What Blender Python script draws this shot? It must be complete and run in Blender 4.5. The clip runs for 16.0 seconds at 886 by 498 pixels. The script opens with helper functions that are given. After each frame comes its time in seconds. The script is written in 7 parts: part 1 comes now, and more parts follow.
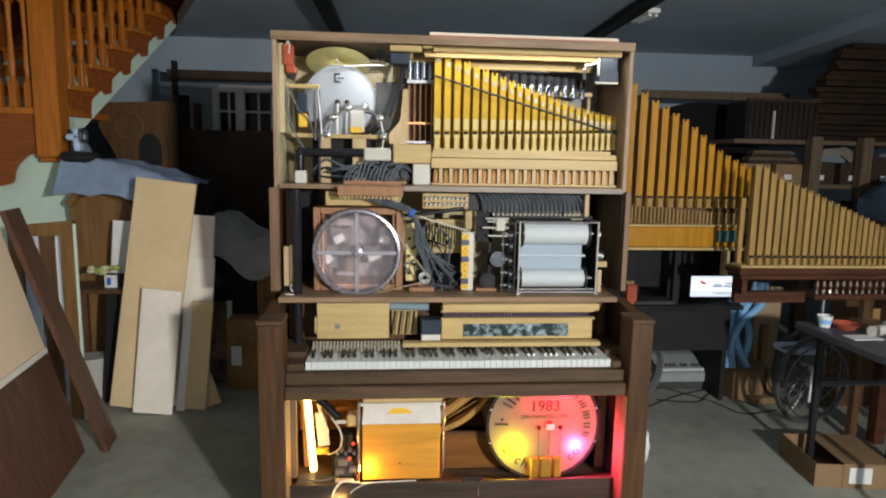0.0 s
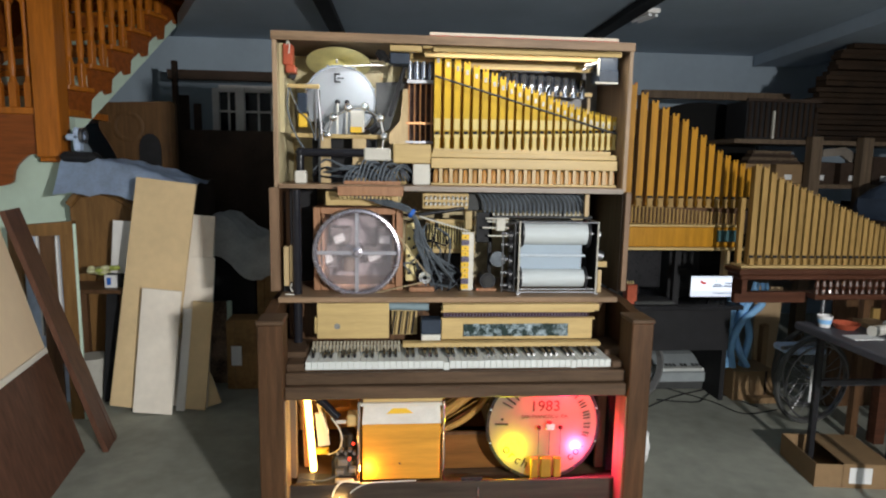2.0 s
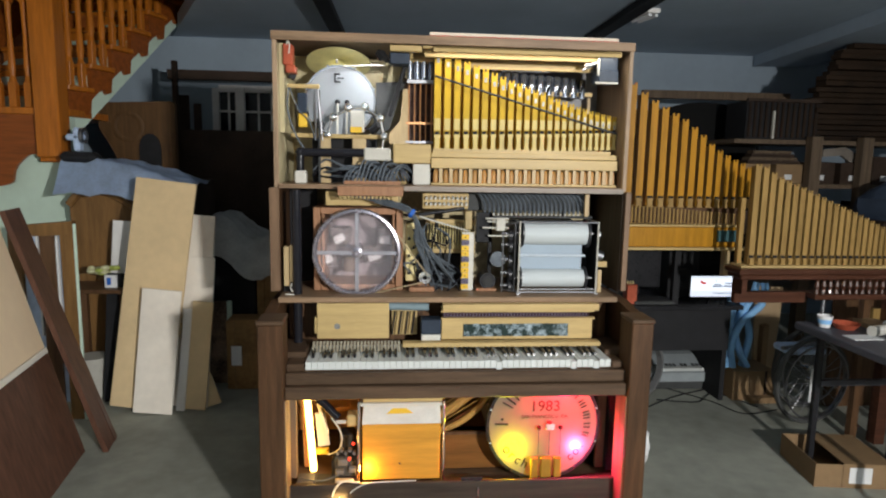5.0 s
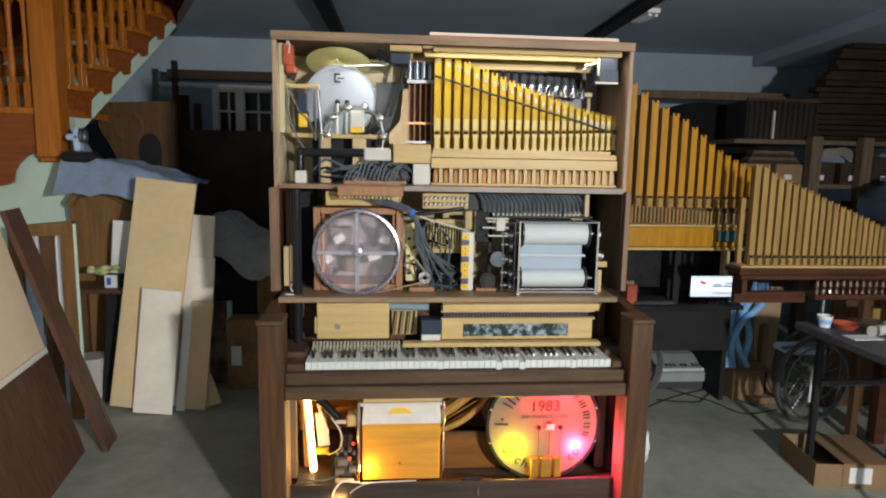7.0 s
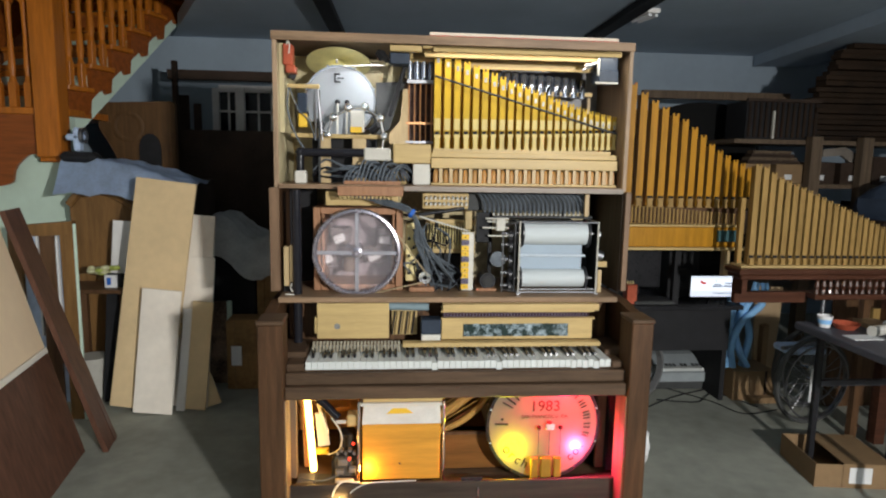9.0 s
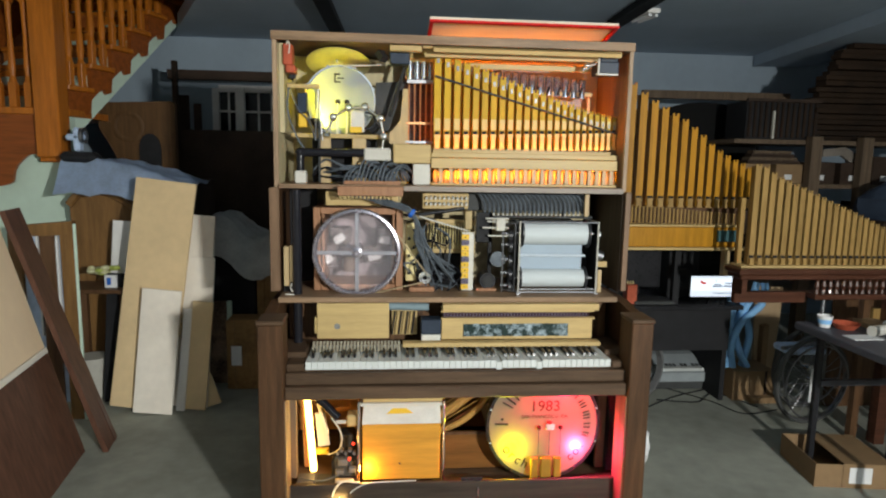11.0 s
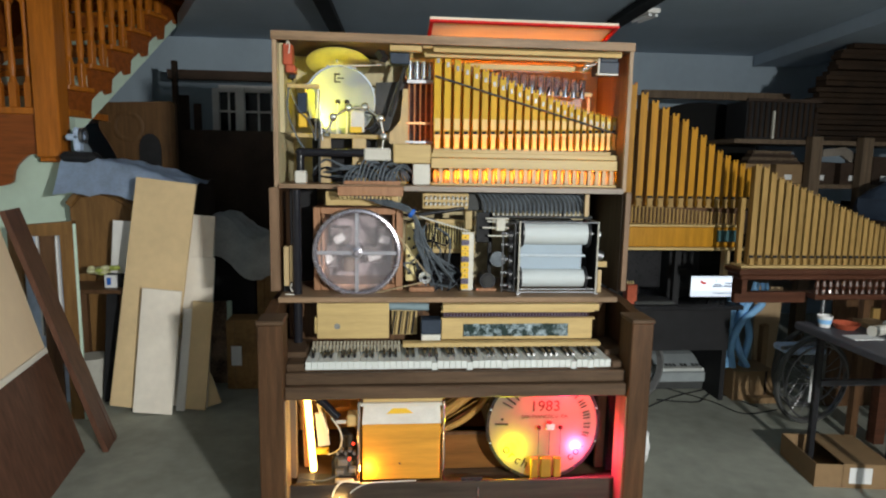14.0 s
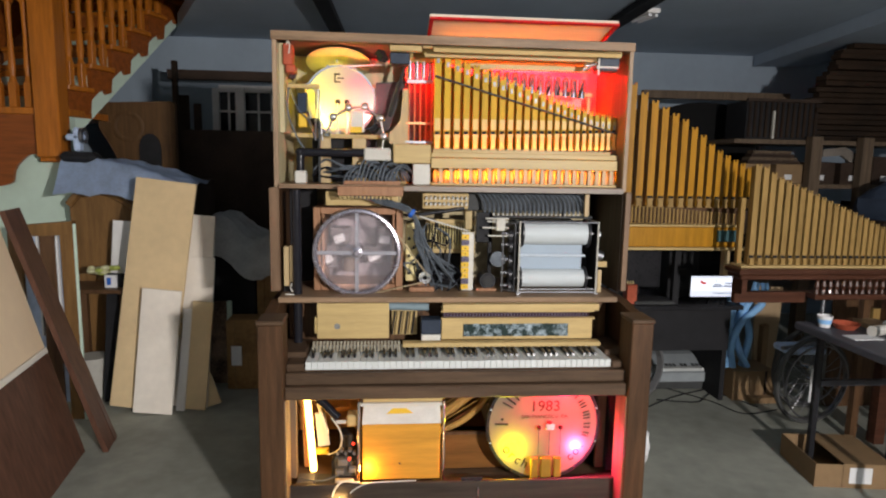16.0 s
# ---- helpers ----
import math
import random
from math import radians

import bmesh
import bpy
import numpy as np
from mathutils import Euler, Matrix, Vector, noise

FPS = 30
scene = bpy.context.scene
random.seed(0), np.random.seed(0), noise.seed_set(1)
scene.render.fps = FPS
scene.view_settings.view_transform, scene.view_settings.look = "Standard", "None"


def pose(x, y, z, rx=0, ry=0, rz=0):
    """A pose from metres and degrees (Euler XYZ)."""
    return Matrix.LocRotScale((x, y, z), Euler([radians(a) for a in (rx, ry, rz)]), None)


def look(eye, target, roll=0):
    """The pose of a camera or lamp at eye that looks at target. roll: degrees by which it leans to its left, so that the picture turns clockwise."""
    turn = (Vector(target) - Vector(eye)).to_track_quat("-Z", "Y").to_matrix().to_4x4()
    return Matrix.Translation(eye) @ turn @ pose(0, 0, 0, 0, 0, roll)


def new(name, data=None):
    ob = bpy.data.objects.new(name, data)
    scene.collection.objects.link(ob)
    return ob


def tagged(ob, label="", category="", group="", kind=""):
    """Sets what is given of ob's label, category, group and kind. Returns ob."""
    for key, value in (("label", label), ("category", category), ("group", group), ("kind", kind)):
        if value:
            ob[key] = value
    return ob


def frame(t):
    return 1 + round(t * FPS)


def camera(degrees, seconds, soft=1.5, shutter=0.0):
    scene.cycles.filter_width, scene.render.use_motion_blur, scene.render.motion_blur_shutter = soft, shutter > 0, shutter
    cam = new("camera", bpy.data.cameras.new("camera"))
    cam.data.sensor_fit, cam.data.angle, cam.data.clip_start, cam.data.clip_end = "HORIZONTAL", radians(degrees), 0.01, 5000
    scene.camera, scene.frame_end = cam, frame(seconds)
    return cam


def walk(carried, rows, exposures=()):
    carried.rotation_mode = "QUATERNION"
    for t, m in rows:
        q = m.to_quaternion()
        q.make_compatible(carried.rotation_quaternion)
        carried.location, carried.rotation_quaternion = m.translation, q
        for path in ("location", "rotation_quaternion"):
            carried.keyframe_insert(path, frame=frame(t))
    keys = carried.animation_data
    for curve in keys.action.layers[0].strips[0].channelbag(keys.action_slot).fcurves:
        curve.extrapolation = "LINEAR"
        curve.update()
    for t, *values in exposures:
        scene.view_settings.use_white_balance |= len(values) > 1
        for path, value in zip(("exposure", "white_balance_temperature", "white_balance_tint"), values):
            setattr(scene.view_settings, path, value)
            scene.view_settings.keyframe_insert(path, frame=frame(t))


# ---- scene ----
cam = camera(70.95, 16.0, soft=2.1)
EYE = (0.0, 0.0, 1.521)
AIM = (EYE[0] + 0.08728, EYE[1] + 0.98632, EYE[2] - 0.13985)
walk(cam, [(0.0, look(EYE, AIM, 1.04)), (16.0, look(EYE, AIM, 1.04))],
     exposures=[(0.0, 0.0, 6500, 10), (0.42, 0.0, 6500, 10), (0.46, 0.0, 6450, 16), (1.46, 0.0, 6450, 16), (1.5, 0.0, 6500, 10), (9.96, 0.0, 6500, 10), (10.0, 0.0, 6500, 6),
                (14.1, 0.0, 6500, 6), (14.14, 0.0, 6650, 15), (16.0, 0.0, 6650, 15)])

# ---- world and lamps ----
world = bpy.data.worlds.new("world")
scene.world = world
world.use_nodes = True
world.node_tree.nodes["Background"].inputs[0].default_value = (0.10, 0.12, 0.16, 1)
world.node_tree.nodes["Background"].inputs[1].default_value = 0.05


def lamp(name, kind, m, power, colour, size=0.1, size_y=0.0, cone=60, blend=0.5):
    """A static lamp at the pose m."""
    d = bpy.data.lights.new(name, kind)
    d.energy, d.color = power, colour
    if kind == "AREA":
        d.shape = "RECTANGLE" if size_y else "DISK"
        d.size = size
        if size_y:
            d.size_y = size_y
    else:
        d.shadow_soft_size = size
    if kind == "SPOT":
        d.spot_size, d.spot_blend = radians(cone), blend
    ob = new(name, d)
    ob.matrix_world = m
    return ob


# the work light that stands beside the tripod
lamp("work_light", "AREA", look((1.73, -1.6, 1.83), (-1.1, 3.0, 1.05)), 195, (1.0, 0.99, 0.96), 0.16)

# ---- materials ----
MATS = {}


def mat(name, colour, rough=0.5, metal=0.0, vary=0.15, scale=6.0, stretch=(1, 1, 1), bump=0.15, second=None,
        trans=0.0, glow=None, power=0.0, coat=0.0, per_piece=0.0, ior=1.45):
    """A procedural surface: two scales of noise shade the colour, roughness and relief."""
    m = bpy.data.materials.new(name)
    m.use_nodes = True
    nt = m.node_tree
    b = nt.nodes["Principled BSDF"]
    lk = nt.links.new
    tc = nt.nodes.new("ShaderNodeTexCoord")
    mp = nt.nodes.new("ShaderNodeMapping")
    mp.inputs["Scale"].default_value = stretch
    lk(tc.outputs["Object"], mp.inputs[0])
    n1 = nt.nodes.new("ShaderNodeTexNoise")
    n1.inputs["Scale"].default_value, n1.inputs["Detail"].default_value = scale, 5
    n2 = nt.nodes.new("ShaderNodeTexNoise")
    n2.inputs["Scale"].default_value, n2.inputs["Detail"].default_value = scale * 7.3, 3
    for n in (n1, n2):
        lk(mp.outputs[0], n.inputs["Vector"])
    ad = nt.nodes.new("ShaderNodeMath")
    ad.operation = "MULTIPLY_ADD"
    lk(n2.outputs[0], ad.inputs[0])
    ad.inputs[1].default_value = 0.45
    lk(n1.outputs[0], ad.inputs[2])
    out = ad.outputs[0]
    if per_piece:
        oi = nt.nodes.new("ShaderNodeObjectInfo")
        a2 = nt.nodes.new("ShaderNodeMath")
        a2.operation = "MULTIPLY_ADD"
        lk(oi.outputs["Random"], a2.inputs[0])
        a2.inputs[1].default_value = per_piece
        lk(out, a2.inputs[2])
        out = a2.outputs[0]
    rp = nt.nodes.new("ShaderNodeValToRGB")
    rp.color_ramp.elements[0].position, rp.color_ramp.elements[1].position = 0.45, 1.0 + per_piece * 0.7
    dark = second or tuple(c * (1 - 2.2 * vary) for c in colour)
    light = colour if second else tuple(min(0.95, c * (1 + 1.2 * vary)) for c in colour)
    rp.color_ramp.elements[0].color = (*[max(0.0, c) for c in dark], 1)
    rp.color_ramp.elements[1].color = (*light, 1)
    lk(out, rp.inputs[0])
    lk(rp.outputs[0], b.inputs["Base Color"])
    mr = nt.nodes.new("ShaderNodeMapRange")
    mr.inputs[3].default_value, mr.inputs[4].default_value = max(0.02, rough - 0.10), min(1.0, rough + 0.10)
    lk(n2.outputs[0], mr.inputs[0])
    lk(mr.outputs[0], b.inputs["Roughness"])
    b.inputs["Metallic"].default_value = metal
    b.inputs["Transmission Weight"].default_value = trans
    b.inputs["IOR"].default_value = ior
    b.inputs["Coat Weight"].default_value = coat * 0.4
    b.inputs["Specular IOR Level"].default_value = 0.28
    if bump:
        bp = nt.nodes.new("ShaderNodeBump")
        bp.inputs["Strength"].default_value, bp.inputs["Distance"].default_value = bump, 0.004
        lk(ad.outputs[0], bp.inputs["Height"])
        lk(bp.outputs[0], b.inputs["Normal"])
    if glow:
        b.inputs["Emission Color"].default_value = (*glow, 1)
        b.inputs["Emission Strength"].default_value = power
    MATS[name] = m
    return m


V = (9, 9, 0.7)      # grain that runs up
Hx = (0.7, 9, 9)     # grain that runs across
Dy = (9, 0.7, 9)     # grain that runs away
walnut = mat("walnut", (0.078, 0.038, 0.017), 0.55, vary=0.22, scale=5, stretch=V, bump=0.08)
walnut_h = mat("walnut_lengthwise", (0.092, 0.056, 0.033), 0.48, vary=0.22, scale=5, stretch=Hx, bump=0.08)
edge_wood = mat("edge_wood", (0.36, 0.25, 0.16), 0.45, vary=0.2, scale=5, stretch=V, bump=0.08)
edge_wood_h = mat("edge_wood_lengthwise", (0.27, 0.175, 0.105), 0.45, vary=0.2, scale=5, stretch=Hx, bump=0.08)
maple = mat("maple", (0.52, 0.375, 0.165), 0.42, vary=0.10, scale=4, stretch=Hx, bump=0.05)
maple_v = mat("maple_upright", (0.50, 0.37, 0.20), 0.42, vary=0.10, scale=4, stretch=V, bump=0.05)
plywood = mat("plywood", (0.44, 0.33, 0.16), 0.5, vary=0.10, scale=3, stretch=V, bump=0.05)
pipe_wood = mat("pipe_wood", (0.49, 0.305, 0.014), 0.55, vary=0.13, scale=4, stretch=V, bump=0.04, coat=0.0, per_piece=0.25)
dull_tin = mat("dull_tin", (0.30, 0.30, 0.29), 0.5, 0.6, vary=0.2, scale=20, bump=0.05)
lid_board = mat("lid_board", (0.72, 0.63, 0.50), 0.5, vary=0.08, scale=4, stretch=Hx, bump=0.04)
pipe_wood_b = mat("pipe_wood_aged", (0.40, 0.185, 0.013), 0.34, vary=0.16, scale=4, stretch=V, bump=0.05, coat=0.3, per_piece=0.3)
pipe_wood_c = mat("pipe_wood_plain", (0.30, 0.185, 0.06), 0.45, vary=0.16, scale=4, stretch=V, bump=0.05, per_piece=0.3)
mahogany = mat("mahogany", (0.085, 0.034, 0.020), 0.35, vary=0.2, scale=5, stretch=Hx, bump=0.06, coat=0.2)
redwood = mat("redwood", (0.34, 0.175, 0.095), 0.45, vary=0.15, scale=5, stretch=V, bump=0.06)
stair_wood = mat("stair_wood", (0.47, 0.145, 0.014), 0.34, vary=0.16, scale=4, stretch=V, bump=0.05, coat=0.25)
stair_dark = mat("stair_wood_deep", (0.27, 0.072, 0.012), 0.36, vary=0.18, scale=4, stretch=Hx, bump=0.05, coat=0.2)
oak_dark = mat("oak_dark", (0.12, 0.062, 0.03), 0.45, vary=0.25, scale=4, stretch=V, bump=0.08)
panel_wood = mat("panel_wood", (0.12, 0.055, 0.034), 0.5, vary=0.2, scale=4, stretch=V, bump=0.06)
mdf = mat("mdf_board", (0.72, 0.54, 0.31), 0.6, vary=0.06, scale=3, bump=0.03)
mdf_pale = mat("mdf_pale", (0.84, 0.77, 0.67), 0.6, vary=0.06, scale=3, bump=0.03)
white_board = mat("white_board", (0.82, 0.80, 0.77), 0.5, vary=0.05, scale=3, bump=0.02)
inset_pale = mat("inset_pale", (0.93, 0.70, 0.47), 0.55, vary=0.05, scale=2, bump=0.02)
concrete = mat("concrete", (0.31, 0.315, 0.265), 0.55, vary=0.19, scale=1.6, bump=0.12)
bounce_white = mat("bounce_white", (0.80, 0.79, 0.76), 0.8, vary=0.05, scale=2, bump=0.05)
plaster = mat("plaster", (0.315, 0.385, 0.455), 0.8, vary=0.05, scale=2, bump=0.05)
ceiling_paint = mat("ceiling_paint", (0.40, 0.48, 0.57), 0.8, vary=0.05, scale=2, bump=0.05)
green_wall = mat("green_wall", (0.60, 0.74, 0.62), 0.75, vary=0.05, scale=2, bump=0.05)
black_paint = mat("black_paint", (0.022, 0.022, 0.025), 0.3, vary=0.15, scale=10, bump=0.03)
black_matt = mat("black_matt", (0.018, 0.018, 0.020), 0.7, vary=0.15, scale=10, bump=0.05)
grey_felt = mat("grey_board", (0.06, 0.062, 0.062), 0.7, vary=0.15, scale=10, bump=0.05)
chrome = mat("chrome", (0.78, 0.78, 0.80), 0.14, 1.0, vary=0.03, scale=8, bump=0.02)
steel = mat("dull_steel", (0.34, 0.34, 0.36), 0.42, 1.0, vary=0.08, scale=12, bump=0.04)
brass = mat("brass", (0.72, 0.60, 0.30), 0.4, 0.45, vary=0.12, scale=6, bump=0.05)
cymbal_brass = mat("cymbal_brass", (0.72, 0.66, 0.32), 0.38, 0.6, vary=0.10, scale=5, bump=0.08)
copper = mat("copper", (0.60, 0.30, 0.14), 0.35, 0.9, vary=0.12, scale=8, bump=0.04)
ivory = mat("ivory_key", (0.58, 0.60, 0.58), 0.42, vary=0.04, scale=8, bump=0.02, per_piece=0.12)
ebony = mat("ebony_key", (0.018, 0.017, 0.018), 0.25, vary=0.1, scale=8, bump=0.02)
drum_skin = mat("drum_skin", (0.27, 0.29, 0.31), 0.55, vary=0.03, scale=5, bump=0.03)
bass_skin = mat("bass_skin", (0.19, 0.15, 0.105), 0.5, vary=0.05, scale=4, bump=0.03)
paper = mat("roll_paper", (0.52, 0.56, 0.57), 0.6, vary=0.03, scale=9, stretch=(1, 6, 6), bump=0.03)
paper_shade = mat("web_paper", (0.34, 0.41, 0.48), 0.6, vary=0.03, scale=9, bump=0.03)
hose = mat("slate_hose", (0.105, 0.122, 0.142), 0.32, vary=0.2, scale=20, bump=0.04)
black_pipe = mat("black_pipe", (0.014, 0.014, 0.018), 0.18, vary=0.1, scale=8, bump=0.02)
collar_grey = mat("collar_plastic", (0.52, 0.50, 0.44), 0.5, vary=0.06, scale=8, bump=0.03)
white_plastic = mat("white_plastic", (0.60, 0.58, 0.52), 0.4, vary=0.04, scale=9, bump=0.02)
red_block = mat("red_block", (0.42, 0.09, 0.045), 0.4, vary=0.15, scale=6, bump=0.04)
red_felt = mat("red_felt", (0.62, 0.02, 0.02), 0.9, vary=0.12, scale=30, bump=0.2)
dark_red_felt = mat("dark_red_felt", (0.055, 0.028, 0.034), 0.9, vary=0.15, scale=30, bump=0.2)
amber = mat("amber_peg", (0.74, 0.40, 0.12), 0.4, vary=0.14, scale=10, bump=0.02, trans=0.45, per_piece=0.3)
blue_black = mat("blue_black", (0.030, 0.042, 0.065), 0.4, vary=0.15, scale=9, bump=0.03)
blue_tie = mat("blue_tie", (0.03, 0.13, 0.50), 0.5, vary=0.1, scale=12, bump=0.05)
yellow_tab = mat("yellow_tab", (0.80, 0.50, 0.05), 0.5, vary=0.06, scale=12, bump=0.03)
purple_tab = mat("purple_tab", (0.13, 0.11, 0.16), 0.5, vary=0.1, scale=12, bump=0.03)
acrylic = mat("clear_acrylic", (0.80, 0.76, 0.80), 0.10, vary=0.03, scale=6, bump=0.05, trans=0.93, ior=1.40)
wheel_silver = mat("wheel_silver", (0.44, 0.41, 0.46), 0.26, 0.75, vary=0.05, scale=6, bump=0.05)
pearl_dark = mat("mottled_panel", (0.38, 0.47, 0.52), 0.3, vary=0.3, scale=26, bump=0.05, second=(0.015, 0.03, 0.028))
box_ply = mat("bellows_plywood", (0.60, 0.29, 0.04), 0.45, vary=0.12, scale=4, stretch=Hx, bump=0.05)
white_cloth = mat("bellows_cloth", (0.62, 0.61, 0.58), 0.8, vary=0.06, scale=18, bump=0.15)
gold_plate = mat("gold_iron_plate", (0.50, 0.28, 0.08), 0.4, 0.2, vary=0.2, scale=7, bump=0.1)
ink_red = mat("ink_red", (0.075, 0.006, 0.006), 0.6, vary=0.1, scale=20, bump=0.0)
ink_dark = mat("ink_dark", (0.018, 0.010, 0.008), 0.6, vary=0.1, scale=20, bump=0.0)
rubber = mat("rubber", (0.03, 0.03, 0.03), 0.6, vary=0.1, scale=20, bump=0.05)
string_tan = mat("belt_tan", (0.42, 0.33, 0.2), 0.7, vary=0.1, scale=20, bump=0.05)
bulb_warm = mat("bulb_warm", (0.9, 0.7, 0.4), 0.4, bump=0, glow=(1.0, 0.62, 0.20), power=40)
cardboard = mat("cardboard", (0.26, 0.165, 0.085), 0.75, vary=0.08, scale=4, bump=0.05)
pool_foam = mat("blue_foam", (0.24, 0.48, 0.78), 0.6, vary=0.06, scale=14, bump=0.08)
old_crate = mat("old_crate", (0.34, 0.19, 0.075), 0.6, vary=0.25, scale=5, bump=0.08)
grey_sheet = mat("grey_dust_sheet", (0.80, 0.80, 0.78), 0.85, vary=0.12, scale=7, bump=0.3)
mottled = mat("mottled_board", (0.24, 0.17, 0.12), 0.8, vary=0.5, scale=9, bump=0.2)
sheet_cloth = mat("dust_sheet", (0.50, 0.62, 0.82), 0.85, vary=0.12, scale=7, bump=0.3)
table_grey = mat("table_grey", (0.085, 0.085, 0.10), 0.5, vary=0.1, scale=5, bump=0.05)
shelf_wood = mat("shelf_timber", (0.14, 0.098, 0.064), 0.6, vary=0.2, scale=4, stretch=V, bump=0.08)
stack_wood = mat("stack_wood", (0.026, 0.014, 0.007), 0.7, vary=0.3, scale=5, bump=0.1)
crate_brown = mat("crate_brown", (0.05, 0.031, 0.021), 0.65, vary=0.25, scale=5, bump=0.08)
night_glass = mat("night_glass", (0.008, 0.009, 0.012), 0.08, vary=0.1, scale=3, bump=0.0)
screen_glow = mat("screen_glow", (0.6, 0.65, 0.7), 0.3, bump=0, glow=(0.80, 0.88, 1.0), power=1.0)
screen_ink = mat("screen_ink", (0.20, 0.22, 0.28), 0.4, bump=0, glow=(0.40, 0.45, 0.55), power=0.6)
screen_red = mat("screen_red", (0.40, 0.05, 0.05), 0.4, bump=0, glow=(0.55, 0.10, 0.10), power=0.6)
tube_white = mat("lamp_tube", (0.75, 0.76, 0.78), 0.35, vary=0.03, scale=6, bump=0.02)
lime = mat("lime_green", (0.45, 0.52, 0.12), 0.5, vary=0.15, scale=15, bump=0.05)
label_white = mat("label_white", (0.72, 0.72, 0.72), 0.6, vary=0.03, scale=12, bump=0.02)
teal_box = mat("teal_box", (0.05, 0.12, 0.13), 0.5, vary=0.1, scale=9, bump=0.03)
bell_silver = mat("bell_silver", (0.42, 0.46, 0.54), 0.22, 0.85, vary=0.05, scale=10, bump=0.02)
cap_wood = mat("cap_wood", (0.56, 0.44, 0.165), 0.5, vary=0.08, scale=5, stretch=V, bump=0.04, per_piece=0.2)
mottle = MATS["mottled_panel"].node_tree.nodes["Color Ramp"].color_ramp
mottle.elements[0].position, mottle.elements[1].position = 0.70, 0.93
tube_warm = mat("tube_warm", (0.9, 0.7, 0.4), 0.4, bump=0, glow=(1.0, 0.56, 0.13), power=9.0)
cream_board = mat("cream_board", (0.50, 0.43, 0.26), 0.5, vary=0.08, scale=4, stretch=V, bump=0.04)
edge_brown = mat("edge_brown", (0.18, 0.11, 0.066), 0.45, vary=0.2, scale=5, stretch=V, bump=0.08)
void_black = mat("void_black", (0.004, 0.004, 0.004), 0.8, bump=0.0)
spoke_silver = mat("spoke_silver", (0.55, 0.54, 0.59), 0.22, 0.6, vary=0.04, scale=8, bump=0.02)
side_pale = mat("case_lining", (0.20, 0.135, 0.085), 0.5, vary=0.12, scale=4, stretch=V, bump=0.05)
headboard_brown = mat("headboard_brown", (0.115, 0.060, 0.024), 0.5, vary=0.2, scale=4, stretch=V, bump=0.06)
frame_brown = mat("frame_brown", (0.22, 0.115, 0.040), 0.45, vary=0.18, scale=4, stretch=V, bump=0.06)
ochre_block = mat("ochre_block", (0.36, 0.19, 0.022), 0.55, vary=0.12, scale=8, bump=0.04)
sound_board = mat("sound_board", (0.42, 0.19, 0.045), 0.5, vary=0.15, scale=4, stretch=Hx, bump=0.05)
lip_dark = mat("lip_dark", (0.050, 0.038, 0.030), 0.35, vary=0.2, scale=5, stretch=Hx, bump=0.06)


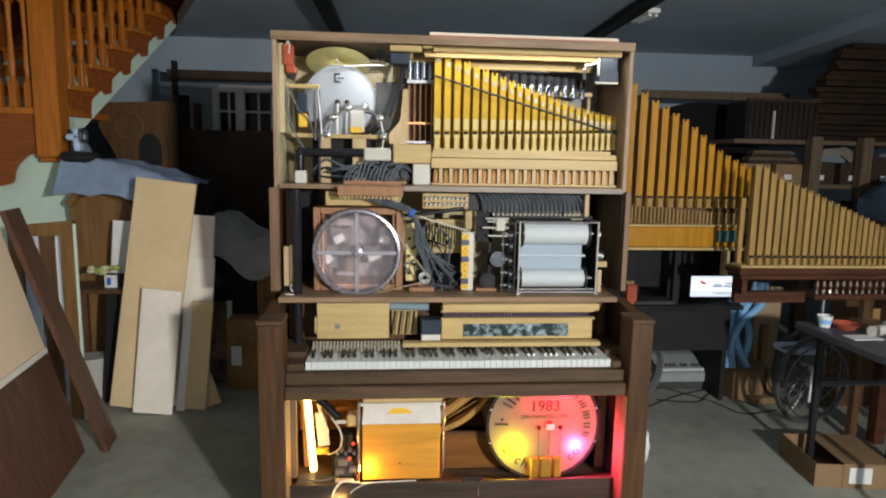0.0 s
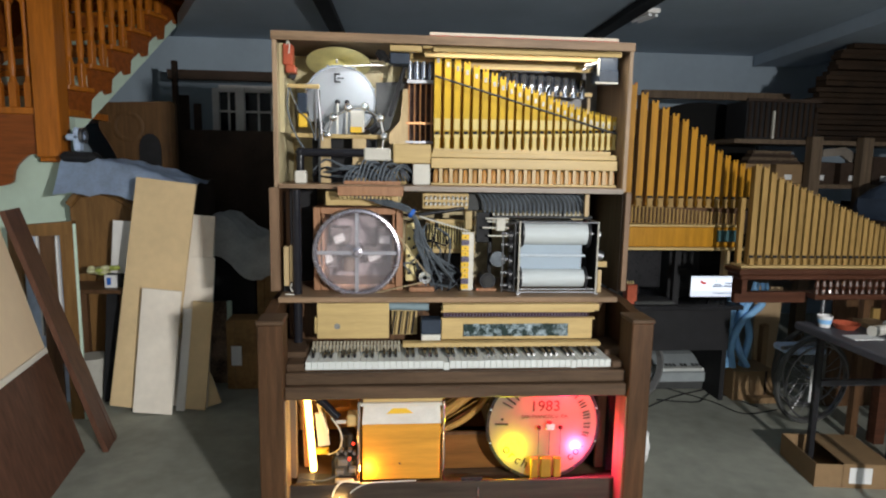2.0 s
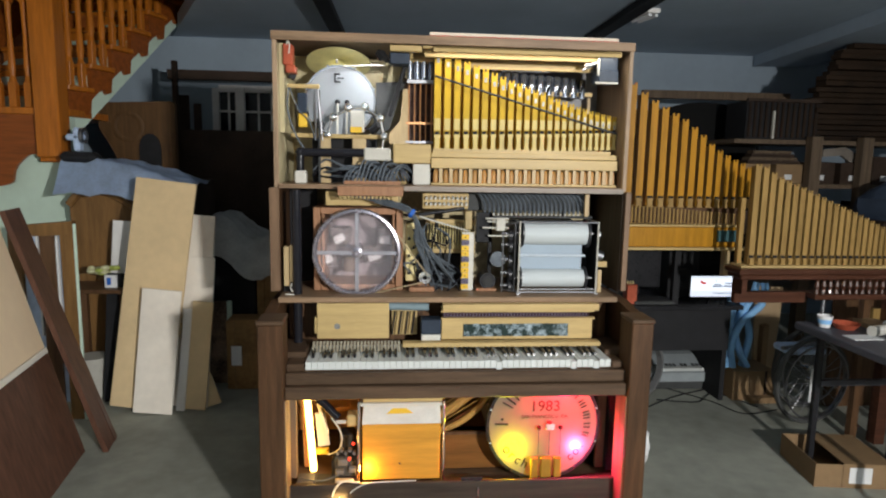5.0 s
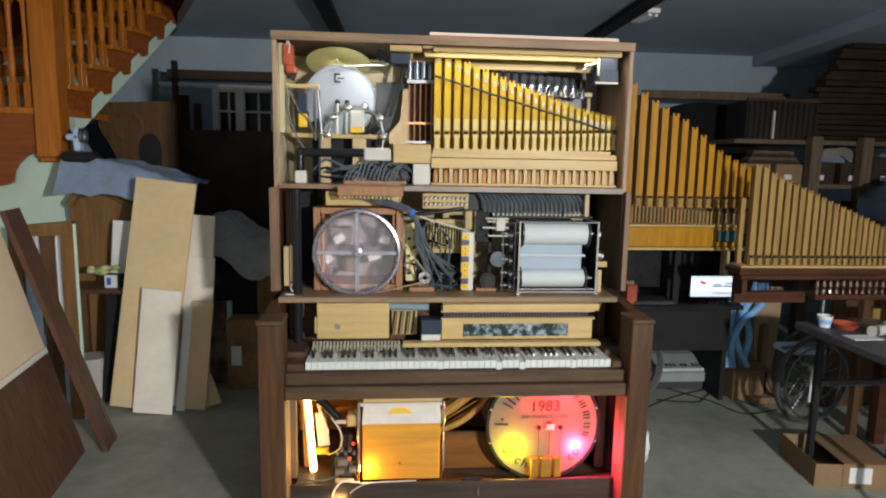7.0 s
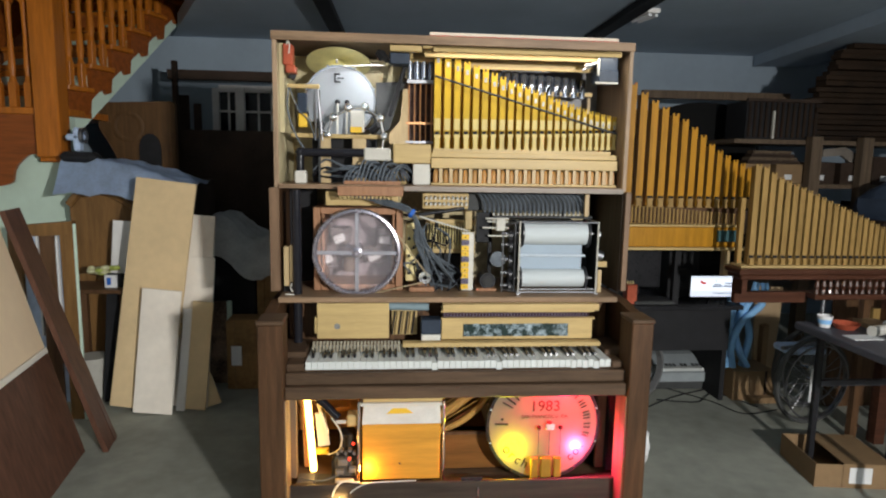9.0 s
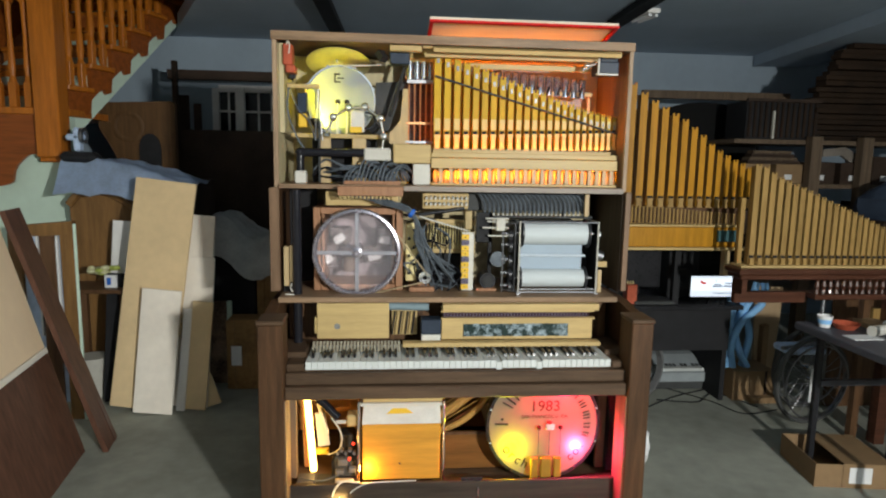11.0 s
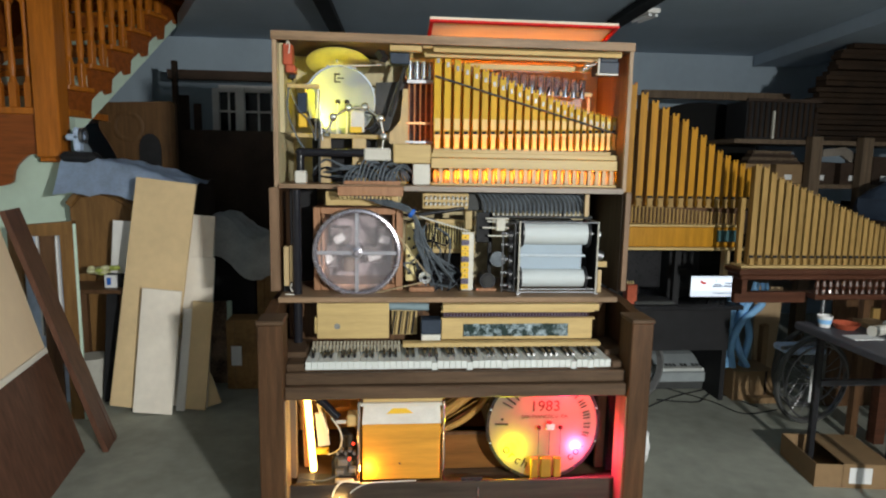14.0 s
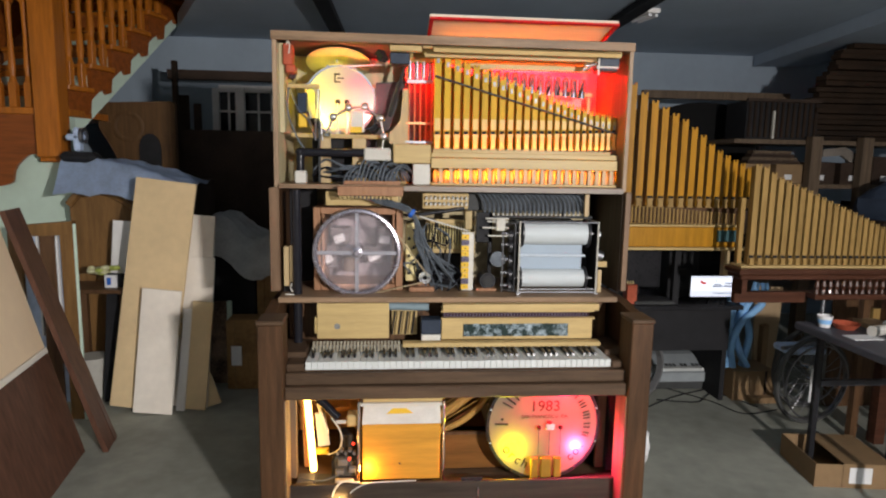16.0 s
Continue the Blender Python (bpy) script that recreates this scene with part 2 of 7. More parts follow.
# ---- builders ----
class Shape:
    """Collects primitives, in world metres, into one bmesh."""

    def __init__(self):
        self.bm = bmesh.new()

    def box(self, x0, x1, y0, y1, z0, z1, bevel=0.0, m=None):
        bm = self.bm if not bevel else bmesh.new()
        mm = Matrix.Translation(((x0 + x1) / 2, (y0 + y1) / 2, (z0 + z1) / 2)) @ Matrix.Diagonal((x1 - x0, y1 - y0, z1 - z0, 1))
        r = bmesh.ops.create_cube(bm, size=1, matrix=mm)
        if bevel:
            bmesh.ops.bevel(bm, geom=list(bm.edges), offset=bevel, segments=1, affect="EDGES", clamp_overlap=True)
            if m is not None:
                bm.transform(m)
            self.add(bm)
        elif m is not None:
            bmesh.ops.transform(bm, matrix=m, verts=r["verts"])
        return self

    def add(self, bm):
        me = bpy.data.meshes.new("tmp")
        bm.to_mesh(me)
        bm.free()
        self.bm.from_mesh(me)
        bpy.data.meshes.remove(me)

    def rod(self, a, b, r, seg=10, r2=None):
        a, b = Vector(a), Vector(b)
        d = b - a
        m = Matrix.Translation((a + b) / 2) @ d.to_track_quat("Z", "Y").to_matrix().to_4x4()
        bmesh.ops.create_cone(self.bm, cap_ends=True, segments=seg, radius1=r, radius2=r if r2 is None else r2, depth=d.length, matrix=m)
        return self

    def ball(self, c, r, scale=(1, 1, 1), seg=12, m=None):
        mm = Matrix.Translation(c) @ Matrix.Diagonal((*scale, 1)) if m is None else m
        bmesh.ops.create_uvsphere(self.bm, u_segments=seg, v_segments=max(6, seg // 2), radius=r, matrix=mm)
        return self

    def tube(self, pts, r, seg=6, steps=6):
        """A hose along a smooth line through the points."""
        p = [Vector(q) for q in pts]
        line = []
        for i in range(len(p) - 1):
            a, b = p[max(0, i - 1)], p[min(len(p) - 1, i + 2)]
            for k in range(steps):
                t = k / steps
                h = (2 * t ** 3 - 3 * t ** 2 + 1) * p[i] + (t ** 3 - 2 * t ** 2 + t) * (p[i + 1] - a) / 2
                line.append(h + (-2 * t ** 3 + 3 * t ** 2) * p[i + 1] + (t ** 3 - t ** 2) * (b - p[i]) / 2)
        line.append(p[-1])
        rings = []
        for i, c in enumerate(line):
            d = (line[min(i + 1, len(line) - 1)] - line[max(i - 1, 0)]).normalized()
            u = d.cross(Vector((0.31, 0.17, 0.93)))
            u = u.normalized() if u.length > 1e-4 else Vector((1, 0, 0))
            w = d.cross(u)
            rings.append([self.bm.verts.new(c + r * (math.cos(6.2832 * k / seg) * u + math.sin(6.2832 * k / seg) * w)) for k in range(seg)])
        for a, b in zip(rings, rings[1:]):
            for k in range(seg):
                self.bm.faces.new((a[k], a[(k + 1) % seg], b[(k + 1) % seg], b[k]))
        self.bm.faces.new(rings[0][::-1])
        self.bm.faces.new(rings[-1])
        return self

    def lathe(self, profile, m, seg=32, closed=True):
        """Turns (radius, height) points round the z axis of the pose m."""
        rings = []
        for r, h in profile:
            rings.append([self.bm.verts.new(m @ Vector((r * math.cos(6.28319 * k / seg), r * math.sin(6.28319 * k / seg), h))) for k in range(seg)])
        pairs = list(zip(rings, rings[1:]))
        if closed:
            pairs.append((rings[-1], rings[0]))
        for a, b in pairs:
            for k in range(seg):
                self.bm.faces.new((a[k], a[(k + 1) % seg], b[(k + 1) % seg], b[k]))
        return self

    def prism(self, outline, y0, y1, m=None):
        """An outline of (x, z) points, pulled from y0 to y1."""
        a = [self.bm.verts.new((x, y0, z)) for x, z in outline]
        b = [self.bm.verts.new((x, y1, z)) for x, z in outline]
        n = len(outline)
        self.bm.faces.new(a)
        self.bm.faces.new(b[::-1])
        for k in range(n):
            self.bm.faces.new((a[k], b[k], b[(k + 1) % n], a[(k + 1) % n]))
        if m is not None:
            bmesh.ops.transform(self.bm, matrix=m, verts=a + b)
        return self


def root_of(ob):
    while ob.parent:
        ob = ob.parent
    return ob


def thing(name, loc, label, category, group="", kind=""):
    ob = new(name)
    ob.location = loc
    ob.empty_display_size = 0.05
    return tagged(ob, label, category, group, kind)


def part(name, shape, material, parent=None, label="", smooth=False):
    """ONE mesh object under a thing or a part; the shape is in world metres."""
    bm = shape.bm
    bmesh.ops.recalc_face_normals(bm, faces=list(bm.faces))
    if parent is not None:
        bm.transform(Matrix.Translation(-Vector(root_of(parent).location)))
    me = bpy.data.meshes.new(name)
    bm.to_mesh(me)
    bm.free()
    if smooth:
        me.shade_smooth()
        me.set_sharp_from_angle(angle=radians(40))
    me.materials.append(material)
    ob = new(name, me)
    if parent is not None:
        ob.parent = parent
    if label:
        ob["label"] = label
    return ob


def solo(name, shape, material, label, category, loc=None, group="", kind="", smooth=False):
    """A thing that is one plain mesh."""
    ob = part(name, shape, material, smooth=smooth)
    if loc is not None:
        ob.data.transform(Matrix.Translation(-Vector(loc)))
        ob.location = loc
    return tagged(ob, label, category, group, kind)


def again(ob, name, parent, loc):
    """Another piece on the mesh of ob, in its thing's space."""
    o = new(name, ob.data)
    o.parent = parent
    o.location = loc
    return o




# ---- the room ----
CEIL_Z, BACK_Y = 2.60, 6.05
solo("floor", Shape().box(-4.2, 5.6, -2.6, 6.2, -0.1, 0.0), concrete, "worn grey concrete workshop floor", "floor", kind="structure")
cl = Shape().box(-1.28, 5.6, -2.6, 6.2, CEIL_Z, CEIL_Z + 0.12).box(-4.2, -1.28, -2.6, 3.9, CEIL_Z, CEIL_Z + 0.12).box(-4.2, -2.03, 5.75, 6.2, CEIL_Z, CEIL_Z + 0.12)
cl.prism([(-1.28, 4.50), (-1.28, 6.20), (-2.03, 6.20)], CEIL_Z, CEIL_Z + 0.12, Matrix(((1, 0, 0, 0), (0, 0, 1, 0), (0, 1, 0, 0), (0, 0, 0, 1))))
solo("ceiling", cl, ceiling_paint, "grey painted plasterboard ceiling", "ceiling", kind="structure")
# the stairwell above
sw = Shape().box(-1.28, -1.22, 3.84, 6.26, CEIL_Z + 0.12, 4.6).box(-4.2, -1.28, 3.84, 3.90, CEIL_Z + 0.12, 4.6).box(-4.2, -1.28, 6.20, 6.26, CEIL_Z + 0.12, 4.6)
sw.box(-4.26, -4.2, 3.84, 6.26, CEIL_Z + 0.12, 4.6).box(-4.26, -1.22, 3.84, 6.26, 4.6, 4.66)
solo("wall_stairwell", sw, plaster, "pale plaster stairwell wall", "wall", kind="structure")
w = Shape()
wx0, wx1, wz0, wz1 = -1.60, -0.62, 1.70, 2.15
dx0, dx1, dz1 = 2.40, 3.72, 2.06
w.box(-4.2, wx0, BACK_Y, BACK_Y + 0.15, 0, CEIL_Z).box(wx0, wx1, BACK_Y, BACK_Y + 0.15, 0, wz0)
w.box(wx0, wx1, BACK_Y, BACK_Y + 0.15, wz1, CEIL_Z).box(wx1, dx0, BACK_Y, BACK_Y + 0.15, 0, CEIL_Z)
w.box(dx0, dx1, BACK_Y, BACK_Y + 0.15, dz1, CEIL_Z).box(dx1, 5.6, BACK_Y, BACK_Y + 0.15, 0, CEIL_Z)
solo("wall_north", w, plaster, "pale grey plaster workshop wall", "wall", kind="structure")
# West and south walls are out of view, made white to bounce fill light.
solo("wall_west", Shape().box(-4.2, -4.05, -2.6, BACK_Y, 0, CEIL_Z), bounce_white, "unseen wall made white to bounce light", "wall", kind="structure")
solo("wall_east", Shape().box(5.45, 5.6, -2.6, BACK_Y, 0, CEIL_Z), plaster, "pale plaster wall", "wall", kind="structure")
solo("wall_south", Shape().box(-4.05, 5.45, -2.6, -2.45, 0, CEIL_Z), bounce_white, "unseen wall made white to bounce light", "wall", kind="structure")
win = tagged(new("window_1"), "white timber window with dark night panes", "window", kind="structure")
for x in (wx0, -1.37, -1.07, -0.84, wx1):
    part("window_frame", Shape().box(x - 0.03, x + 0.03, 6.03, 6.10, wz0, wz1, 0.003), white_board, win)
for x in (-1.485, -1.215, -0.95):
    part("muntin", Shape().box(x - 0.008, x + 0.008, 6.05, 6.07, wz0, wz1 - 0.03), white_board, win)
part("window_frame", Shape().box(wx0 + 0.03, wx1 - 0.03, 6.034, 6.10, wz1 - 0.03, wz1 + 0.03), white_board, win)
part("transom", Shape().box(wx0 + 0.03, wx1 - 0.03, 6.045, 6.08, 1.935, 1.952), white_board, win)
part("window_sill", Shape().box(wx0 + 0.03, wx1 - 0.03, 6.034, 6.10, wz0 - 0.02, wz0 + 0.02), white_board, win)
part("pane", Shape().box(wx0, wx1, 6.085, 6.09, wz0, wz1), night_glass, win)
solo("window_post", Shape().box(-1.41, -1.33, 5.98, 6.03, 1.74, 2.16, 0.003), white_board, "white window post", "trim", kind="structure")
solo("door_panel", Shape().box(dx0, dx1, 6.12, 6.16, 0, dz1), night_glass, "black night beyond a doorway", "door", kind="structure")
solo("lintel", Shape().box(2.2, 3.55, 5.37, 5.43, 2.10, 2.17, 0.004), shelf_wood, "brown timber header beam", "beam", kind="structure")
solo("beam_west", Shape().box(-1.9, -0.4, 5.66, 5.74, 2.18, 2.26, 0.004), crate_brown, "dark timber cross beam", "beam", kind="structure")
for x, y0, tilt in ((-0.47, 3.2, 0.9), (1.66, 3.2, 1.2)):
    b = Shape().box(-0.055, 0.055, 0, 2.84, -0.05, 0, 0.004)
    b.bm.transform(pose(x, y0, CEIL_Z - 0.001, 0, 0, -tilt))
    solo("ceiling_rail", b, black_matt, "dark steel rail under the ceiling", "rail", kind="structure")
dk = Shape().box(-0.27, 0.27, 0, 2.7, -0.10, 0)
dk.bm.transform(pose(3.475, 3.3, CEIL_Z - 0.001, 0, 0, -7.5))
solo("ceiling_beam", dk, ceiling_paint, "boxed-in grey ceiling beam", "beam", kind="structure")


# ---- the orchestrion: case ----
cab = thing("orchestrion", (0.28, 2.8, 0), "tall open-fronted walnut orchestrion piano standing on concrete", "orchestrion")
for x0, x1 in ((-0.488, -0.395), (0.957, 1.044)):
    leg = part("leg", Shape().box(x0, x1, 2.30, 2.425, 0.0, 0.903, 0.004), walnut, cab)
    part("cap", Shape().box(x0 - 0.004, x1 + 0.004, 2.294, 2.43, 0.903, 0.919, 0.004), walnut_h, leg)
for x0, x1 in ((-0.486, -0.442), (1.0, 1.042)):
    part("side_panel", Shape().box(x0, x1, 2.427, 3.10, 0.02, 0.60, 0.002), walnut, cab)
    s = Shape().prism([(2.427, 0.602), (3.10, 0.602), (3.10, 0.928), (2.60, 0.936), (2.427, 0.914)], x0, x1,
                      Matrix(((0, 1, 0, 0), (1, 0, 0, 0), (0, 0, 1, 0), (0, 0, 0, 1))))
    part("arm", s, walnut, cab)
for x0, x1 in ((-0.492, -0.452), (1.022, 1.046)):
    sd = part("side_panel", Shape().box(x0 + 0.002, x1 - 0.002, 2.635, 3.10, 0.967, 1.395), walnut, cab)
    part("edge_strip", Shape().box(x0, x1, 2.615, 2.633, 0.967, 1.402, 0.002), edge_brown, sd)
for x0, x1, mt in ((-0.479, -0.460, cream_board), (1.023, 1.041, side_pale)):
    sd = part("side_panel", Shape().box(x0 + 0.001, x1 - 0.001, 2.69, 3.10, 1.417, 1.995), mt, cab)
    part("edge_strip", Shape().box(x0, x1, 2.668, 2.688, 1.400, 2.002, 0.002), edge_wood, sd)
for x0, x1, mt in ((-0.3945, -0.390, side_pale), (0.952, 0.9565, side_pale)):
    part("inner_lining", Shape().box(x0, x1, 2.310, 2.420, 0.02, 0.598, 0.001), mt, cab)
# the top has a well for the swell lid
tp = Shape().box(-0.479, 0.20, 2.672, 3.10, 2.003, 2.033).box(0.97, 1.041, 2.672, 3.10, 2.003, 2.033)
tp.box(0.20, 0.97, 2.672, 2.735, 2.003, 2.033).box(0.20, 0.97, 3.06, 3.10, 2.003, 2.033)
top_panel = part("top_panel", tp, walnut_h, cab)
part("edge_strip", Shape().box(-0.482, 1.044, 2.660, 2.670, 1.998, 2.034, 0.002), edge_wood_h, top_panel)
lid = part("swell_lid", Shape().box(-0.405, 0.405, -0.395, 0.0, 0.0, 0.014, 0.002), lid_board, cab, "hinged swell lid with red felt edges")
lid.data.transform(Matrix.Translation(root_of(cab).location))
for q in (Shape().box(-0.404, 0.404, -0.402, -0.385, -0.010, -0.001), Shape().box(-0.404, -0.388, -0.384, -0.02, -0.010, -0.001),
          Shape().box(0.388, 0.404, -0.384, -0.02, -0.010, -0.001)):
    f = part("felt_strip", q, red_felt, lid)
    f.data.transform(Matrix.Translation(root_of(cab).location))
part("back_panel", Shape().box(-0.478, 1.04, 3.102, 3.115, 0.05, 2.03), plywood, cab)
shelf = part("upper_shelf", Shape().box(-0.458, 1.021, 2.652, 3.098, 1.398, 1.4155), edge_wood_h, cab)
part("metal_edge", Shape().box(0.062, 1.02, 2.640, 2.650, 1.392, 1.414, 0.002), mat("edge_grey", (0.30, 0.25, 0.21), 0.45, vary=0.15, scale=5, stretch=Hx, bump=0.06), shelf)
comb = part("comb_board", Shape().box(-0.212, 0.060, 2.60, 2.650, 1.372, 1.412, 0.003), redwood, shelf)
for i in range(16):
    part("tooth", Shape().box(-0.203 + i * 0.0165, -0.195 + i * 0.0165, 2.596, 2.606, 1.360, 1.3715), maple, comb)
shelf2 = part("lower_shelf", Shape().box(-0.452, 0.985, 2.550, 3.098, 0.931, 0.954, 0.003), edge_wood_h, cab)
# key bed, slip and cheeks
part("key_bed", Shape().box(-0.440, 0.998, 2.402, 3.09, 0.665, 0.700), walnut_h, cab)
part("key_slip", Shape().box(-0.394, 0.956, 2.345, 2.368, 0.652, 0.699, 0.004), walnut_h, cab)
part("front_rail", Shape().box(-0.394, 0.956, 2.322, 2.400, 0.600, 0.650, 0.004), walnut_h, cab)
for x0, x1 in ((-0.440, -0.326), (0.909, 0.999)):
    k = Shape().box(x0, x1, 2.46, 2.66, 0.70, 0.748, 0.004).box(max(x0, -0.394), min(x1, 0.956), 2.370, 2.459, 0.70, 0.728, 0.004)
    part("key_block", k, walnut_h, cab)
# keys
WK = 1.225 / 52
white0 = part("white_key", Shape().box(0.0006, WK - 0.0006, 2.373, 2.60, 0.7035, 0.735, 0.0012), ivory, cab)
black0 = part("black_key", Shape().prism([(2.424, 0.7355), (2.427, 0.746), (2.432, 0.748), (2.520, 0.748), (2.520, 0.7355)], -0.0055, 0.0055,
                                         Matrix(((0, 1, 0, 0), (1, 0, 0, 0), (0, 0, 1, 0), (0, 0, 0, 1)))), ebony, cab)
for o in (white0, black0):
    o.location = (-0.321, 0, 0)
NOTE_KEYS = {0: white0, 1: black0}
scale_steps = [n % 12 for n in range(9, 97)]
wi = 0
first_black = True
for k, n in enumerate(scale_steps):
    if n in (1, 3, 6, 8, 10):
        x = -0.321 + wi * WK
        if first_black:
            black0.location.x, first_black = x, False
            NOTE_KEYS[k] = black0
        else:
            NOTE_KEYS[k] = again(black0, "black_key", cab, (x, 0, 0))
    else:
        if wi:
            NOTE_KEYS[k] = again(white0, "white_key", cab, (-0.321 + wi * WK, 0, 0))
        wi += 1
# boards over the keys
nb = part("name_board", Shape().box(-0.294, 0.004, 2.548, 2.562, 0.778, 0.929, 0.002), maple, cab)
part("patch", Shape().box(-0.258, -0.140, 2.545, 2.547, 0.792, 0.872), maple, nb)
part("knob", Shape().lathe([(0.0, 0.001), (0.005, 0.001), (0.006, 0.003), (0.0115, 0.003), (0.013, 0.0), (0.013, -0.002)], pose(-0.211, 2.544, 0.832, 90), 20, False), dull_tin, nb, smooth=True)
part("side_block", Shape().box(-0.305, -0.296, 2.55, 2.58, 0.80, 0.87, 0.002), maple, nb)
fb = part("fall_board", Shape().box(0.225, 0.878, 2.545, 2.565, 0.773, 0.862, 0.002), maple, cab)
part("mottled_panel", Shape().box(0.318, 0.770, 2.540, 2.5435, 0.787, 0.841), pearl_dark, fb, "dark panel with pale mottled scrollwork")
part("ledge", Shape().box(0.060, 0.903, 2.498, 2.544, 0.752, 0.771, 0.003), maple, fb)
part("felt_rail", Shape().box(0.232, 0.865, 2.555, 2.60, 0.868, 0.888), dark_red_felt, fb)
for i in range(46):
    part("comb_tooth", Shape().box(0.236 + i * 0.0136, 0.240 + i * 0.0136, 2.549, 2.5545, 0.869, 0.887), purple_tab, fb)
for z in (0.864, 0.892, 0.908):
    part("rail", Shape().box(0.222, 0.885, 2.535 + (z - 0.864) * 0.6, 2.555 + (z - 0.864) * 0.6, z - 0.004, z + 0.004, 0.001), maple, fb)
part("grey_duct", Shape().rod((0.0, 2.60, 0.905), (0.172, 2.60, 0.902), 0.017, 16), mat("duct_blue_grey", (0.20, 0.27, 0.30), 0.5), cab, smooth=True)
ctl = part("control_box", Shape().box(0.138, 0.222, 2.53, 2.60, 0.800, 0.862, 0.003), blue_black, cab)
part("white_foot", Shape().box(0.140, 0.220, 2.528, 2.598, 0.773, 0.798, 0.002), white_plastic, ctl)
st = part("sticker_rack", Shape().box(0.015, 0.125, 2.62, 2.64, 0.775, 0.90), maple, cab)
for i in range(7):
    part("sticker", Shape().rod((0.018 + i * 0.014, 2.61, 0.78), (0.030 + i * 0.014, 2.61, 0.88), 0.0035, 6), maple if i % 2 else black_matt, st)
for z in (0.912, 0.770):
    part("dark_filler", Shape().box(-0.30, 0.90, 2.80, 2.82, z - 0.05, z), black_matt, cab)
shank_wood = mat("shank_wood", (0.36, 0.32, 0.24), 0.6, vary=0.12, scale=8, stretch=Dy)
for i in range(26):
    x = -0.305 + i * 0.0140
    sk = Shape().box(x - 0.0045, x + 0.0045, 0, 0.055, 0, 0.006)
    sk.bm.transform(Matrix.Translation((0, 2.492, 0.7365)) @ pose(0, 0, 0, 34))
    part("key_shank", sk, shank_wood, cab)
# open rear of the keys
part("action_cover", Shape().box(-0.43, 0.99, 2.70, 2.715, 0.70, 0.928), oak_dark, cab)

# ---- upper cabinet: instruments ----
snare = thing("snare_drum", (-0.217, 2.91, 1.417), "white-skinned snare drum with chrome hoop on its side", "drum")
M = pose(-0.217, 2.85, 1.777, 90 - 2, 0, 4)
part("drum_head", Shape().lathe([(0.0, 0.0), (0.149, 0.0), (0.150, -0.004), (0.0, -0.004)], M, 48, False), drum_skin, snare, "white coated drum head", True)
part("hoop", Shape().lathe([(0.149, 0.004), (0.156, 0.004), (0.156, -0.018), (0.149, -0.018)], M, 48), chrome, snare, "chrome hoop", True)
part("shell", Shape().lathe([(0.148, -0.006), (0.151, -0.006), (0.151, -0.135), (0.148, -0.135)], M, 40), chrome, snare, smooth=True)
for i in range(8):
    a = radians(20 + 45 * i)
    part("lug", Shape().rod(M @ Vector((0.158 * math.cos(a), 0.158 * math.sin(a), 0.007)), M @ Vector((0.158 * math.cos(a), 0.158 * math.sin(a), -0.05)), 0.005, 8), chrome, snare, smooth=True)
lg = Shape().box(-0.242, -0.236, 2.8400, 2.8415, 1.855, 1.895).box(-0.236, -0.215, 2.8400, 2.8415, 1.888, 1.895).box(-0.236, -0.215, 2.8400, 2.8415, 1.855, 1.861)
part("badge", lg.box(-0.228, -0.198, 2.8400, 2.8415, 1.872, 1.877), black_paint, snare, "small dark plain maker mark")
part("stand", Shape().box(-0.345, -0.075, 2.88, 2.98, 1.4165, 1.628).box(-0.075, -0.055, 2.86, 2.99, 1.4165, 1.66), black_matt, snare)
cym = thing("cymbal", (-0.225, 3.0, 1.97), "brass cymbal hung under the cabinet top", "cymbal")
Mc = pose(-0.228, 2.915, 1.950, -20, 0, 0) @ Matrix.Diagonal((0.91, 0.91, 0.91, 1))
part("plate", Shape().lathe([(0.0, 0.018), (0.022, 0.015), (0.034, 0.006), (0.10, 0.001), (0.158, -0.004), (0.158, -0.006), (0.10, -0.001), (0.034, 0.004), (0.022, 0.013), (0.0, 0.016)], Mc, 48, False), cymbal_brass, cym, smooth=True)
part("hanger", Shape().rod((-0.236, 2.915, 1.950), (-0.236, 2.915, 2.004), 0.005, 8), steel, cym)
part("striker", Shape().rod((-0.20, 2.80, 1.920), (-0.02, 2.82, 1.935), 0.0035, 6), white_plastic, cym)
wb = thing("wood_block", (-0.42, 2.75, 1.90), "small red lacquered wood block", "wood block")
part("body", Shape().box(-0.440, -0.402, 2.70, 2.77, 1.905, 1.990, 0.004).box(-0.430, -0.390, 2.70, 2.77, 1.875, 1.904, 0.004), red_block, wb)
part("cord", Shape().tube([(-0.424, 2.70, 1.985), (-0.418, 2.695, 2.000), (-0.412, 2.70, 1.985), (-0.415, 2.70, 1.95)], 0.003), white_plastic, wb, smooth=True)
part("rear_board", Shape().box(-0.44, 0.10, 3.07, 3.10, 1.42, 1.99), cream_board, cab)
part("rear_board", Shape().box(0.102, 1.02, 3.07, 3.10, 1.42, 1.99), mat("inner_back_grey", (0.30, 0.30, 0.31), 0.5, vary=0.08, scale=5), cab)
# Added board that keeps the strip lamps' light out of the snare bay.
part("partition", Shape().box(0.066, 0.074, 2.945, 3.068, 1.417, 1.985), oak_dark, cab)
part("gusset", Shape().prism([(-0.062, 1.63), (-0.062, 1.87), (0.075, 1.88), (0.045, 1.80), (0.0, 1.66)], 2.93, 2.94), grey_felt, cab)
part("black_stay", Shape().box(-0.009, 0.009, -0.006, 0.006, -0.15, 0.11, 0.003, pose(0.045, 2.86, 1.86, 0, 17, 0)), black_matt, cab)
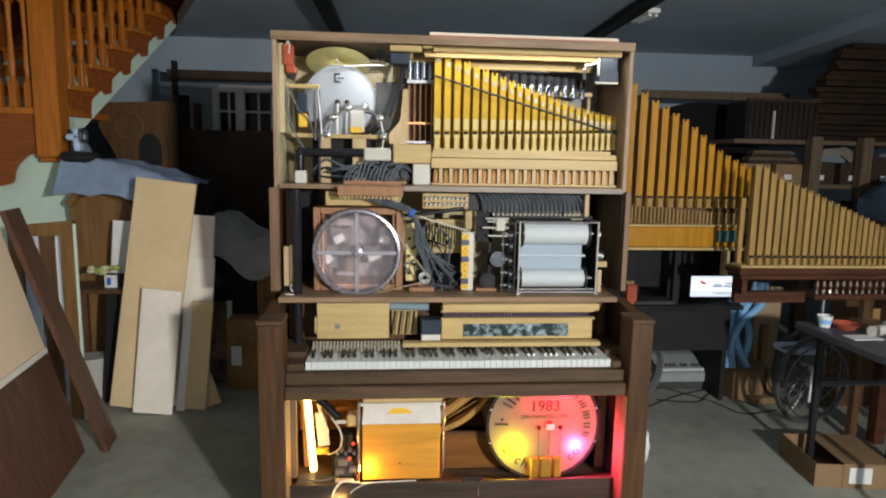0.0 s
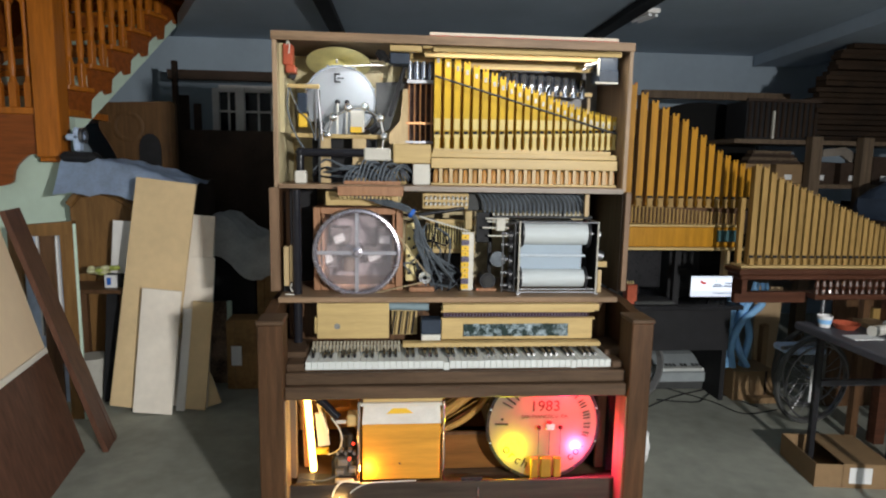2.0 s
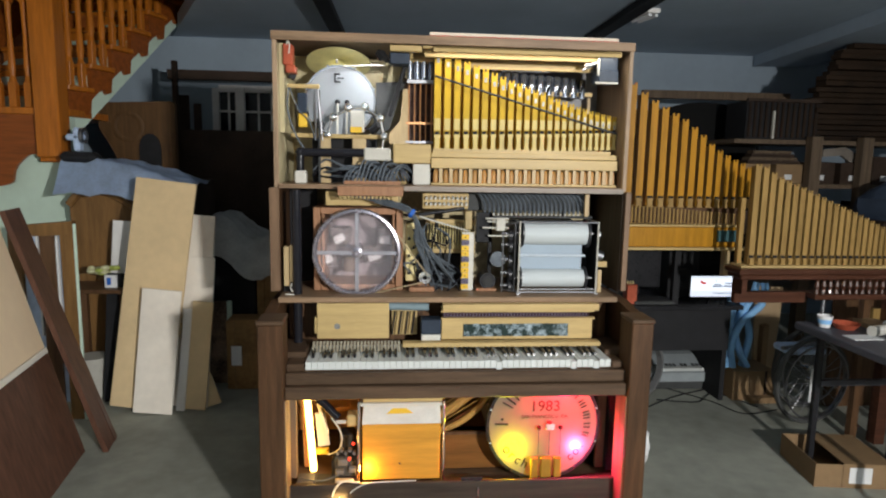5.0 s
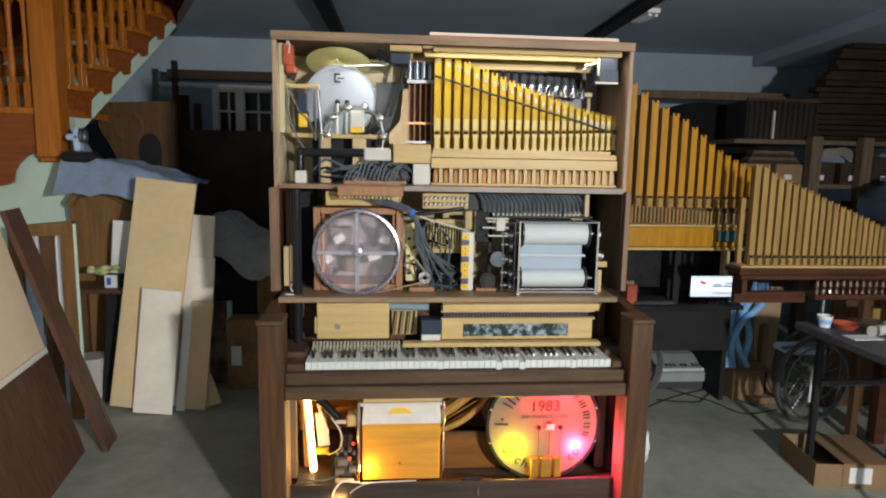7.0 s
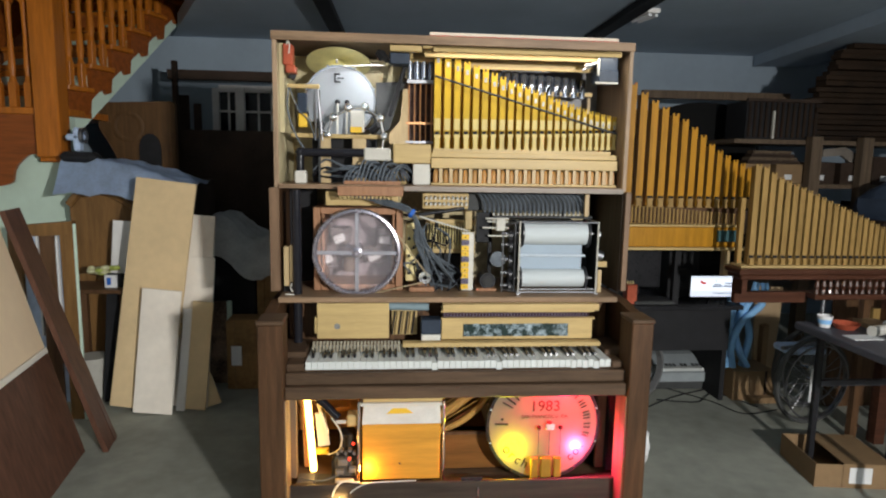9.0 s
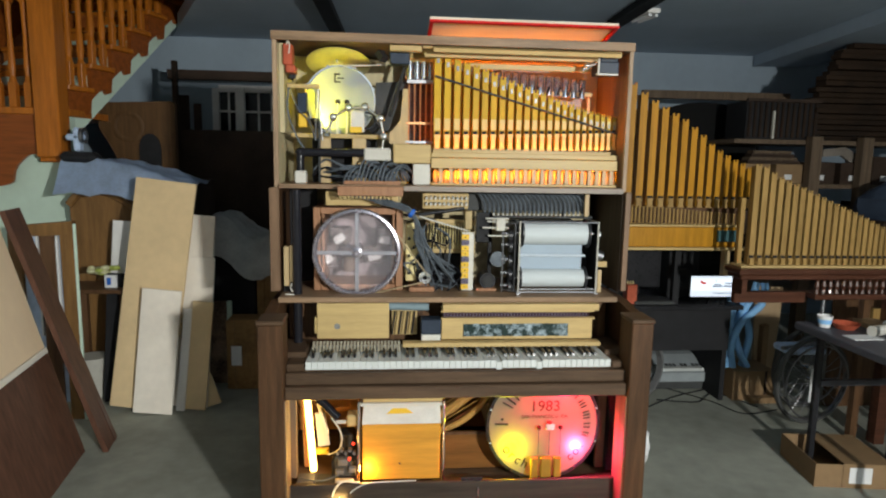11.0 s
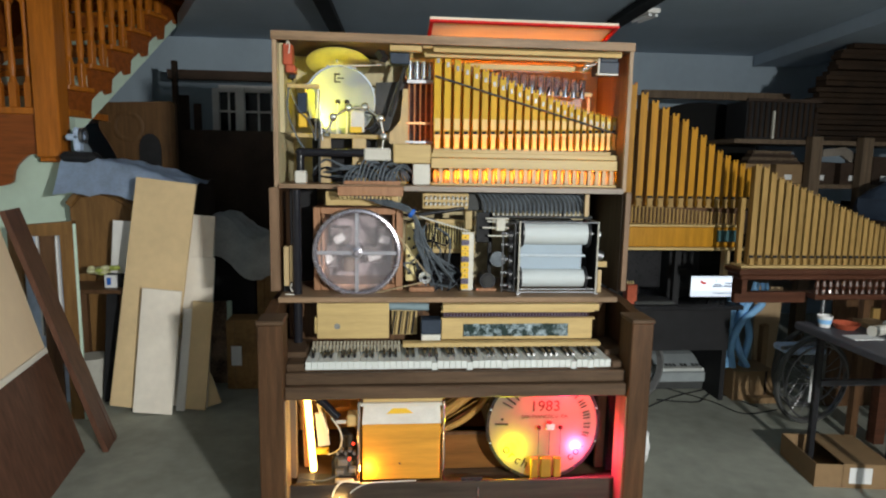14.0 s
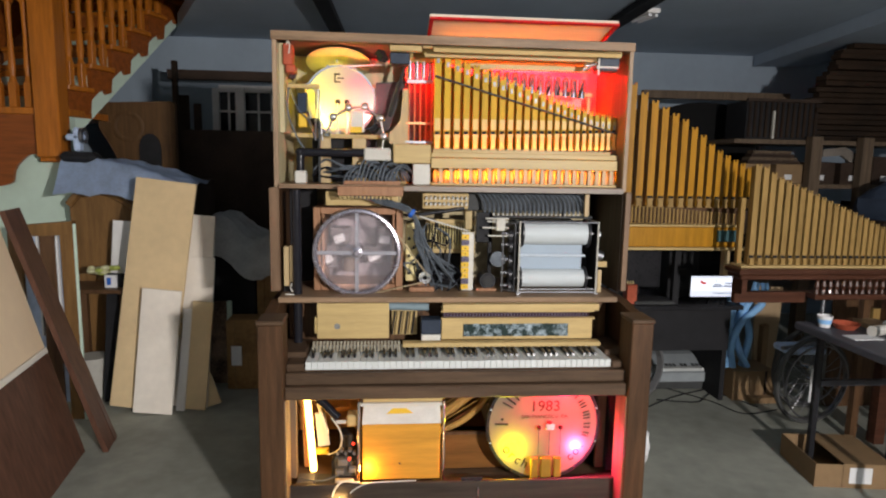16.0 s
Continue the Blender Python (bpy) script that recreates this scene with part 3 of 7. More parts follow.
part("bracket_board", Shape().prism([(0.0, 1.595), (0.085, 1.595), (0.085, 1.84), (0.062, 1.84), (0.05, 1.70), (0.0, 1.64)], 2.88, 2.90), maple_v, cab)
part("top_batten", Shape().box(0.00, 0.135, 2.70, 2.74, 1.975, 2.0, 0.003), maple, cab)
part("valve_box", Shape().box(0.0, 0.085, 2.72, 2.80, 1.925, 1.972, 0.004), blue_black, cab)
# beater gear before the snare
gear = thing("snare_beater_gear", (-0.2, 2.79, 1.417), "chrome and wood beater linkage for the snare", "beater")
part("cross_bar", Shape().box(-0.425, -0.025, 2.785, 2.80, 1.612, 1.630, 0.002), maple, gear)
part("block", Shape().box(-0.168, -0.108, 2.77, 2.79, 1.640, 1.732, 0.004), white_plastic, gear)
part("post", Shape().box(-0.160, -0.100, 2.775, 2.80, 1.417, 1.612, 0.003), maple_v, gear)
part("post", Shape().box(-0.30, -0.255, 2.79, 2.81, 1.417, 1.612, 0.003), maple_v, gear)
for i, x in enumerate((-0.226, -0.186)):
    b = part("beater", Shape().rod((x, 2.79, 1.62), (x, 2.82, 1.765), 0.0045, 8), white_plastic, gear)
    part("tip", Shape().ball((x, 2.825, 1.770), 0.012, seg=12), black_paint, b, smooth=True)
JOINTS = [(-0.265, 1.632), (-0.240, 1.700), (-0.175, 1.740), (-0.105, 1.746), (-0.039, 1.700), (-0.022, 1.623), (-0.031, 1.560)]
for (xa, za), (xb, zb) in zip(JOINTS, JOINTS[1:]):
    part("arm", Shape().rod((xa, 2.755, za), (xb, 2.755, zb), 0.006, 10), chrome, gear, smooth=True)
for xa, za in JOINTS[1:6]:
    part("joint", Shape().ball((xa, 2.752, za), 0.0185, (1, 0.8, 1), seg=16), chrome, gear, smooth=True)
part("foot", Shape().lathe([(0.0, 0.0), (0.022, 0.0), (0.018, 0.012), (0.008, 0.02), (0.0, 0.02)], pose(-0.268, 2.755, 1.618), 16, False), chrome, gear, smooth=True)
part("pad", Shape().box(-0.168, -0.118, 2.760, 2.769, 1.636, 1.662, 0.003), yellow_tab, gear)
part("ring", Shape().lathe([(0.032, -0.004), (0.039, -0.004), (0.039, 0.004), (0.032, 0.004)], pose(-0.098, 2.785, 1.690, 80, 20, 0), 24), black_paint, gear, smooth=True)
trg = thing("triangle_frame", (-0.36, 2.75, 1.417), "cream wooden bracket with hanging steel rods", "bracket")
part("bar", Shape().box(-0.43, -0.296, 2.74, 2.76, 1.817, 1.834, 0.003), maple, trg)
part("post", Shape().box(-0.306, -0.296, 2.765, 2.775, 1.417, 1.815, 0.002), grey_felt, trg)
part("solenoid", Shape().box(-0.389, -0.350, 2.74, 2.775, 1.715, 1.798, 0.004), blue_black, trg)
part("pad", Shape().box(-0.386, -0.352, 2.745, 2.775, 1.655, 1.712, 0.003), yellow_tab, trg)
for dx, r in ((0.0, 0.004), (0.016, 0.0035)):
    part("rod", Shape().rod((-0.312 + dx * 0.5, 2.745, 1.815), (-0.316 + dx * 1.8, 2.76, 1.60), r, 8), steel, trg, smooth=True)
part("wire", Shape().tube([(-0.424, 2.735, 1.817), (-0.428, 2.73, 1.72), (-0.395, 2.73, 1.62), (-0.36, 2.74, 1.56)], 0.004), hose, trg, smooth=True)
part("wire", Shape().tube([(-0.420, 2.735, 1.817), (-0.385, 2.73, 1.73), (-0.34, 2.73, 1.68), (-0.315, 2.74, 1.60)], 0.003), hose, trg, smooth=True)
part("inner_ledge", Shape().box(-0.459, -0.440, 2.72, 3.06, 1.63, 1.995), cream_board, cab)

# ---- pipes inside the cabinet ----
PT = [(0.211, 1.990), (0.408, 1.918), (0.522, 1.873), (0.651, 1.828), (0.781, 1.782), (0.912, 1.741), (1.03, 1.717)]


def level(pts, x):
    for (a, za), (b, zb) in zip(pts, pts[1:]):
        if x <= b:
            return za + (zb - za) * (x - a) / (b - a)
    return pts[-1][1]


def organ_pipe(parent, x, w, y, z0, z1, body, foot, deep=0.05, cap=0.075):
    """A square wooden pipe: notched top, dark mouth, proud cap."""
    s = Shape().box(x - w / 2, x + w / 2, y + 0.004, y + deep, z0 + cap + 0.014, z1)
    s.box(x - w / 2, x - w / 2 + w * 0.3, y + 0.004, y + 0.012, z1, z1 + 0.012).box(x + w / 2 - w * 0.3, x + w / 2, y + 0.004, y + 0.012, z1, z1 + 0.012)
    s.box(x - w / 2, x + w / 2, y + 0.012, y + deep, z0, z0 + cap + 0.014)
    p = part("pipe", s, body, parent)
    c = Shape().prism([(x - w * 0.52, z0), (x - w * 0.52, z0 + cap * 0.16), (x - w * 0.36, z0 + cap * 0.22), (x - w * 0.36, z0 + cap * 0.8), (x - w * 0.5, z0 + cap * 0.84), (x - w * 0.5, z0 + cap),
                       (x + w * 0.5, z0 + cap), (x + w * 0.5, z0 + cap * 0.84), (x + w * 0.36, z0 + cap * 0.8), (x + w * 0.36, z0 + cap * 0.22), (x + w * 0.52, z0 + cap * 0.16), (x + w * 0.52, z0)], y - 0.004, y + 0.0115)
    part("cap", c, foot, p)
    part("mouth", Shape().box(x - w * 0.34, x + w * 0.34, y + 0.0025, y + 0.0118, z0 + cap + 0.001, z0 + cap + 0.0135), black_matt, p)
    return p


rank = thing("pipe_rank", (0.62, 2.85, 1.417), "rank of varnished yellow wooden organ pipes on a chest", "organ pipes")
x = 0.211
for i in range(24):
    wpx = 0.0285 - i * 0.00050
    z0_ = 1.562 + i * 0.0010
    p = organ_pipe(rank, x, wpx, 2.78, z0_, level(PT, x), pipe_wood, cap_wood)
    z = level(PT, x)
    part("tuning_slide", Shape().box(x - wpx * 0.22, x + wpx * 0.22, 2.7800, 2.7835, z - 0.046, z - 0.026), dull_tin, p, "small metal tuning slide")
    part("upper_lip", Shape().prism([(x - wpx * 0.46, z0_ + 0.094), (x - wpx * 0.46, z0_ + 0.145 - i * 0.0008), (x + wpx * 0.46, z0_ + 0.145 - i * 0.0008), (x + wpx * 0.46, z0_ + 0.094)], 2.7815, 2.7838), cap_wood, p)
    x += 0.0437 - i * 0.00080
x = 0.236
for i in range(22):
    wpx = 0.025 - i * 0.0004
    part("rear_pipe", Shape().box(x - wpx / 2, x + wpx / 2, 2.842, 2.872, 1.562, level(PT, x) - 0.03), pipe_wood_b, rank)
    x += 0.0437 - (i + 0.5) * 0.00080
part("stay_rod", Shape().rod((0.196, 2.772, 1.888), (1.026, 2.772, 1.655), 0.0045, 8), grey_felt, rank)
chest = part("chest_top", Shape().box(0.183, 1.021, 2.735, 3.00, 1.537, 1.560, 0.003), maple, rank)
part("chest_front", Shape().box(0.183, 1.021, 2.725, 2.75, 1.490, 1.535, 0.003), maple, rank)
part("chest_sill", Shape().box(0.183, 1.021, 2.725, 2.82, 1.4165, 1.427, 0.002), maple, rank)
px = []
x = 0.205
for i in range(22):
    px.append(x)
    x += 0.0445 - i * 0.00062
peg0 = part("peg", Shape().lathe([(0.0, 0.0), (0.0115, 0.0), (0.0115, 0.040), (0.0095, 0.050), (0.005, 0.057), (0.0, 0.059)], pose(0, 2.755, 1.4275), 12, False), amber, rank, smooth=True)
peg0.location.x = px[0]
for x in px[1:]:
    again(peg0, "peg", rank, (x, 0, 0))
div0 = part("divider", Shape().box(-0.0075, 0.0075, 2.733, 2.79, 1.4275, 1.4895), maple_v, rank)
div0.location.x = px[0] + 0.0215
for a, b in zip(px[1:], px[2:]):
    again(div0, "divider", rank, ((a + b) / 2, 0, 0))
for z, y, xa, xb in ((1.962, 2.745, 0.150, 0.935), (1.928, 2.815, 0.30, 0.90)):
    part("swell_slat", Shape().box(xa, xb, y, y + 0.016, z, z + 0.024, 0.002), maple, cab)
part("swell_slat", Shape().box(0.14, 0.96, 2.70, 2.725, 1.990, 2.001, 0.002), maple, cab)
# bells
bells = thing("bell_row", (0.6, 2.96, 1.417), "row of chrome bell resonators behind the pipes", "bells")
for i in range(13):
    x = 0.425 + i * 0.040
    z = 1.935 - i * 0.003
    part("bell", Shape().lathe([(0.0, 0.045), (0.012, 0.044), (0.017, 0.036), (0.018, -0.045), (0.0, -0.046)], pose(x, 2.95, z - 0.03), 14, False), bell_silver, bells, smooth=True)
for i in range(4):
    part("bell", Shape().rod((0.092 + i * 0.031, 2.90, 1.885), (0.092 + i * 0.031, 2.90, 1.968), 0.0135, 14), bell_silver, bells, smooth=True)
part("rail", Shape().box(0.40, 0.955, 2.94, 2.96, 1.835, 1.852), maple, bells)
part("rail", Shape().box(0.080, 0.206, 2.885, 2.905, 1.868, 1.883), steel, bells)
part("support", Shape().box(0.955, 0.968, 3.005, 3.02, 1.4165, 1.834), maple_v, bells)
for i in range(9):
    part("striker", Shape().rod((0.47 + i * 0.052, 2.92, 1.835), (0.478 + i * 0.052, 2.90, 1.872), 0.005, 6), black_paint, bells)
rods = thing("tracker_rods", (0.14, 2.9, 1.417), "upright copper tracker rods in a dark recess", "rods")
for i in range(5):
    part("rod", Shape().rod((0.088 + i * 0.026, 2.895, 1.595), (0.088 + i * 0.026, 2.895, 1.866), 0.004, 8), copper, rods)
for z in (1.60, 1.685):
    part("guide", Shape().box(0.075, 0.207, 2.878, 2.888, z, z + 0.010), copper if z > 1.62 else steel, rods)
part("recess_board", Shape().box(0.076, 0.208, 2.99, 3.0, 1.417, 1.90), mahogany, rods)
part("block", Shape().box(0.018, 0.182, 2.735, 2.80, 1.509, 1.592, 0.004), maple, rods)
part("block", Shape().box(0.105, 0.181, 2.745, 2.80, 1.4165, 1.507, 0.003), white_plastic, rods)
part("plinth", Shape().box(0.02, 0.103, 2.83, 2.99, 1.4165, 1.592, 0.003), black_matt, rods)
blower = thing("solenoid_blower", (0.965, 2.78, 1.88), "dark blue metal actuator box with chrome bracket", "actuator")
part("body", Shape().box(0.912, 0.992, 2.719, 2.816, 1.922, 1.985, 0.004), blue_black, blower)
bellow = part("bellows_leaf", Shape().box(0.906, 0.996, 2.713, 2.82, 1.874, 1.926, 0.005), blue_black, blower)
part("bracket", Shape().box(0.892, 0.99, 2.70, 2.712, 1.866, 1.8735), white_plastic, bellow)
part("stay", Shape().box(0.897, 0.904, 2.70, 2.711, 1.90, 1.97), white_plastic, blower)
part("linkage", Shape().rod((0.85, 2.74, 1.94), (0.90, 2.73, 1.955), 0.010).ball((0.86, 2.74, 1.945), 0.016).rod((0.84, 2.74, 1.925), (0.875, 2.735, 1.94), 0.006), chrome, blower, smooth=True)
part("top_batten", Shape().box(0.925, 0.997, 2.692, 2.712, 1.984, 2.0, 0.002), maple, blower)

# ---- wind trunk and hoses ----
trunk = thing("wind_trunk", (-0.38, 2.75, 0.70), "glossy black wind pipe with elbow and grey collar", "pipe")
part("riser", Shape().rod((-0.380, 2.61, 0.700), (-0.380, 2.61, 0.929), 0.019, 16).rod((-0.380, 2.61, 0.956), (-0.380, 2.61, 1.394), 0.019, 16), black_pipe, trunk, smooth=True)
part("riser", Shape().rod((-0.380, 2.74, 1.4165), (-0.380, 2.74, 1.545), 0.017, 16).ball((-0.380, 2.74, 1.548), 0.021), black_pipe, trunk, smooth=True)
part("cross_pipe", Shape().rod((-0.380, 2.74, 1.548), (-0.108, 2.74, 1.551), 0.0185, 16), black_pipe, trunk, smooth=True)
part("collar", Shape().box(-0.108, 0.008, 2.715, 2.765, 1.518, 1.572, 0.006), collar_grey, trunk, "grey plastic collar")
part("collar", Shape().box(-0.400, -0.352, 2.70, 2.76, 1.4165, 1.470, 0.005), white_plastic, trunk, "cream plastic collar")
rnd = random.Random(4)
hoses = thing("hose_bundle", (-0.05, 2.76, 1.417), "looped slate-grey pneumatic hoses on the shelf", "hoses")
for i in range(13):
    x = -0.19 + i * 0.0175
    h = 1.485 + rnd.uniform(-0.02, 0.02) + 0.02 * math.sin(i * 0.3)
    part("hose", Shape().tube([(x, 2.68, 1.4165), (x + 0.005, 2.69, 1.45), (x + 0.03, 2.72, h), (x + 0.075, 2.76, h + rnd.uniform(-0.02, 0.01)), (x + 0.12, 2.80, 1.43)], 0.0045), hose, hoses, smooth=True)
for i in range(12):
    x = -0.34 + rnd.uniform(0, 0.16)
    z = 1.43 + rnd.uniform(0.0, 0.06)
    part("hose", Shape().tube([(x, 2.80, z), (x + 0.06, 2.75 + rnd.uniform(-.03, .03), z + rnd.uniform(-0.01, 0.05)), (x + 0.14, 2.74, z + rnd.uniform(-0.01, 0.03)), (x + 0.22, 2.80, 1.425 + rnd.uniform(0, 0.05))], 0.005), hose if i % 3 else black_pipe, hoses, smooth=True)
part("manifold", Shape().box(-0.10, 0.085, 2.82, 2.90, 1.4165, 1.475, 0.003), maple, hoses)
part("manifold", Shape().box(-0.19, 0.05, 2.67, 2.69, 1.4165, 1.432, 0.002), redwood, hoses)

# ---- middle cabinet ----
pump = thing("vacuum_pump", (-0.13, 2.8, 0.954), "belt-driven vacuum pump with spoked wheel in a redwood frame", "pump")
for q in ((-0.322, -0.292, 0.9545, 1.316), (0.032, 0.062, 0.9545, 1.316), (-0.291, 0.031, 1.288, 1.316), (-0.291, 0.031, 0.9545, 0.982)):
    part("frame_board", Shape().box(q[0], q[1], 2.69, 2.95, q[2], q[3], 0.003), redwood, pump)
for q in ((-0.288, -0.276, 0.983, 1.287), (0.016, 0.028, 0.983, 1.287)):
    part("inner_board", Shape().box(q[0], q[1], 2.71, 2.93, q[2], q[3], 0.002), redwood, pump)
part("pump_back", Shape().box(-0.271, 0.011, 2.90, 2.92, 0.983, 1.287), mat("pump_grey", (0.36, 0.30, 0.30), 0.6, vary=0.2, scale=8), pump)
# four rocking bellows leaves round the crank; their pale colour stands in for wheel glints
bellows_leather = mat("bellows_leather", (0.20, 0.17, 0.16), 0.6)
LEAVES = []
for lx, lz, tilt, lw, lh in ((-0.216, 1.176, -28, 0.050, 0.036), (-0.018, 1.172, 12, 0.046, 0.038), (-0.062, 1.096, -24, 0.060, 0.030), (-0.285 + 0.018, 1.088, -38, 0.040, 0.044)):
    part("bellows", Shape().box(lx - lw * 0.9, lx + lw * 0.9, 2.80, 2.89, lz - lh * 1.2, lz + lh * 1.2, 0.006), bellows_leather, pump)
    leaf = part("bellows_leaf", Shape().box(-lw / 2, lw / 2, -0.006, 0.006, -lh / 2, lh / 2, 0.004), white_cloth, pump, "pale bellows leaf standing in for a glint")
    leaf.data.transform(Matrix.Translation(pump.location))
    LEAVES.append((leaf, Vector((lx, 2.745, lz)) - Vector(pump.location), tilt))
    part("leaf_arm", Shape().rod((lx, 2.755, lz), (lx, 2.80, lz), 0.005, 8), steel, pump)
part("crank_arm", Shape().box(-0.190, -0.080, 2.72, 2.73, 1.120, 1.136, 0.003, Matrix.Translation((-0.134, 0, 1.128)) @ pose(0, 0, 0, 0, 24, 0) @ Matrix.Translation((0.134, 0, -1.128))), steel, pump)
part("valve_chest", Shape().box(-0.205, -0.150, 2.78, 2.89, 1.02, 1.09, 0.004), mottled, pump)
WC = Vector((-0.134, 2.64, 1.129))
wheel = new("flywheel")
wheel.parent = pump
Mw = pose(0, 0, 0, 90)


def wheel_part(name, shape, material, smooth=True):
    ob = part(name, shape, material, smooth=smooth)
    ob.parent = wheel
    return ob


wheel_part("rim", Shape().lathe([(0.166, 0.0), (0.169, -0.010), (0.176, -0.016), (0.184, -0.014), (0.189, -0.006), (0.189, 0.006), (0.184, 0.014), (0.176, 0.016), (0.169, 0.010)], Mw, 72), wheel_silver)
wheel_part("rim_band", Shape().lathe([(0.161, -0.004), (0.1655, -0.004), (0.1655, 0.004), (0.161, 0.004)], Mw, 64), acrylic)
web = wheel_part("web", Shape().lathe([(0.0, -0.001), (0.161, -0.001), (0.161, 0.001), (0.0, 0.001)], Mw, 64, False), acrylic)
web.visible_shadow = False
wheel_part("hub", Shape().lathe([(0.0, -0.024), (0.010, -0.024), (0.013, -0.016), (0.024, -0.012), (0.026, 0.012), (0.0, 0.016)], pose(0, 0, 0, -90), 20, False), wheel_silver)
for k in range(4):
    mk = pose(0, 0, 0, 0, 90 * k, 0)
    sp = Shape().box(-0.0085, -0.0030, -0.012, 0.004, 0.020, 0.168, 0.002).box(0.0030, 0.0085, -0.012, 0.004, 0.020, 0.168, 0.002).box(-0.0032, 0.0032, -0.006, 0.003, 0.020, 0.168)
    sp.bm.transform(mk)
    wheel_part("spoke", sp, spoke_silver, False)
part("axle", Shape().rod((WC.x, 2.655, WC.z), (WC.x, 2.90, WC.z), 0.009, 12), steel, pump)
part("belt", Shape().rod((0.040, 2.64, 1.205), (0.168, 2.655, 1.030), 0.0028, 6).rod((-0.105, 2.64, 0.942), (0.150, 2.655, 0.998), 0.0028, 6), string_tan, pump)
motor = thing("electric_motor", (0.158, 2.68, 0.954), "small electric motor with silver pulley", "motor")
part("body", Shape().rod((0.158, 2.70, 1.018), (0.158, 2.80, 1.018), 0.034, 20), black_paint, motor, smooth=True)
pl = part("pulley", Shape().lathe([(0.010, -0.004), (0.026, -0.006), (0.028, 0.0), (0.026, 0.006), (0.010, 0.004)], pose(0.158, 2.66, 1.018, 90), 24), chrome, motor, smooth=True)
for k in range(5):
    a = radians(72 * k)
    part("bolt", Shape().ball((0.158 + 0.018 * math.cos(a), 2.652, 1.018 + 0.018 * math.sin(a)), 0.004, seg=8), chrome, pl, smooth=True)
part("base", Shape().box(0.09, 0.20, 2.66, 2.80, 0.9545, 0.974, 0.003).box(0.13, 0.19, 2.70, 2.79, 0.974, 0.99), redwood, motor)
cb = thing("relay_boxes", (-0.41, 2.62, 0.954), "pair of cream relay boxes on a wire", "box")
part("box", Shape().box(-0.440, -0.418, 2.63, 2.66, 0.985, 1.155, 0.003), maple_v, cb)
part("box", Shape().box(-0.412, -0.390, 2.62, 2.66, 1.005, 1.162, 0.003), maple_v, cb)
part("block", Shape().box(-0.445, -0.372, 2.662, 2.672, 0.9545, 1.15), black_matt, cb)
part("cord", Shape().tube([(-0.405, 2.62, 1.0), (-0.408, 2.61, 0.975), (-0.38, 2.60, 0.958), (-0.43, 2.60, 0.957)], 0.003), white_plastic, cb, smooth=True)
# rear boards behind the works
part("rear_board", Shape().box(-0.45, 0.99, 3.00, 3.012, 0.956, 1.39), mat("rear_ply", (0.46, 0.38, 0.22), 0.6, vary=0.25, scale=6), cab)
part("side_lining", Shape().box(-0.451, -0.330, 2.90, 2.91, 0.956, 1.39), black_matt, cab)
part("wood_strip", Shape().box(-0.27, 0.04, 2.70, 2.72, 1.325, 1.385, 0.002), maple, cab)
bundle = thing("cable_bundle", (0.1, 2.7, 1.1), "slate-grey cable bundle with a blue tie", "cables")
for i in range(16):
    a = 6.283 * i / 16
    r = 0.012 * (1 if i % 2 else 0.55)
    oy, oz = r * math.cos(a), r * math.sin(a)
    ex, ez = rnd.uniform(0.17, 0.30), rnd.uniform(0.97, 1.08)
    part("cable", Shape().tube([(-0.20 + rnd.uniform(0, 0.12), 2.665 + oy, 1.372), (-0.05, 2.64 + oy, 1.352 + oz * 0.8), (0.06, 2.63 + oy, 1.325 + oz), (0.098, 2.625 + oy, 1.300 + oz),
                                (0.125 + oz, 2.63 + oy, 1.24), (0.14 + oz * 2, 2.64 + oy, 1.17), (ex, 2.68 + oy, ez)], 0.0038), hose, bundle, smooth=True)
part("tie", Shape().lathe([(0.017, -0.008), (0.020, -0.008), (0.020, 0.008), (0.017, 0.008)], look((0.098, 2.625, 1.300), (0.06, 2.63, 1.325)), 18), blue_tie, bundle, "blue cable tie", True)
part("pipe_run", Shape().rod((0.13, 2.70, 1.288), (0.33, 2.71, 1.318), 0.008), black_paint, bundle, smooth=True)
part("pipe_run", Shape().rod((0.13, 2.65, 1.285), (0.345, 2.67, 1.222), 0.004), collar_grey, bundle, smooth=True)
for i in range(26):
    x, z = rnd.uniform(0.13, 0.30), rnd.uniform(0.99, 1.13) + (0.16 if i % 5 == 0 else 0.0)
    part("cable", Shape().tube([(x, 2.72, z), (x + rnd.uniform(-.05, .05), 2.68 + rnd.uniform(-.03, .03), z - rnd.uniform(0.0, .06)), (x + rnd.uniform(-.08, .08), 2.70, z - rnd.uniform(.03, .14)),
                                (x + rnd.uniform(-.1, .1), 2.76, max(0.96, z - rnd.uniform(.08, .22)))], rnd.choice((0.003, 0.004, 0.0045))), hose if i % 4 else black_pipe, bundle, smooth=True)
# valve blocks
valve = thing("valve_block", (0.25, 2.75, 1.2), "white valve block with two rows of nipples", "valves")
part("block", Shape().box(0.148, 0.352, 2.74, 2.80, 1.312, 1.38, 0.003), maple, valve)
nip0 = part("nipple", Shape().rod((0, 2.738, 0), (0, 2.715, -0.006), 0.006, 8), white_plastic, valve)
nip0.location = (0.165, 0, 1.365)
for i in range(20):
    if i:
        again(nip0, "nipple", valve, (0.165 + (i % 10) * 0.0195, 0, 1.365 - (i // 10) * 0.026))
comb2 = thing("brass_reed_comb", (0.28, 2.85, 0.954), "brass valve rods in a row on wood", "valves")
rod0 = part("rod", Shape().rod((0, 2.76, 1.13), (0, 2.76, 1.245), 0.0035, 8), brass, comb2)
rod0.location.x = 0.175
for i in range(1, 17):
    again(rod0, "rod", comb2, (0.175 + i * 0.0125, 0, 0))
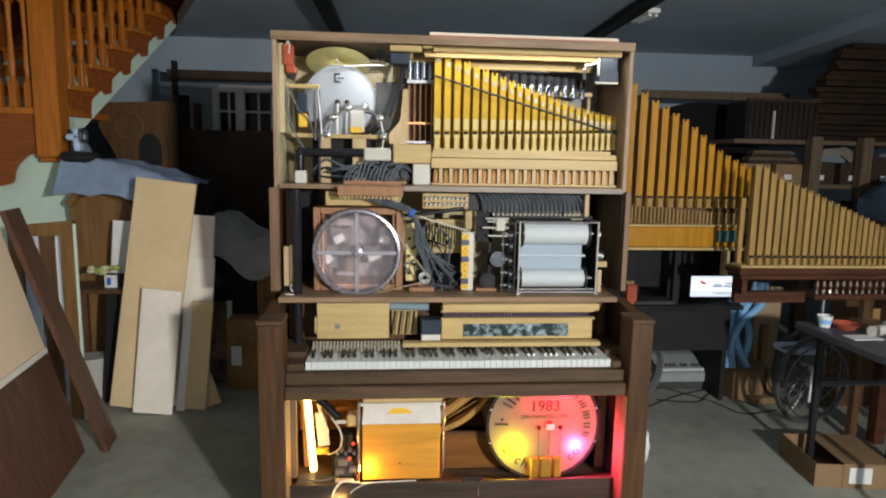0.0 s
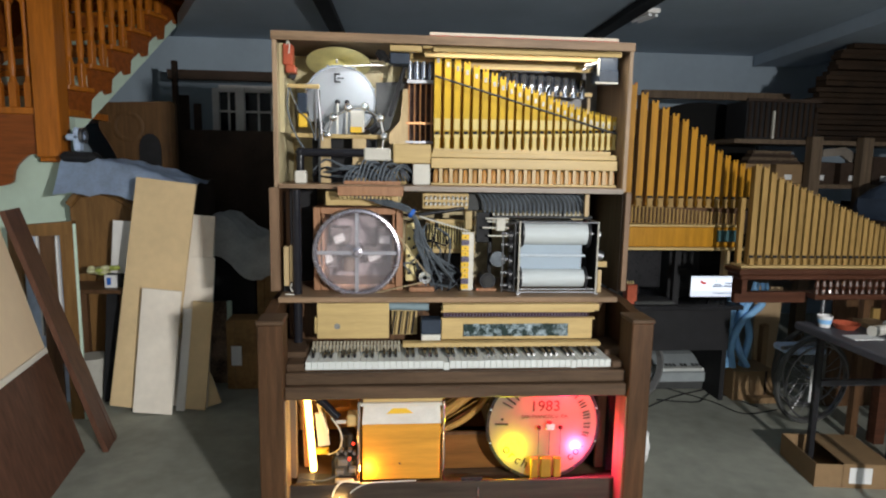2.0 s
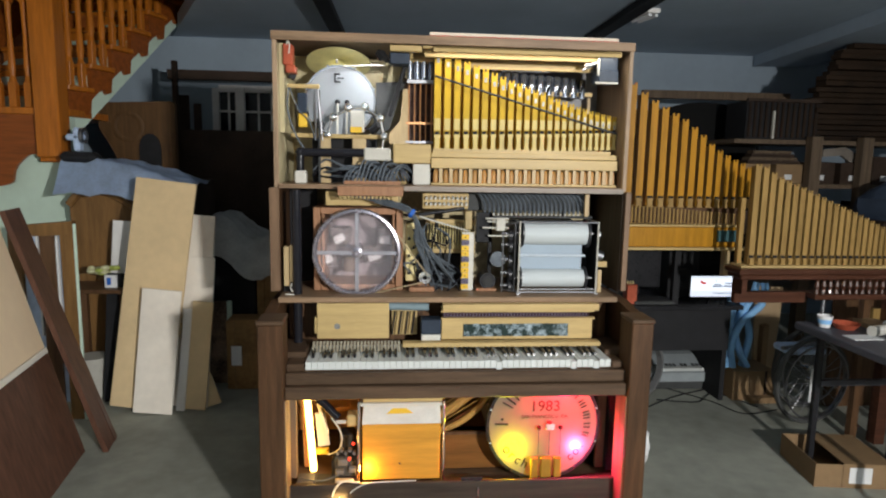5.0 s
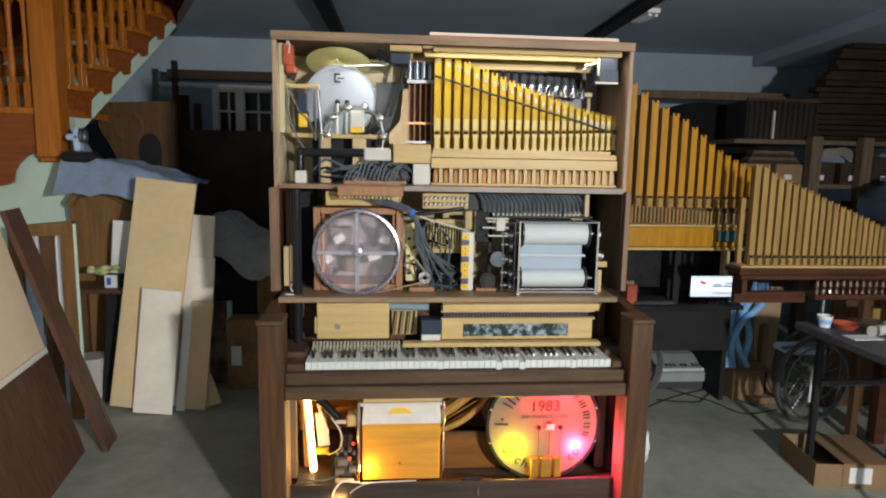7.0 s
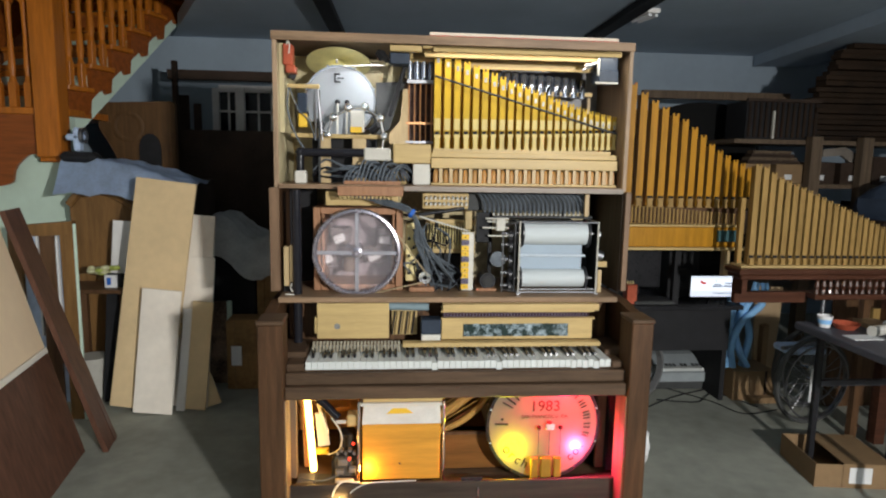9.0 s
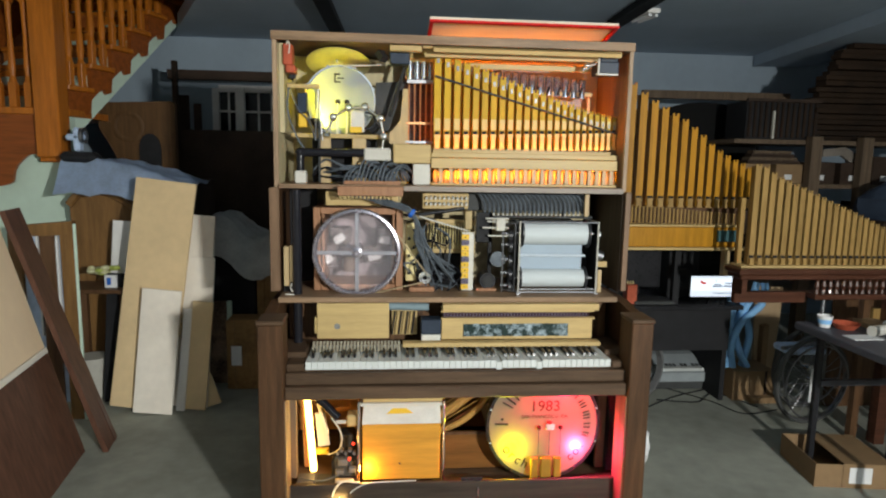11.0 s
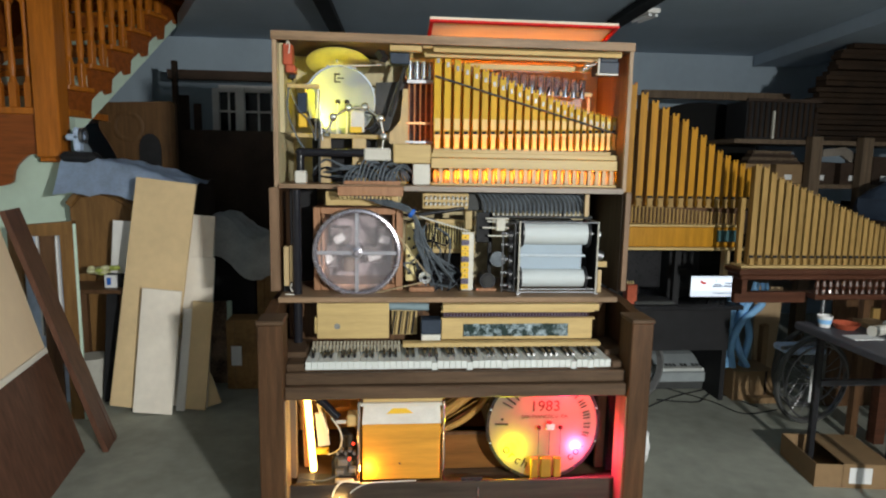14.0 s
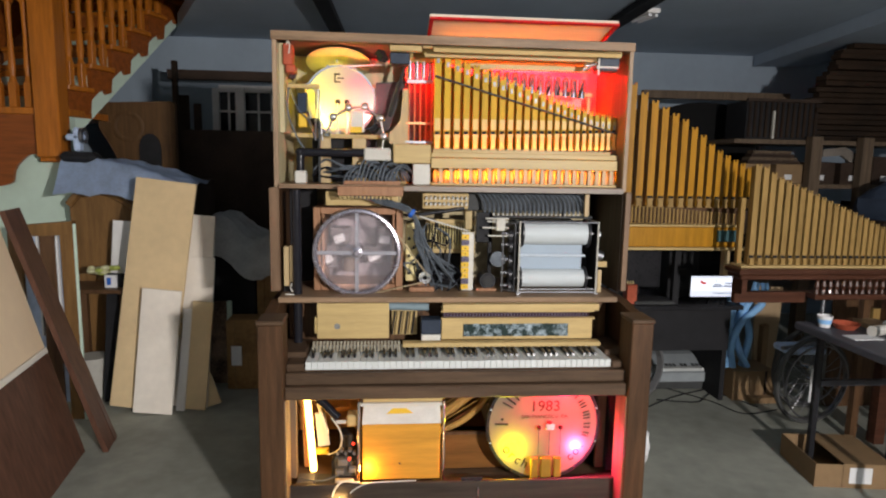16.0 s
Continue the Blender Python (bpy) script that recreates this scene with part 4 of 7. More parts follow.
part("rail", Shape().box(0.165, 0.39, 2.77, 2.80, 1.11, 1.15, 0.002).box(0.165, 0.39, 2.77, 2.80, 1.235, 1.262, 0.002), maple, comb2)
part("plate", Shape().box(0.075, 0.125, 2.72, 2.74, 0.99, 1.25, 0.003), brass, comb2, "pitted brass plate")
for i in range(6):
    part("screw", Shape().rod((0.10 + (0.012 if i % 2 else -0.01), 2.719, 1.03 + i * 0.038), (0.10 + (0.012 if i % 2 else -0.01), 2.70, 1.03 + i * 0.038), 0.007, 8), black_paint, comb2)
part("rail", Shape().box(0.06, 0.20, 2.745, 2.76, 1.10, 1.118, 0.002), maple, comb2)
part("stand", Shape().box(0.17, 0.385, 2.80, 2.84, 0.9545, 1.262), black_matt, comb2)
tabs = thing("tab_strip", (0.34, 2.69, 0.954), "upright strip of yellow and purple terminal tabs", "terminals")
part("board", Shape().box(0.322, 0.374, 2.690, 2.705, 0.9545, 1.214, 0.002), white_plastic, tabs)
for i in range(10):
    z = 1.205 - i * 0.0245
    t = part("tab", Shape().box(0.318, 0.352, 2.678, 2.689, z - 0.022, z, 0.002), purple_tab if i in (1, 4, 8) else yellow_tab, tabs)
    part("screw", Shape().ball((0.335, 2.677, z - 0.011), 0.003, seg=8), black_paint, t)
gov = thing("air_motor", (0.44, 2.72, 0.954), "black round air motor on a wood foot", "motor")
part("drum", Shape().rod((0.438, 2.68, 1.0), (0.438, 2.76, 1.0), 0.036, 24), black_paint, gov, smooth=True)
part("face", Shape().rod((0.438, 2.676, 1.0), (0.438, 2.679, 1.0), 0.024, 24), rubber, gov, smooth=True)
part("foot", Shape().box(0.385, 0.475, 2.67, 2.78, 0.9545, 0.968, 0.003), redwood, gov)
part("gauge", Shape().rod((0.478, 2.66, 1.10), (0.478, 2.68, 1.10), 0.034, 24), hose, gov, "grey round gauge", True)
part("post", Shape().box(0.44, 0.455, 2.70, 2.72, 1.03, 1.30).box(0.385, 0.455, 2.70, 2.72, 1.17, 1.30), black_matt, gov)
for z in (1.275, 1.262, 1.235, 1.2):
    part("lever", Shape().box(0.42 + rnd.uniform(-.02, .02), 0.52, 2.66, 2.672, z, z + 0.006), collar_grey, gov)
part("bracket", Shape().box(0.465, 0.505, 2.65, 2.70, 1.225, 1.275, 0.003), collar_grey, gov)
part("wood_arm", Shape().box(0.33, 0.36, 2.66, 2.70, 1.23, 1.31, 0.003), plywood, gov)
# roll player
rolls = thing("roll_player", (0.74, 2.72, 0.954), "piano roll player with white paper rolls in a steel frame", "roll player")
for x in (0.562, 0.908):
    fr = part("end_frame", Shape().rod((x, 2.615, 0.9545), (x, 2.615, 1.272), 0.0038, 8).rod((x, 2.80, 0.9545), (x, 2.80, 1.27), 0.0038, 8)
              .rod((x, 2.615, 0.960), (x, 2.80, 0.960), 0.0038, 8).rod((x, 2.615, 1.268), (x, 2.80, 1.268), 0.0038, 8), collar_grey, rolls, smooth=True)
    part("foot", Shape().box(x - 0.008, x + 0.008, 2.605, 2.625, 0.9545, 0.960), steel, fr)
part("end_frame", Shape().rod((0.498, 2.66, 0.955), (0.498, 2.66, 1.25), 0.004, 8).rod((0.498, 2.66, 0.965), (0.562, 2.615, 0.965), 0.004, 8).rod((0.498, 2.66, 1.25), (0.562, 2.615, 1.268), 0.004, 8), steel, rolls, smooth=True)
for z in (1.268, 0.962, 0.975):
    part("cross_rod", Shape().rod((0.562, 2.615, z), (0.908, 2.615, z), 0.0035, 8), steel, rolls, smooth=True)
part("side_plate", Shape().box(0.545, 0.552, 2.64, 2.80, 0.958, 1.262), black_paint, rolls)
part("side_plate", Shape().box(0.918, 0.924, 2.66, 2.80, 0.958, 1.262), black_matt, rolls)
PAPER_ROLLS = []
for nm, z, r, x0, x1 in (("supply_roll", 1.211, 0.050, 0.592, 0.878), ("take_up_roll", 1.010, 0.041, 0.590, 0.872)):
    rr = part(nm, Shape().rod((x0, 2.70, z), (x1, 2.70, z), r, 40), paper, rolls, "white paper roll", True)
    PAPER_ROLLS.append((rr, z))
    for x in (x0 - 0.012, x1 + 0.001):
        part("flange", Shape().rod((x, 2.70, z), (x + 0.009, 2.70, z), r + 0.012, 32), black_paint, rr, smooth=True)
    part("shaft", Shape().rod((x0 - 0.06, 2.70, z), (x1 + 0.06, 2.70, z), 0.006, 10), steel, rr, smooth=True)
part("paper_web", Shape().box(0.586, 0.866, 2.706, 2.7075, 1.015, 1.205), paper_shade, rolls)
part("tracker_bar", Shape().rod((0.575, 2.700, 1.112), (0.880, 2.700, 1.112), 0.0065, 10), mat("tracker_metal", (0.52, 0.58, 0.64), 0.65, 0.0), rolls, smooth=True)
part("backing", Shape().box(0.56, 0.917, 2.79, 2.80, 0.958, 1.262), black_matt, rolls)
for z in (1.212, 1.165, 1.10, 1.04, 0.985):
    part("spindle", Shape().rod((0.49, 2.66, z), (0.548, 2.66, z), 0.004, 8).ball((0.512, 2.66, z), 0.009), steel, rolls, smooth=True)
    part("gear", Shape().rod((0.525, 2.675, z - 0.01), (0.541, 2.675, z - 0.01), 0.028, 20), black_paint, rolls, smooth=True)
part("wood_peg", Shape().box(0.926, 0.985, 2.70, 2.72, 1.06, 1.085, 0.002), maple, rolls)
part("knob", Shape().rod((0.925, 2.70, 1.21), (0.945, 2.70, 1.205), 0.016, 14), steel, rolls, smooth=True)
part("knob", Shape().rod((0.925, 2.69, 1.12), (0.955, 2.69, 1.11), 0.022, 14), steel, rolls, smooth=True)
part("wood_post", Shape().box(0.925, 0.943, 2.645, 2.66, 0.9545, 1.055, 0.002), maple_v, rolls)
part("side_lining", Shape().box(1.017, 1.021, 2.64, 3.0, 0.956, 1.39), mat("lining_brown", (0.066, 0.042, 0.026), 0.5, vary=0.2, scale=4, stretch=V), cab)
bank = thing("hose_bank", (0.66, 2.8, 1.28), "bank of curved dark hoses above the rolls", "hoses")
for i in range(24):
    x = 0.415 + i * 0.0205
    part("hose", Shape().tube([(x - 0.035 - i * 0.0005, 2.82, 1.392), (x - 0.005, 2.80, 1.372), (x + 0.016, 2.785, 1.335), (x + 0.018, 2.78, 1.292)], 0.0068), hose, bank, smooth=True)
    part("nipple", Shape().rod((x + 0.018, 2.775, 1.280), (x + 0.018, 2.78, 1.292), 0.004, 6), white_plastic, bank)
part("rail", Shape().box(0.40, 0.93, 2.77, 2.82, 1.272, 1.282, 0.002), grey_felt, bank)
part("end_strip", Shape().box(0.885, 0.905, 2.75, 2.765, 1.283, 1.39, 0.002), maple_v, bank)
part("top_strip", Shape().box(0.36, 0.93, 2.83, 2.84, 1.30, 1.396), grey_felt, bank)
part("stand", Shape().box(0.91, 0.93, 2.82, 2.84, 0.9545, 1.271), black_matt, bank)

# ---- lower compartment ----
base = part("base_board", Shape().box(-0.440, 0.998, 2.41, 3.09, 0.10, 0.172, 0.003), walnut_h, cab)
part("front_lip", Shape().box(-0.440, 0.998, 2.392, 2.409, 0.10, 0.212, 0.003), lip_dark, cab)
part("toe_board", Shape().box(-0.440, 0.998, 2.44, 2.46, 0.0, 0.098), walnut_h, cab)
part("rear_board", Shape().box(-0.44, 0.998, 2.98, 2.99, 0.186, 0.663), sound_board, cab)
part("batten", Shape().box(0.957, 0.998, 2.50, 2.56, 0.186, 0.663, 0.003), black_matt, cab)
part("batten", Shape().box(0.918, 0.956, 2.53, 2.56, 0.186, 0.663, 0.003), side_pale, cab)
part("batten", Shape().box(-0.441, -0.378, 2.50, 2.53, 0.186, 0.663, 0.003), side_pale, cab)
part("rail_latch", Shape().box(0.31, 0.39, 2.390, 2.41, 0.2125, 0.220, 0.003).rod((0.305, 2.40, 0.222), (0.395, 2.40, 0.222), 0.005), black_paint, cab)
part("bolt", Shape().rod((0.375, 2.388, 0.150), (0.375, 2.388, 0.185), 0.004), steel, cab)
plate = thing("harp_plate", (0.32, 2.9, 0.173), "gold iron piano harp with slanted strings", "harp plate")
part("rib", Shape().tube([(0.20, 2.60, 0.40), (0.30, 2.60, 0.46), (0.38, 2.60, 0.54), (0.43, 2.60, 0.62)], 0.022, 8), gold_plate, plate, smooth=True)
part("rib", Shape().tube([(0.20, 2.60, 0.33), (0.32, 2.60, 0.38), (0.42, 2.60, 0.47), (0.48, 2.60, 0.60)], 0.014, 8), gold_plate, plate, smooth=True)
part("kick_panel", Shape().box(0.245, 0.56, 2.575, 2.59, 0.173, 0.345, 0.004), mat("kick_wood", (0.19, 0.078, 0.018), 0.5, vary=0.18, scale=4, stretch=Hx), plate)
part("bar", Shape().box(0.246, 0.46, 2.566, 2.5745, 0.335, 0.348, 0.002), oak_dark, plate)
for i in range(11):
    part("string", Shape().rod((0.238, 2.62, 0.345 + i * 0.026), (0.50, 2.62, 0.345 + i * 0.026 + 0.165), 0.0022 if i % 3 else 0.006, 5), gold_plate if i % 3 else copper, plate)
bass = thing("bass_drum", (0.66, 2.6, 0.173), "bass drum with printed cream head lit by coloured lamps", "drum")
MB = pose(0.662, 2.475, 0.4145, 90, 0, 0)
part("drum_head", Shape().lathe([(0.0, 0.0), (0.234, 0.0), (0.235, -0.004), (0.0, -0.004)], MB, 64, False), bass_skin, bass, "cream printed drum head", True)
part("hoop", Shape().lathe([(0.234, 0.006), (0.246, 0.006), (0.246, -0.034), (0.234, -0.034)], MB, 64), black_paint, bass, "black hoop", True)
part("shell", Shape().lathe([(0.223, -0.036), (0.228, -0.036), (0.228, -0.34), (0.223, -0.34)], MB, 48), edge_wood, bass, smooth=True)
for i in range(10):
    a = radians(18 + 36 * i)
    part("lug", Shape().rod(MB @ Vector((0.239 * math.cos(a), 0.239 * math.sin(a), 0.008)), MB @ Vector((0.239 * math.cos(a), 0.239 * math.sin(a), -0.08)), 0.005, 8), chrome, bass, smooth=True)


def words(text, size, m, material, parent, name="lettering"):
    cu = bpy.data.curves.new(name, "FONT")
    cu.body, cu.size, cu.align_x, cu.align_y, cu.extrude = text, size, "CENTER", "CENTER", 0.0004
    tmp = bpy.data.objects.new(name, cu)
    scene.collection.objects.link(tmp)
    me = bpy.data.meshes.new_from_object(tmp.evaluated_get(bpy.context.evaluated_depsgraph_get()))
    bpy.data.objects.remove(tmp)
    bpy.data.curves.remove(cu)
    me.transform(Matrix.Translation(-Vector(root_of(parent).location)) @ m)
    me.materials.clear()
    me.materials.append(material)
    ob = new(name, me)
    ob.parent = parent
    return ob


words("1983", 0.066, pose(0.668, 2.4735, 0.497, 90), ink_red, bass)
words("SAN FRANCISCO, CA.", 0.021, pose(0.668, 2.4735, 0.452, 90), ink_red, bass)


def arc_text(text, size, a0, a1, radius):
    n = len(text)
    for i, ch in enumerate(text):
        if ch == " ":
            continue
        a = radians(a0 + (a1 - a0) * (i / max(1, n - 1)))
        turn = math.degrees(a) + 90
        words(ch, size, Matrix.Translation((0.662 + radius * math.cos(a), 2.4735, 0.410 + radius * math.sin(a))) @ pose(0, 0, 0, 90, 0, 0) @ pose(0, 0, 0, 0, 0, turn), ink_dark, bass)


arc_text("orch", 0.060, 214, 246, 0.184)
arc_text("n co.", 0.056, 290, 331, 0.186)
# further lettering on the head, as plain upright strokes
def stroke(a, w_, h_, radius=0.190, lean=0.0):
    b = Shape().box(-w_ / 2, w_ / 2, -0.0006, 0.0006, -h_ / 2, h_ / 2)
    q = radians(a)
    b.bm.transform(Matrix.Translation((0.662 + radius * math.cos(q), 2.4738, 0.4145 + radius * math.sin(q))) @ pose(0, 0, 0, 0, 90 - a + lean, 0))
    part("print_bar", b, ink_dark, bass)


for a in (62.0, 57.5, 46.0, 41.5, 33.0, 28.8, 24.6, 17.0, 12.8, 8.6, 1.0, -4.0, -11.5, -15.5):
    stroke(a, 0.0048, 0.030)
for a in (73.0, 68.5, 126.0, 121.5, 115.0):
    stroke(a, 0.0050, 0.038)
for a, w_, h_ in ((178.0, 0.008, 0.056), (171.0, 0.010, 0.010), (150.0, 0.006, 0.050), (142.5, 0.008, 0.054), (134.0, 0.007, 0.052)):
    stroke(a, w_, h_, 0.180)
beat = thing("bass_beater", (0.67, 2.44, 0.173), "three yellow beater blocks with thin rods", "beater")
for i, (x, w_) in enumerate(((0.617, 0.030), (0.667, 0.046), (0.716, 0.032))):
    part("block", Shape().box(x - w_ / 2, x + w_ / 2, 2.418, 2.438, 0.195, 0.292, 0.004), ochre_block, beat)
    part("foot", Shape().rod((x, 2.43, 0.173), (x, 2.43, 0.196), 0.004), steel, beat)
BEATER_RODS = []
for i, x in enumerate((0.638, 0.685, 0.732)):
    stem = part("rod", Shape().rod((x, 2.452, 0.292), (x, 2.452, 0.405), 0.0014, 6), black_paint, beat)
    if i != 1:
        part("tip", Shape().ball((x, 2.452, 0.412), 0.0095, seg=10), ink_red, stem, smooth=True)
        BEATER_RODS.append((stem, Vector((x, 2.452, 0.292)) - Vector(beat.location)))
part("pad", Shape().box(0.668, 0.706, 2.448, 2.460, 0.402, 0.427, 0.004), white_plastic, beat)
part("pad", Shape().ball((0.684, 2.452, 0.434), 0.010, (1.2, 0.6, 0.8)), red_felt, beat, smooth=True)
bel = thing("bellows_box", (0.05, 2.6, 0.173), "plywood bellows box with white cloth top between steel rods", "bellows")
part("body", Shape().box(-0.104, 0.222, 2.47, 2.75, 0.186, 0.432, 0.003), box_ply, bel)
part("cloth", Shape().prism([(-0.106, 0.434), (0.224, 0.434), (0.218, 0.515), (-0.098, 0.515)], 2.468, 2.74), white_cloth, bel)
part("lid_board", Shape().box(-0.112, 0.228, 2.455, 2.76, 0.516, 0.530, 0.003), white_plastic, bel)
part("patch", Shape().prism([(-0.005, 0.480), (0.105, 0.480), (0.078, 0.503), (0.022, 0.503)], 2.4655, 2.4675), yellow_tab, bel)
part("screw", Shape().rod((0.052, 2.466, 0.260), (0.052, 2.469, 0.260), 0.004, 8), black_paint, bel)
part("bar", Shape().box(-0.10, 0.225, 2.44, 2.452, 0.540, 0.556, 0.002), maple, bel)
for x in (-0.118, 0.234):
    part("guide_rod", Shape().rod((x, 2.45, 0.186), (x, 2.45, 0.539), 0.0055, 10), chrome, bel, smooth=True)
wind = thing("supply_duct", (-0.25, 2.55, 0.173), "grey supply duct with pale elbow and lit side boards", "duct")
part("duct", Shape().rod((-0.335, 2.53, 0.575), (-0.205, 2.50, 0.452), 0.017, 14), black_pipe, wind, smooth=True)
part("elbow", Shape().box(-0.168, -0.120, 2.47, 2.53, 0.424, 0.474, 0.006), maple, wind)
part("nozzle", Shape().rod((-0.212, 2.495, 0.436), (-0.165, 2.495, 0.436), 0.008, 12), white_plastic, wind, smooth=True)
part("light_tube", Shape().rod((-0.346, 2.56, 0.600), (-0.316, 2.56, 0.190), 0.015, 16), tube_warm, wind, "glowing warm tube light", True)
part("side_board", Shape().prism([(-0.374, 0.600), (-0.356, 0.600), (-0.338, 0.186), (-0.360, 0.186)], 2.60, 2.64), redwood, wind)
part("pressure_plate", Shape().prism([(-0.312, 0.430), (-0.270, 0.430), (-0.250, 0.285), (-0.300, 0.278)], 2.60, 2.612), collar_grey, wind)
# White strip puts the bright highlight along the plate's edge into colour.
part("plate_edge", Shape().prism([(-0.305, 0.478), (-0.290, 0.478), (-0.252, 0.345), (-0.262, 0.340)], 2.585, 2.599), white_plastic, wind)
part("block", Shape().box(-0.306, -0.252, 2.575, 2.60, 0.253, 0.276, 0.003), yellow_tab, wind)
part("orange_back", Shape().prism([(-0.290, 0.64), (-0.085, 0.64), (-0.095, 0.475), (-0.165, 0.455), (-0.215, 0.47)], 2.70, 2.72), sound_board, wind)
part("back_rib", Shape().rod((-0.150, 2.69, 0.47), (-0.108, 2.69, 0.62), 0.009, 8), maple, wind)
part("back_rib", Shape().rod((-0.255, 2.69, 0.405), (-0.165, 2.69, 0.42), 0.011, 8), sound_board, wind)
part("cable", Shape().tube([(-0.235, 2.50, 0.452), (-0.205, 2.49, 0.415), (-0.190, 2.49, 0.365), (-0.205, 2.50, 0.310), (-0.250, 2.53, 0.275)], 0.0032), white_plastic, wind, smooth=True)
part("tray", Shape().box(-0.375, -0.300, 2.44, 2.53, 0.173, 0.196, 0.004), table_grey, wind)
part("tray", Shape().box(-0.300, -0.215, 2.46, 2.55, 0.173, 0.180, 0.002), grey_felt, wind)
grey_part = mat("switch_grey", (0.16, 0.15, 0.135), 0.5, vary=0.12, scale=12)
elec = thing("junction_gear", (-0.2, 2.55, 0.173), "black switch gear with red pilot lights and white cord", "switchgear")
part("box", Shape().box(-0.235, -0.135, 2.50, 2.60, 0.186, 0.26, 0.004).box(-0.205, -0.145, 2.58, 2.66, 0.26, 0.34, 0.004), black_matt, elec)
part("terminal", Shape().box(-0.220, -0.150, 2.485, 2.50, 0.20, 0.285, 0.003), grey_felt, elec)
pilot = mat("pilot_red", (0.6, 0.02, 0.01), 0.4, bump=0, glow=(1.0, 0.05, 0.02), power=2.5)
for x, z in ((-0.158, 0.278), (-0.142, 0.345)):
    part("pilot_light", Shape().rod((x, 2.478, z), (x, 2.484, z), 0.006, 10), pilot, elec)
for q in ((-0.205, -0.165, 2.46, 2.478, 0.258, 0.285), (-0.160, -0.130, 2.46, 2.478, 0.225, 0.250), (-0.215, -0.180, 2.455, 2.476, 0.222, 0.240)):
    part("terminal", Shape().box(*q, 0.003), grey_part, elec)
for i in range(5):
    part("terminal", Shape().rod((-0.206 + i * 0.017, 2.462, 0.31 + 0.012 * (i % 2)), (-0.206 + i * 0.017, 2.484, 0.31 + 0.012 * (i % 2)), 0.007, 10), steel, elec)
part("cord", Shape().tube([(-0.222, 2.384, 0.165), (-0.212, 2.386, 0.195), (-0.190, 2.386, 0.222), (-0.165, 2.392, 0.228), (-0.130, 2.40, 0.216), (-0.112, 2.402, 0.214)], 0.0042), white_plastic, elec, smooth=True)
part("cord", Shape().tube([(-0.150, 2.386, 0.178), (-0.120, 2.388, 0.200), (-0.07, 2.396, 0.214), (0.02, 2.40, 0.216), (0.12, 2.402, 0.216)], 0.0028), white_plastic, elec, smooth=True)
part("cord", Shape().tube([(-0.36, 2.48, 0.200), (-0.32, 2.45, 0.205), (-0.26, 2.45, 0.202), (-0.20, 2.47, 0.215)], 0.003), hose, elec, smooth=True)
part("block", Shape().box(-0.215, -0.140, 2.44, 2.458, 0.186, 0.206, 0.002), white_plastic, elec)
# lamps that stay lit in the lower part
blb = thing("warm_bulb", (-0.195, 2.372, 0.14), "bare warm bulb glowing at the base board", "bulb")
part("holder", Shape().box(-0.235, -0.155, 2.384, 2.3915, 0.128, 0.140, 0.002).rod((-0.165, 2.372, 0.148), (-0.150, 2.384, 0.140), 0.006), black_matt, blb)
part("glass", Shape().ball((-0.195, 2.372, 0.148), 0.012, (2.6, 1, 1)), bulb_warm, blb, smooth=True)

# ---- stage lamps of the instrument ----
# lamps that stay lit in the lower compartment
lamp("bass_lamp_yellow", "POINT", pose(0.534, 2.453, 0.314), 3.4, (0.95, 0.95, 0.0), 0.012, cone=150, blend=0.8)
lamp("bass_lamp_pink", "POINT", pose(0.806, 2.453, 0.316), 6.5, (1.0, 0.05, 0.22), 0.012, cone=150, blend=0.8)
lamp("bass_lamp_red", "SPOT", look((0.73, 2.42, 0.640), (0.73, 2.475, 0.50)), 30.0, (1.0, 0.02, 0.05), 0.012, cone=136, blend=0.6)
lamp("warm_bulb_lamp", "POINT", pose(-0.085, 2.440, 0.236), 1.5, (1.0, 0.48, 0.08), 0.015)
# Added fill point that boosts the warm tube; no bulb stands here.
lamp("side_bulb_lamp", "POINT", pose(-0.300, 2.440, 0.30), 0.7, (1.0, 0.50, 0.08), 0.015)

SHUTTERS = {}


def stage_lamp(key, name, label, kind, m, power, colour, wide, deep, slide, tin=black_matt, h=0.016, **more):
    """A lamp in an added tin housing; a keyed shutter plate mimics its switch."""
    lamp(name + "_light", kind, m, power, colour, **more)
    t = thing(name, m.translation, label, "stage lamp", "stage lamps")
    sh = Shape()
    a, b = wide / 2, deep / 2
    sh.box(-a - 0.003, a + 0.003, -b - 0.003, b + 0.003, 0.006, 0.009)
    sh.box(-a - 0.003, -a, -b, b, -h, 0.006).box(a, a + 0.003, -b, b, -h, 0.006)
    sh.box(-a - 0.003, a + 0.003, -b - 0.003, -b, -h, 0.006).box(-a - 0.003, a + 0.003, b, b + 0.003, -h, 0.006)
    sh.bm.transform(m)
    part("housing", sh, tin, t)
    pl = part("shutter", Shape().box(-a - 0.004, a + 0.004, -b - 0.004, b + 0.004, -0.0016, 0.0), tin)
    pl.parent = t
    turn = m.to_3x3().to_4x4()
    shut = turn @ Matrix.Translation((0, 0, -h - 0.0002))
    SHUTTERS[key] = (pl, shut, turn @ Matrix.Translation(Vector(slide) + Vector((0, 0, -h - 0.0002))))
    return t


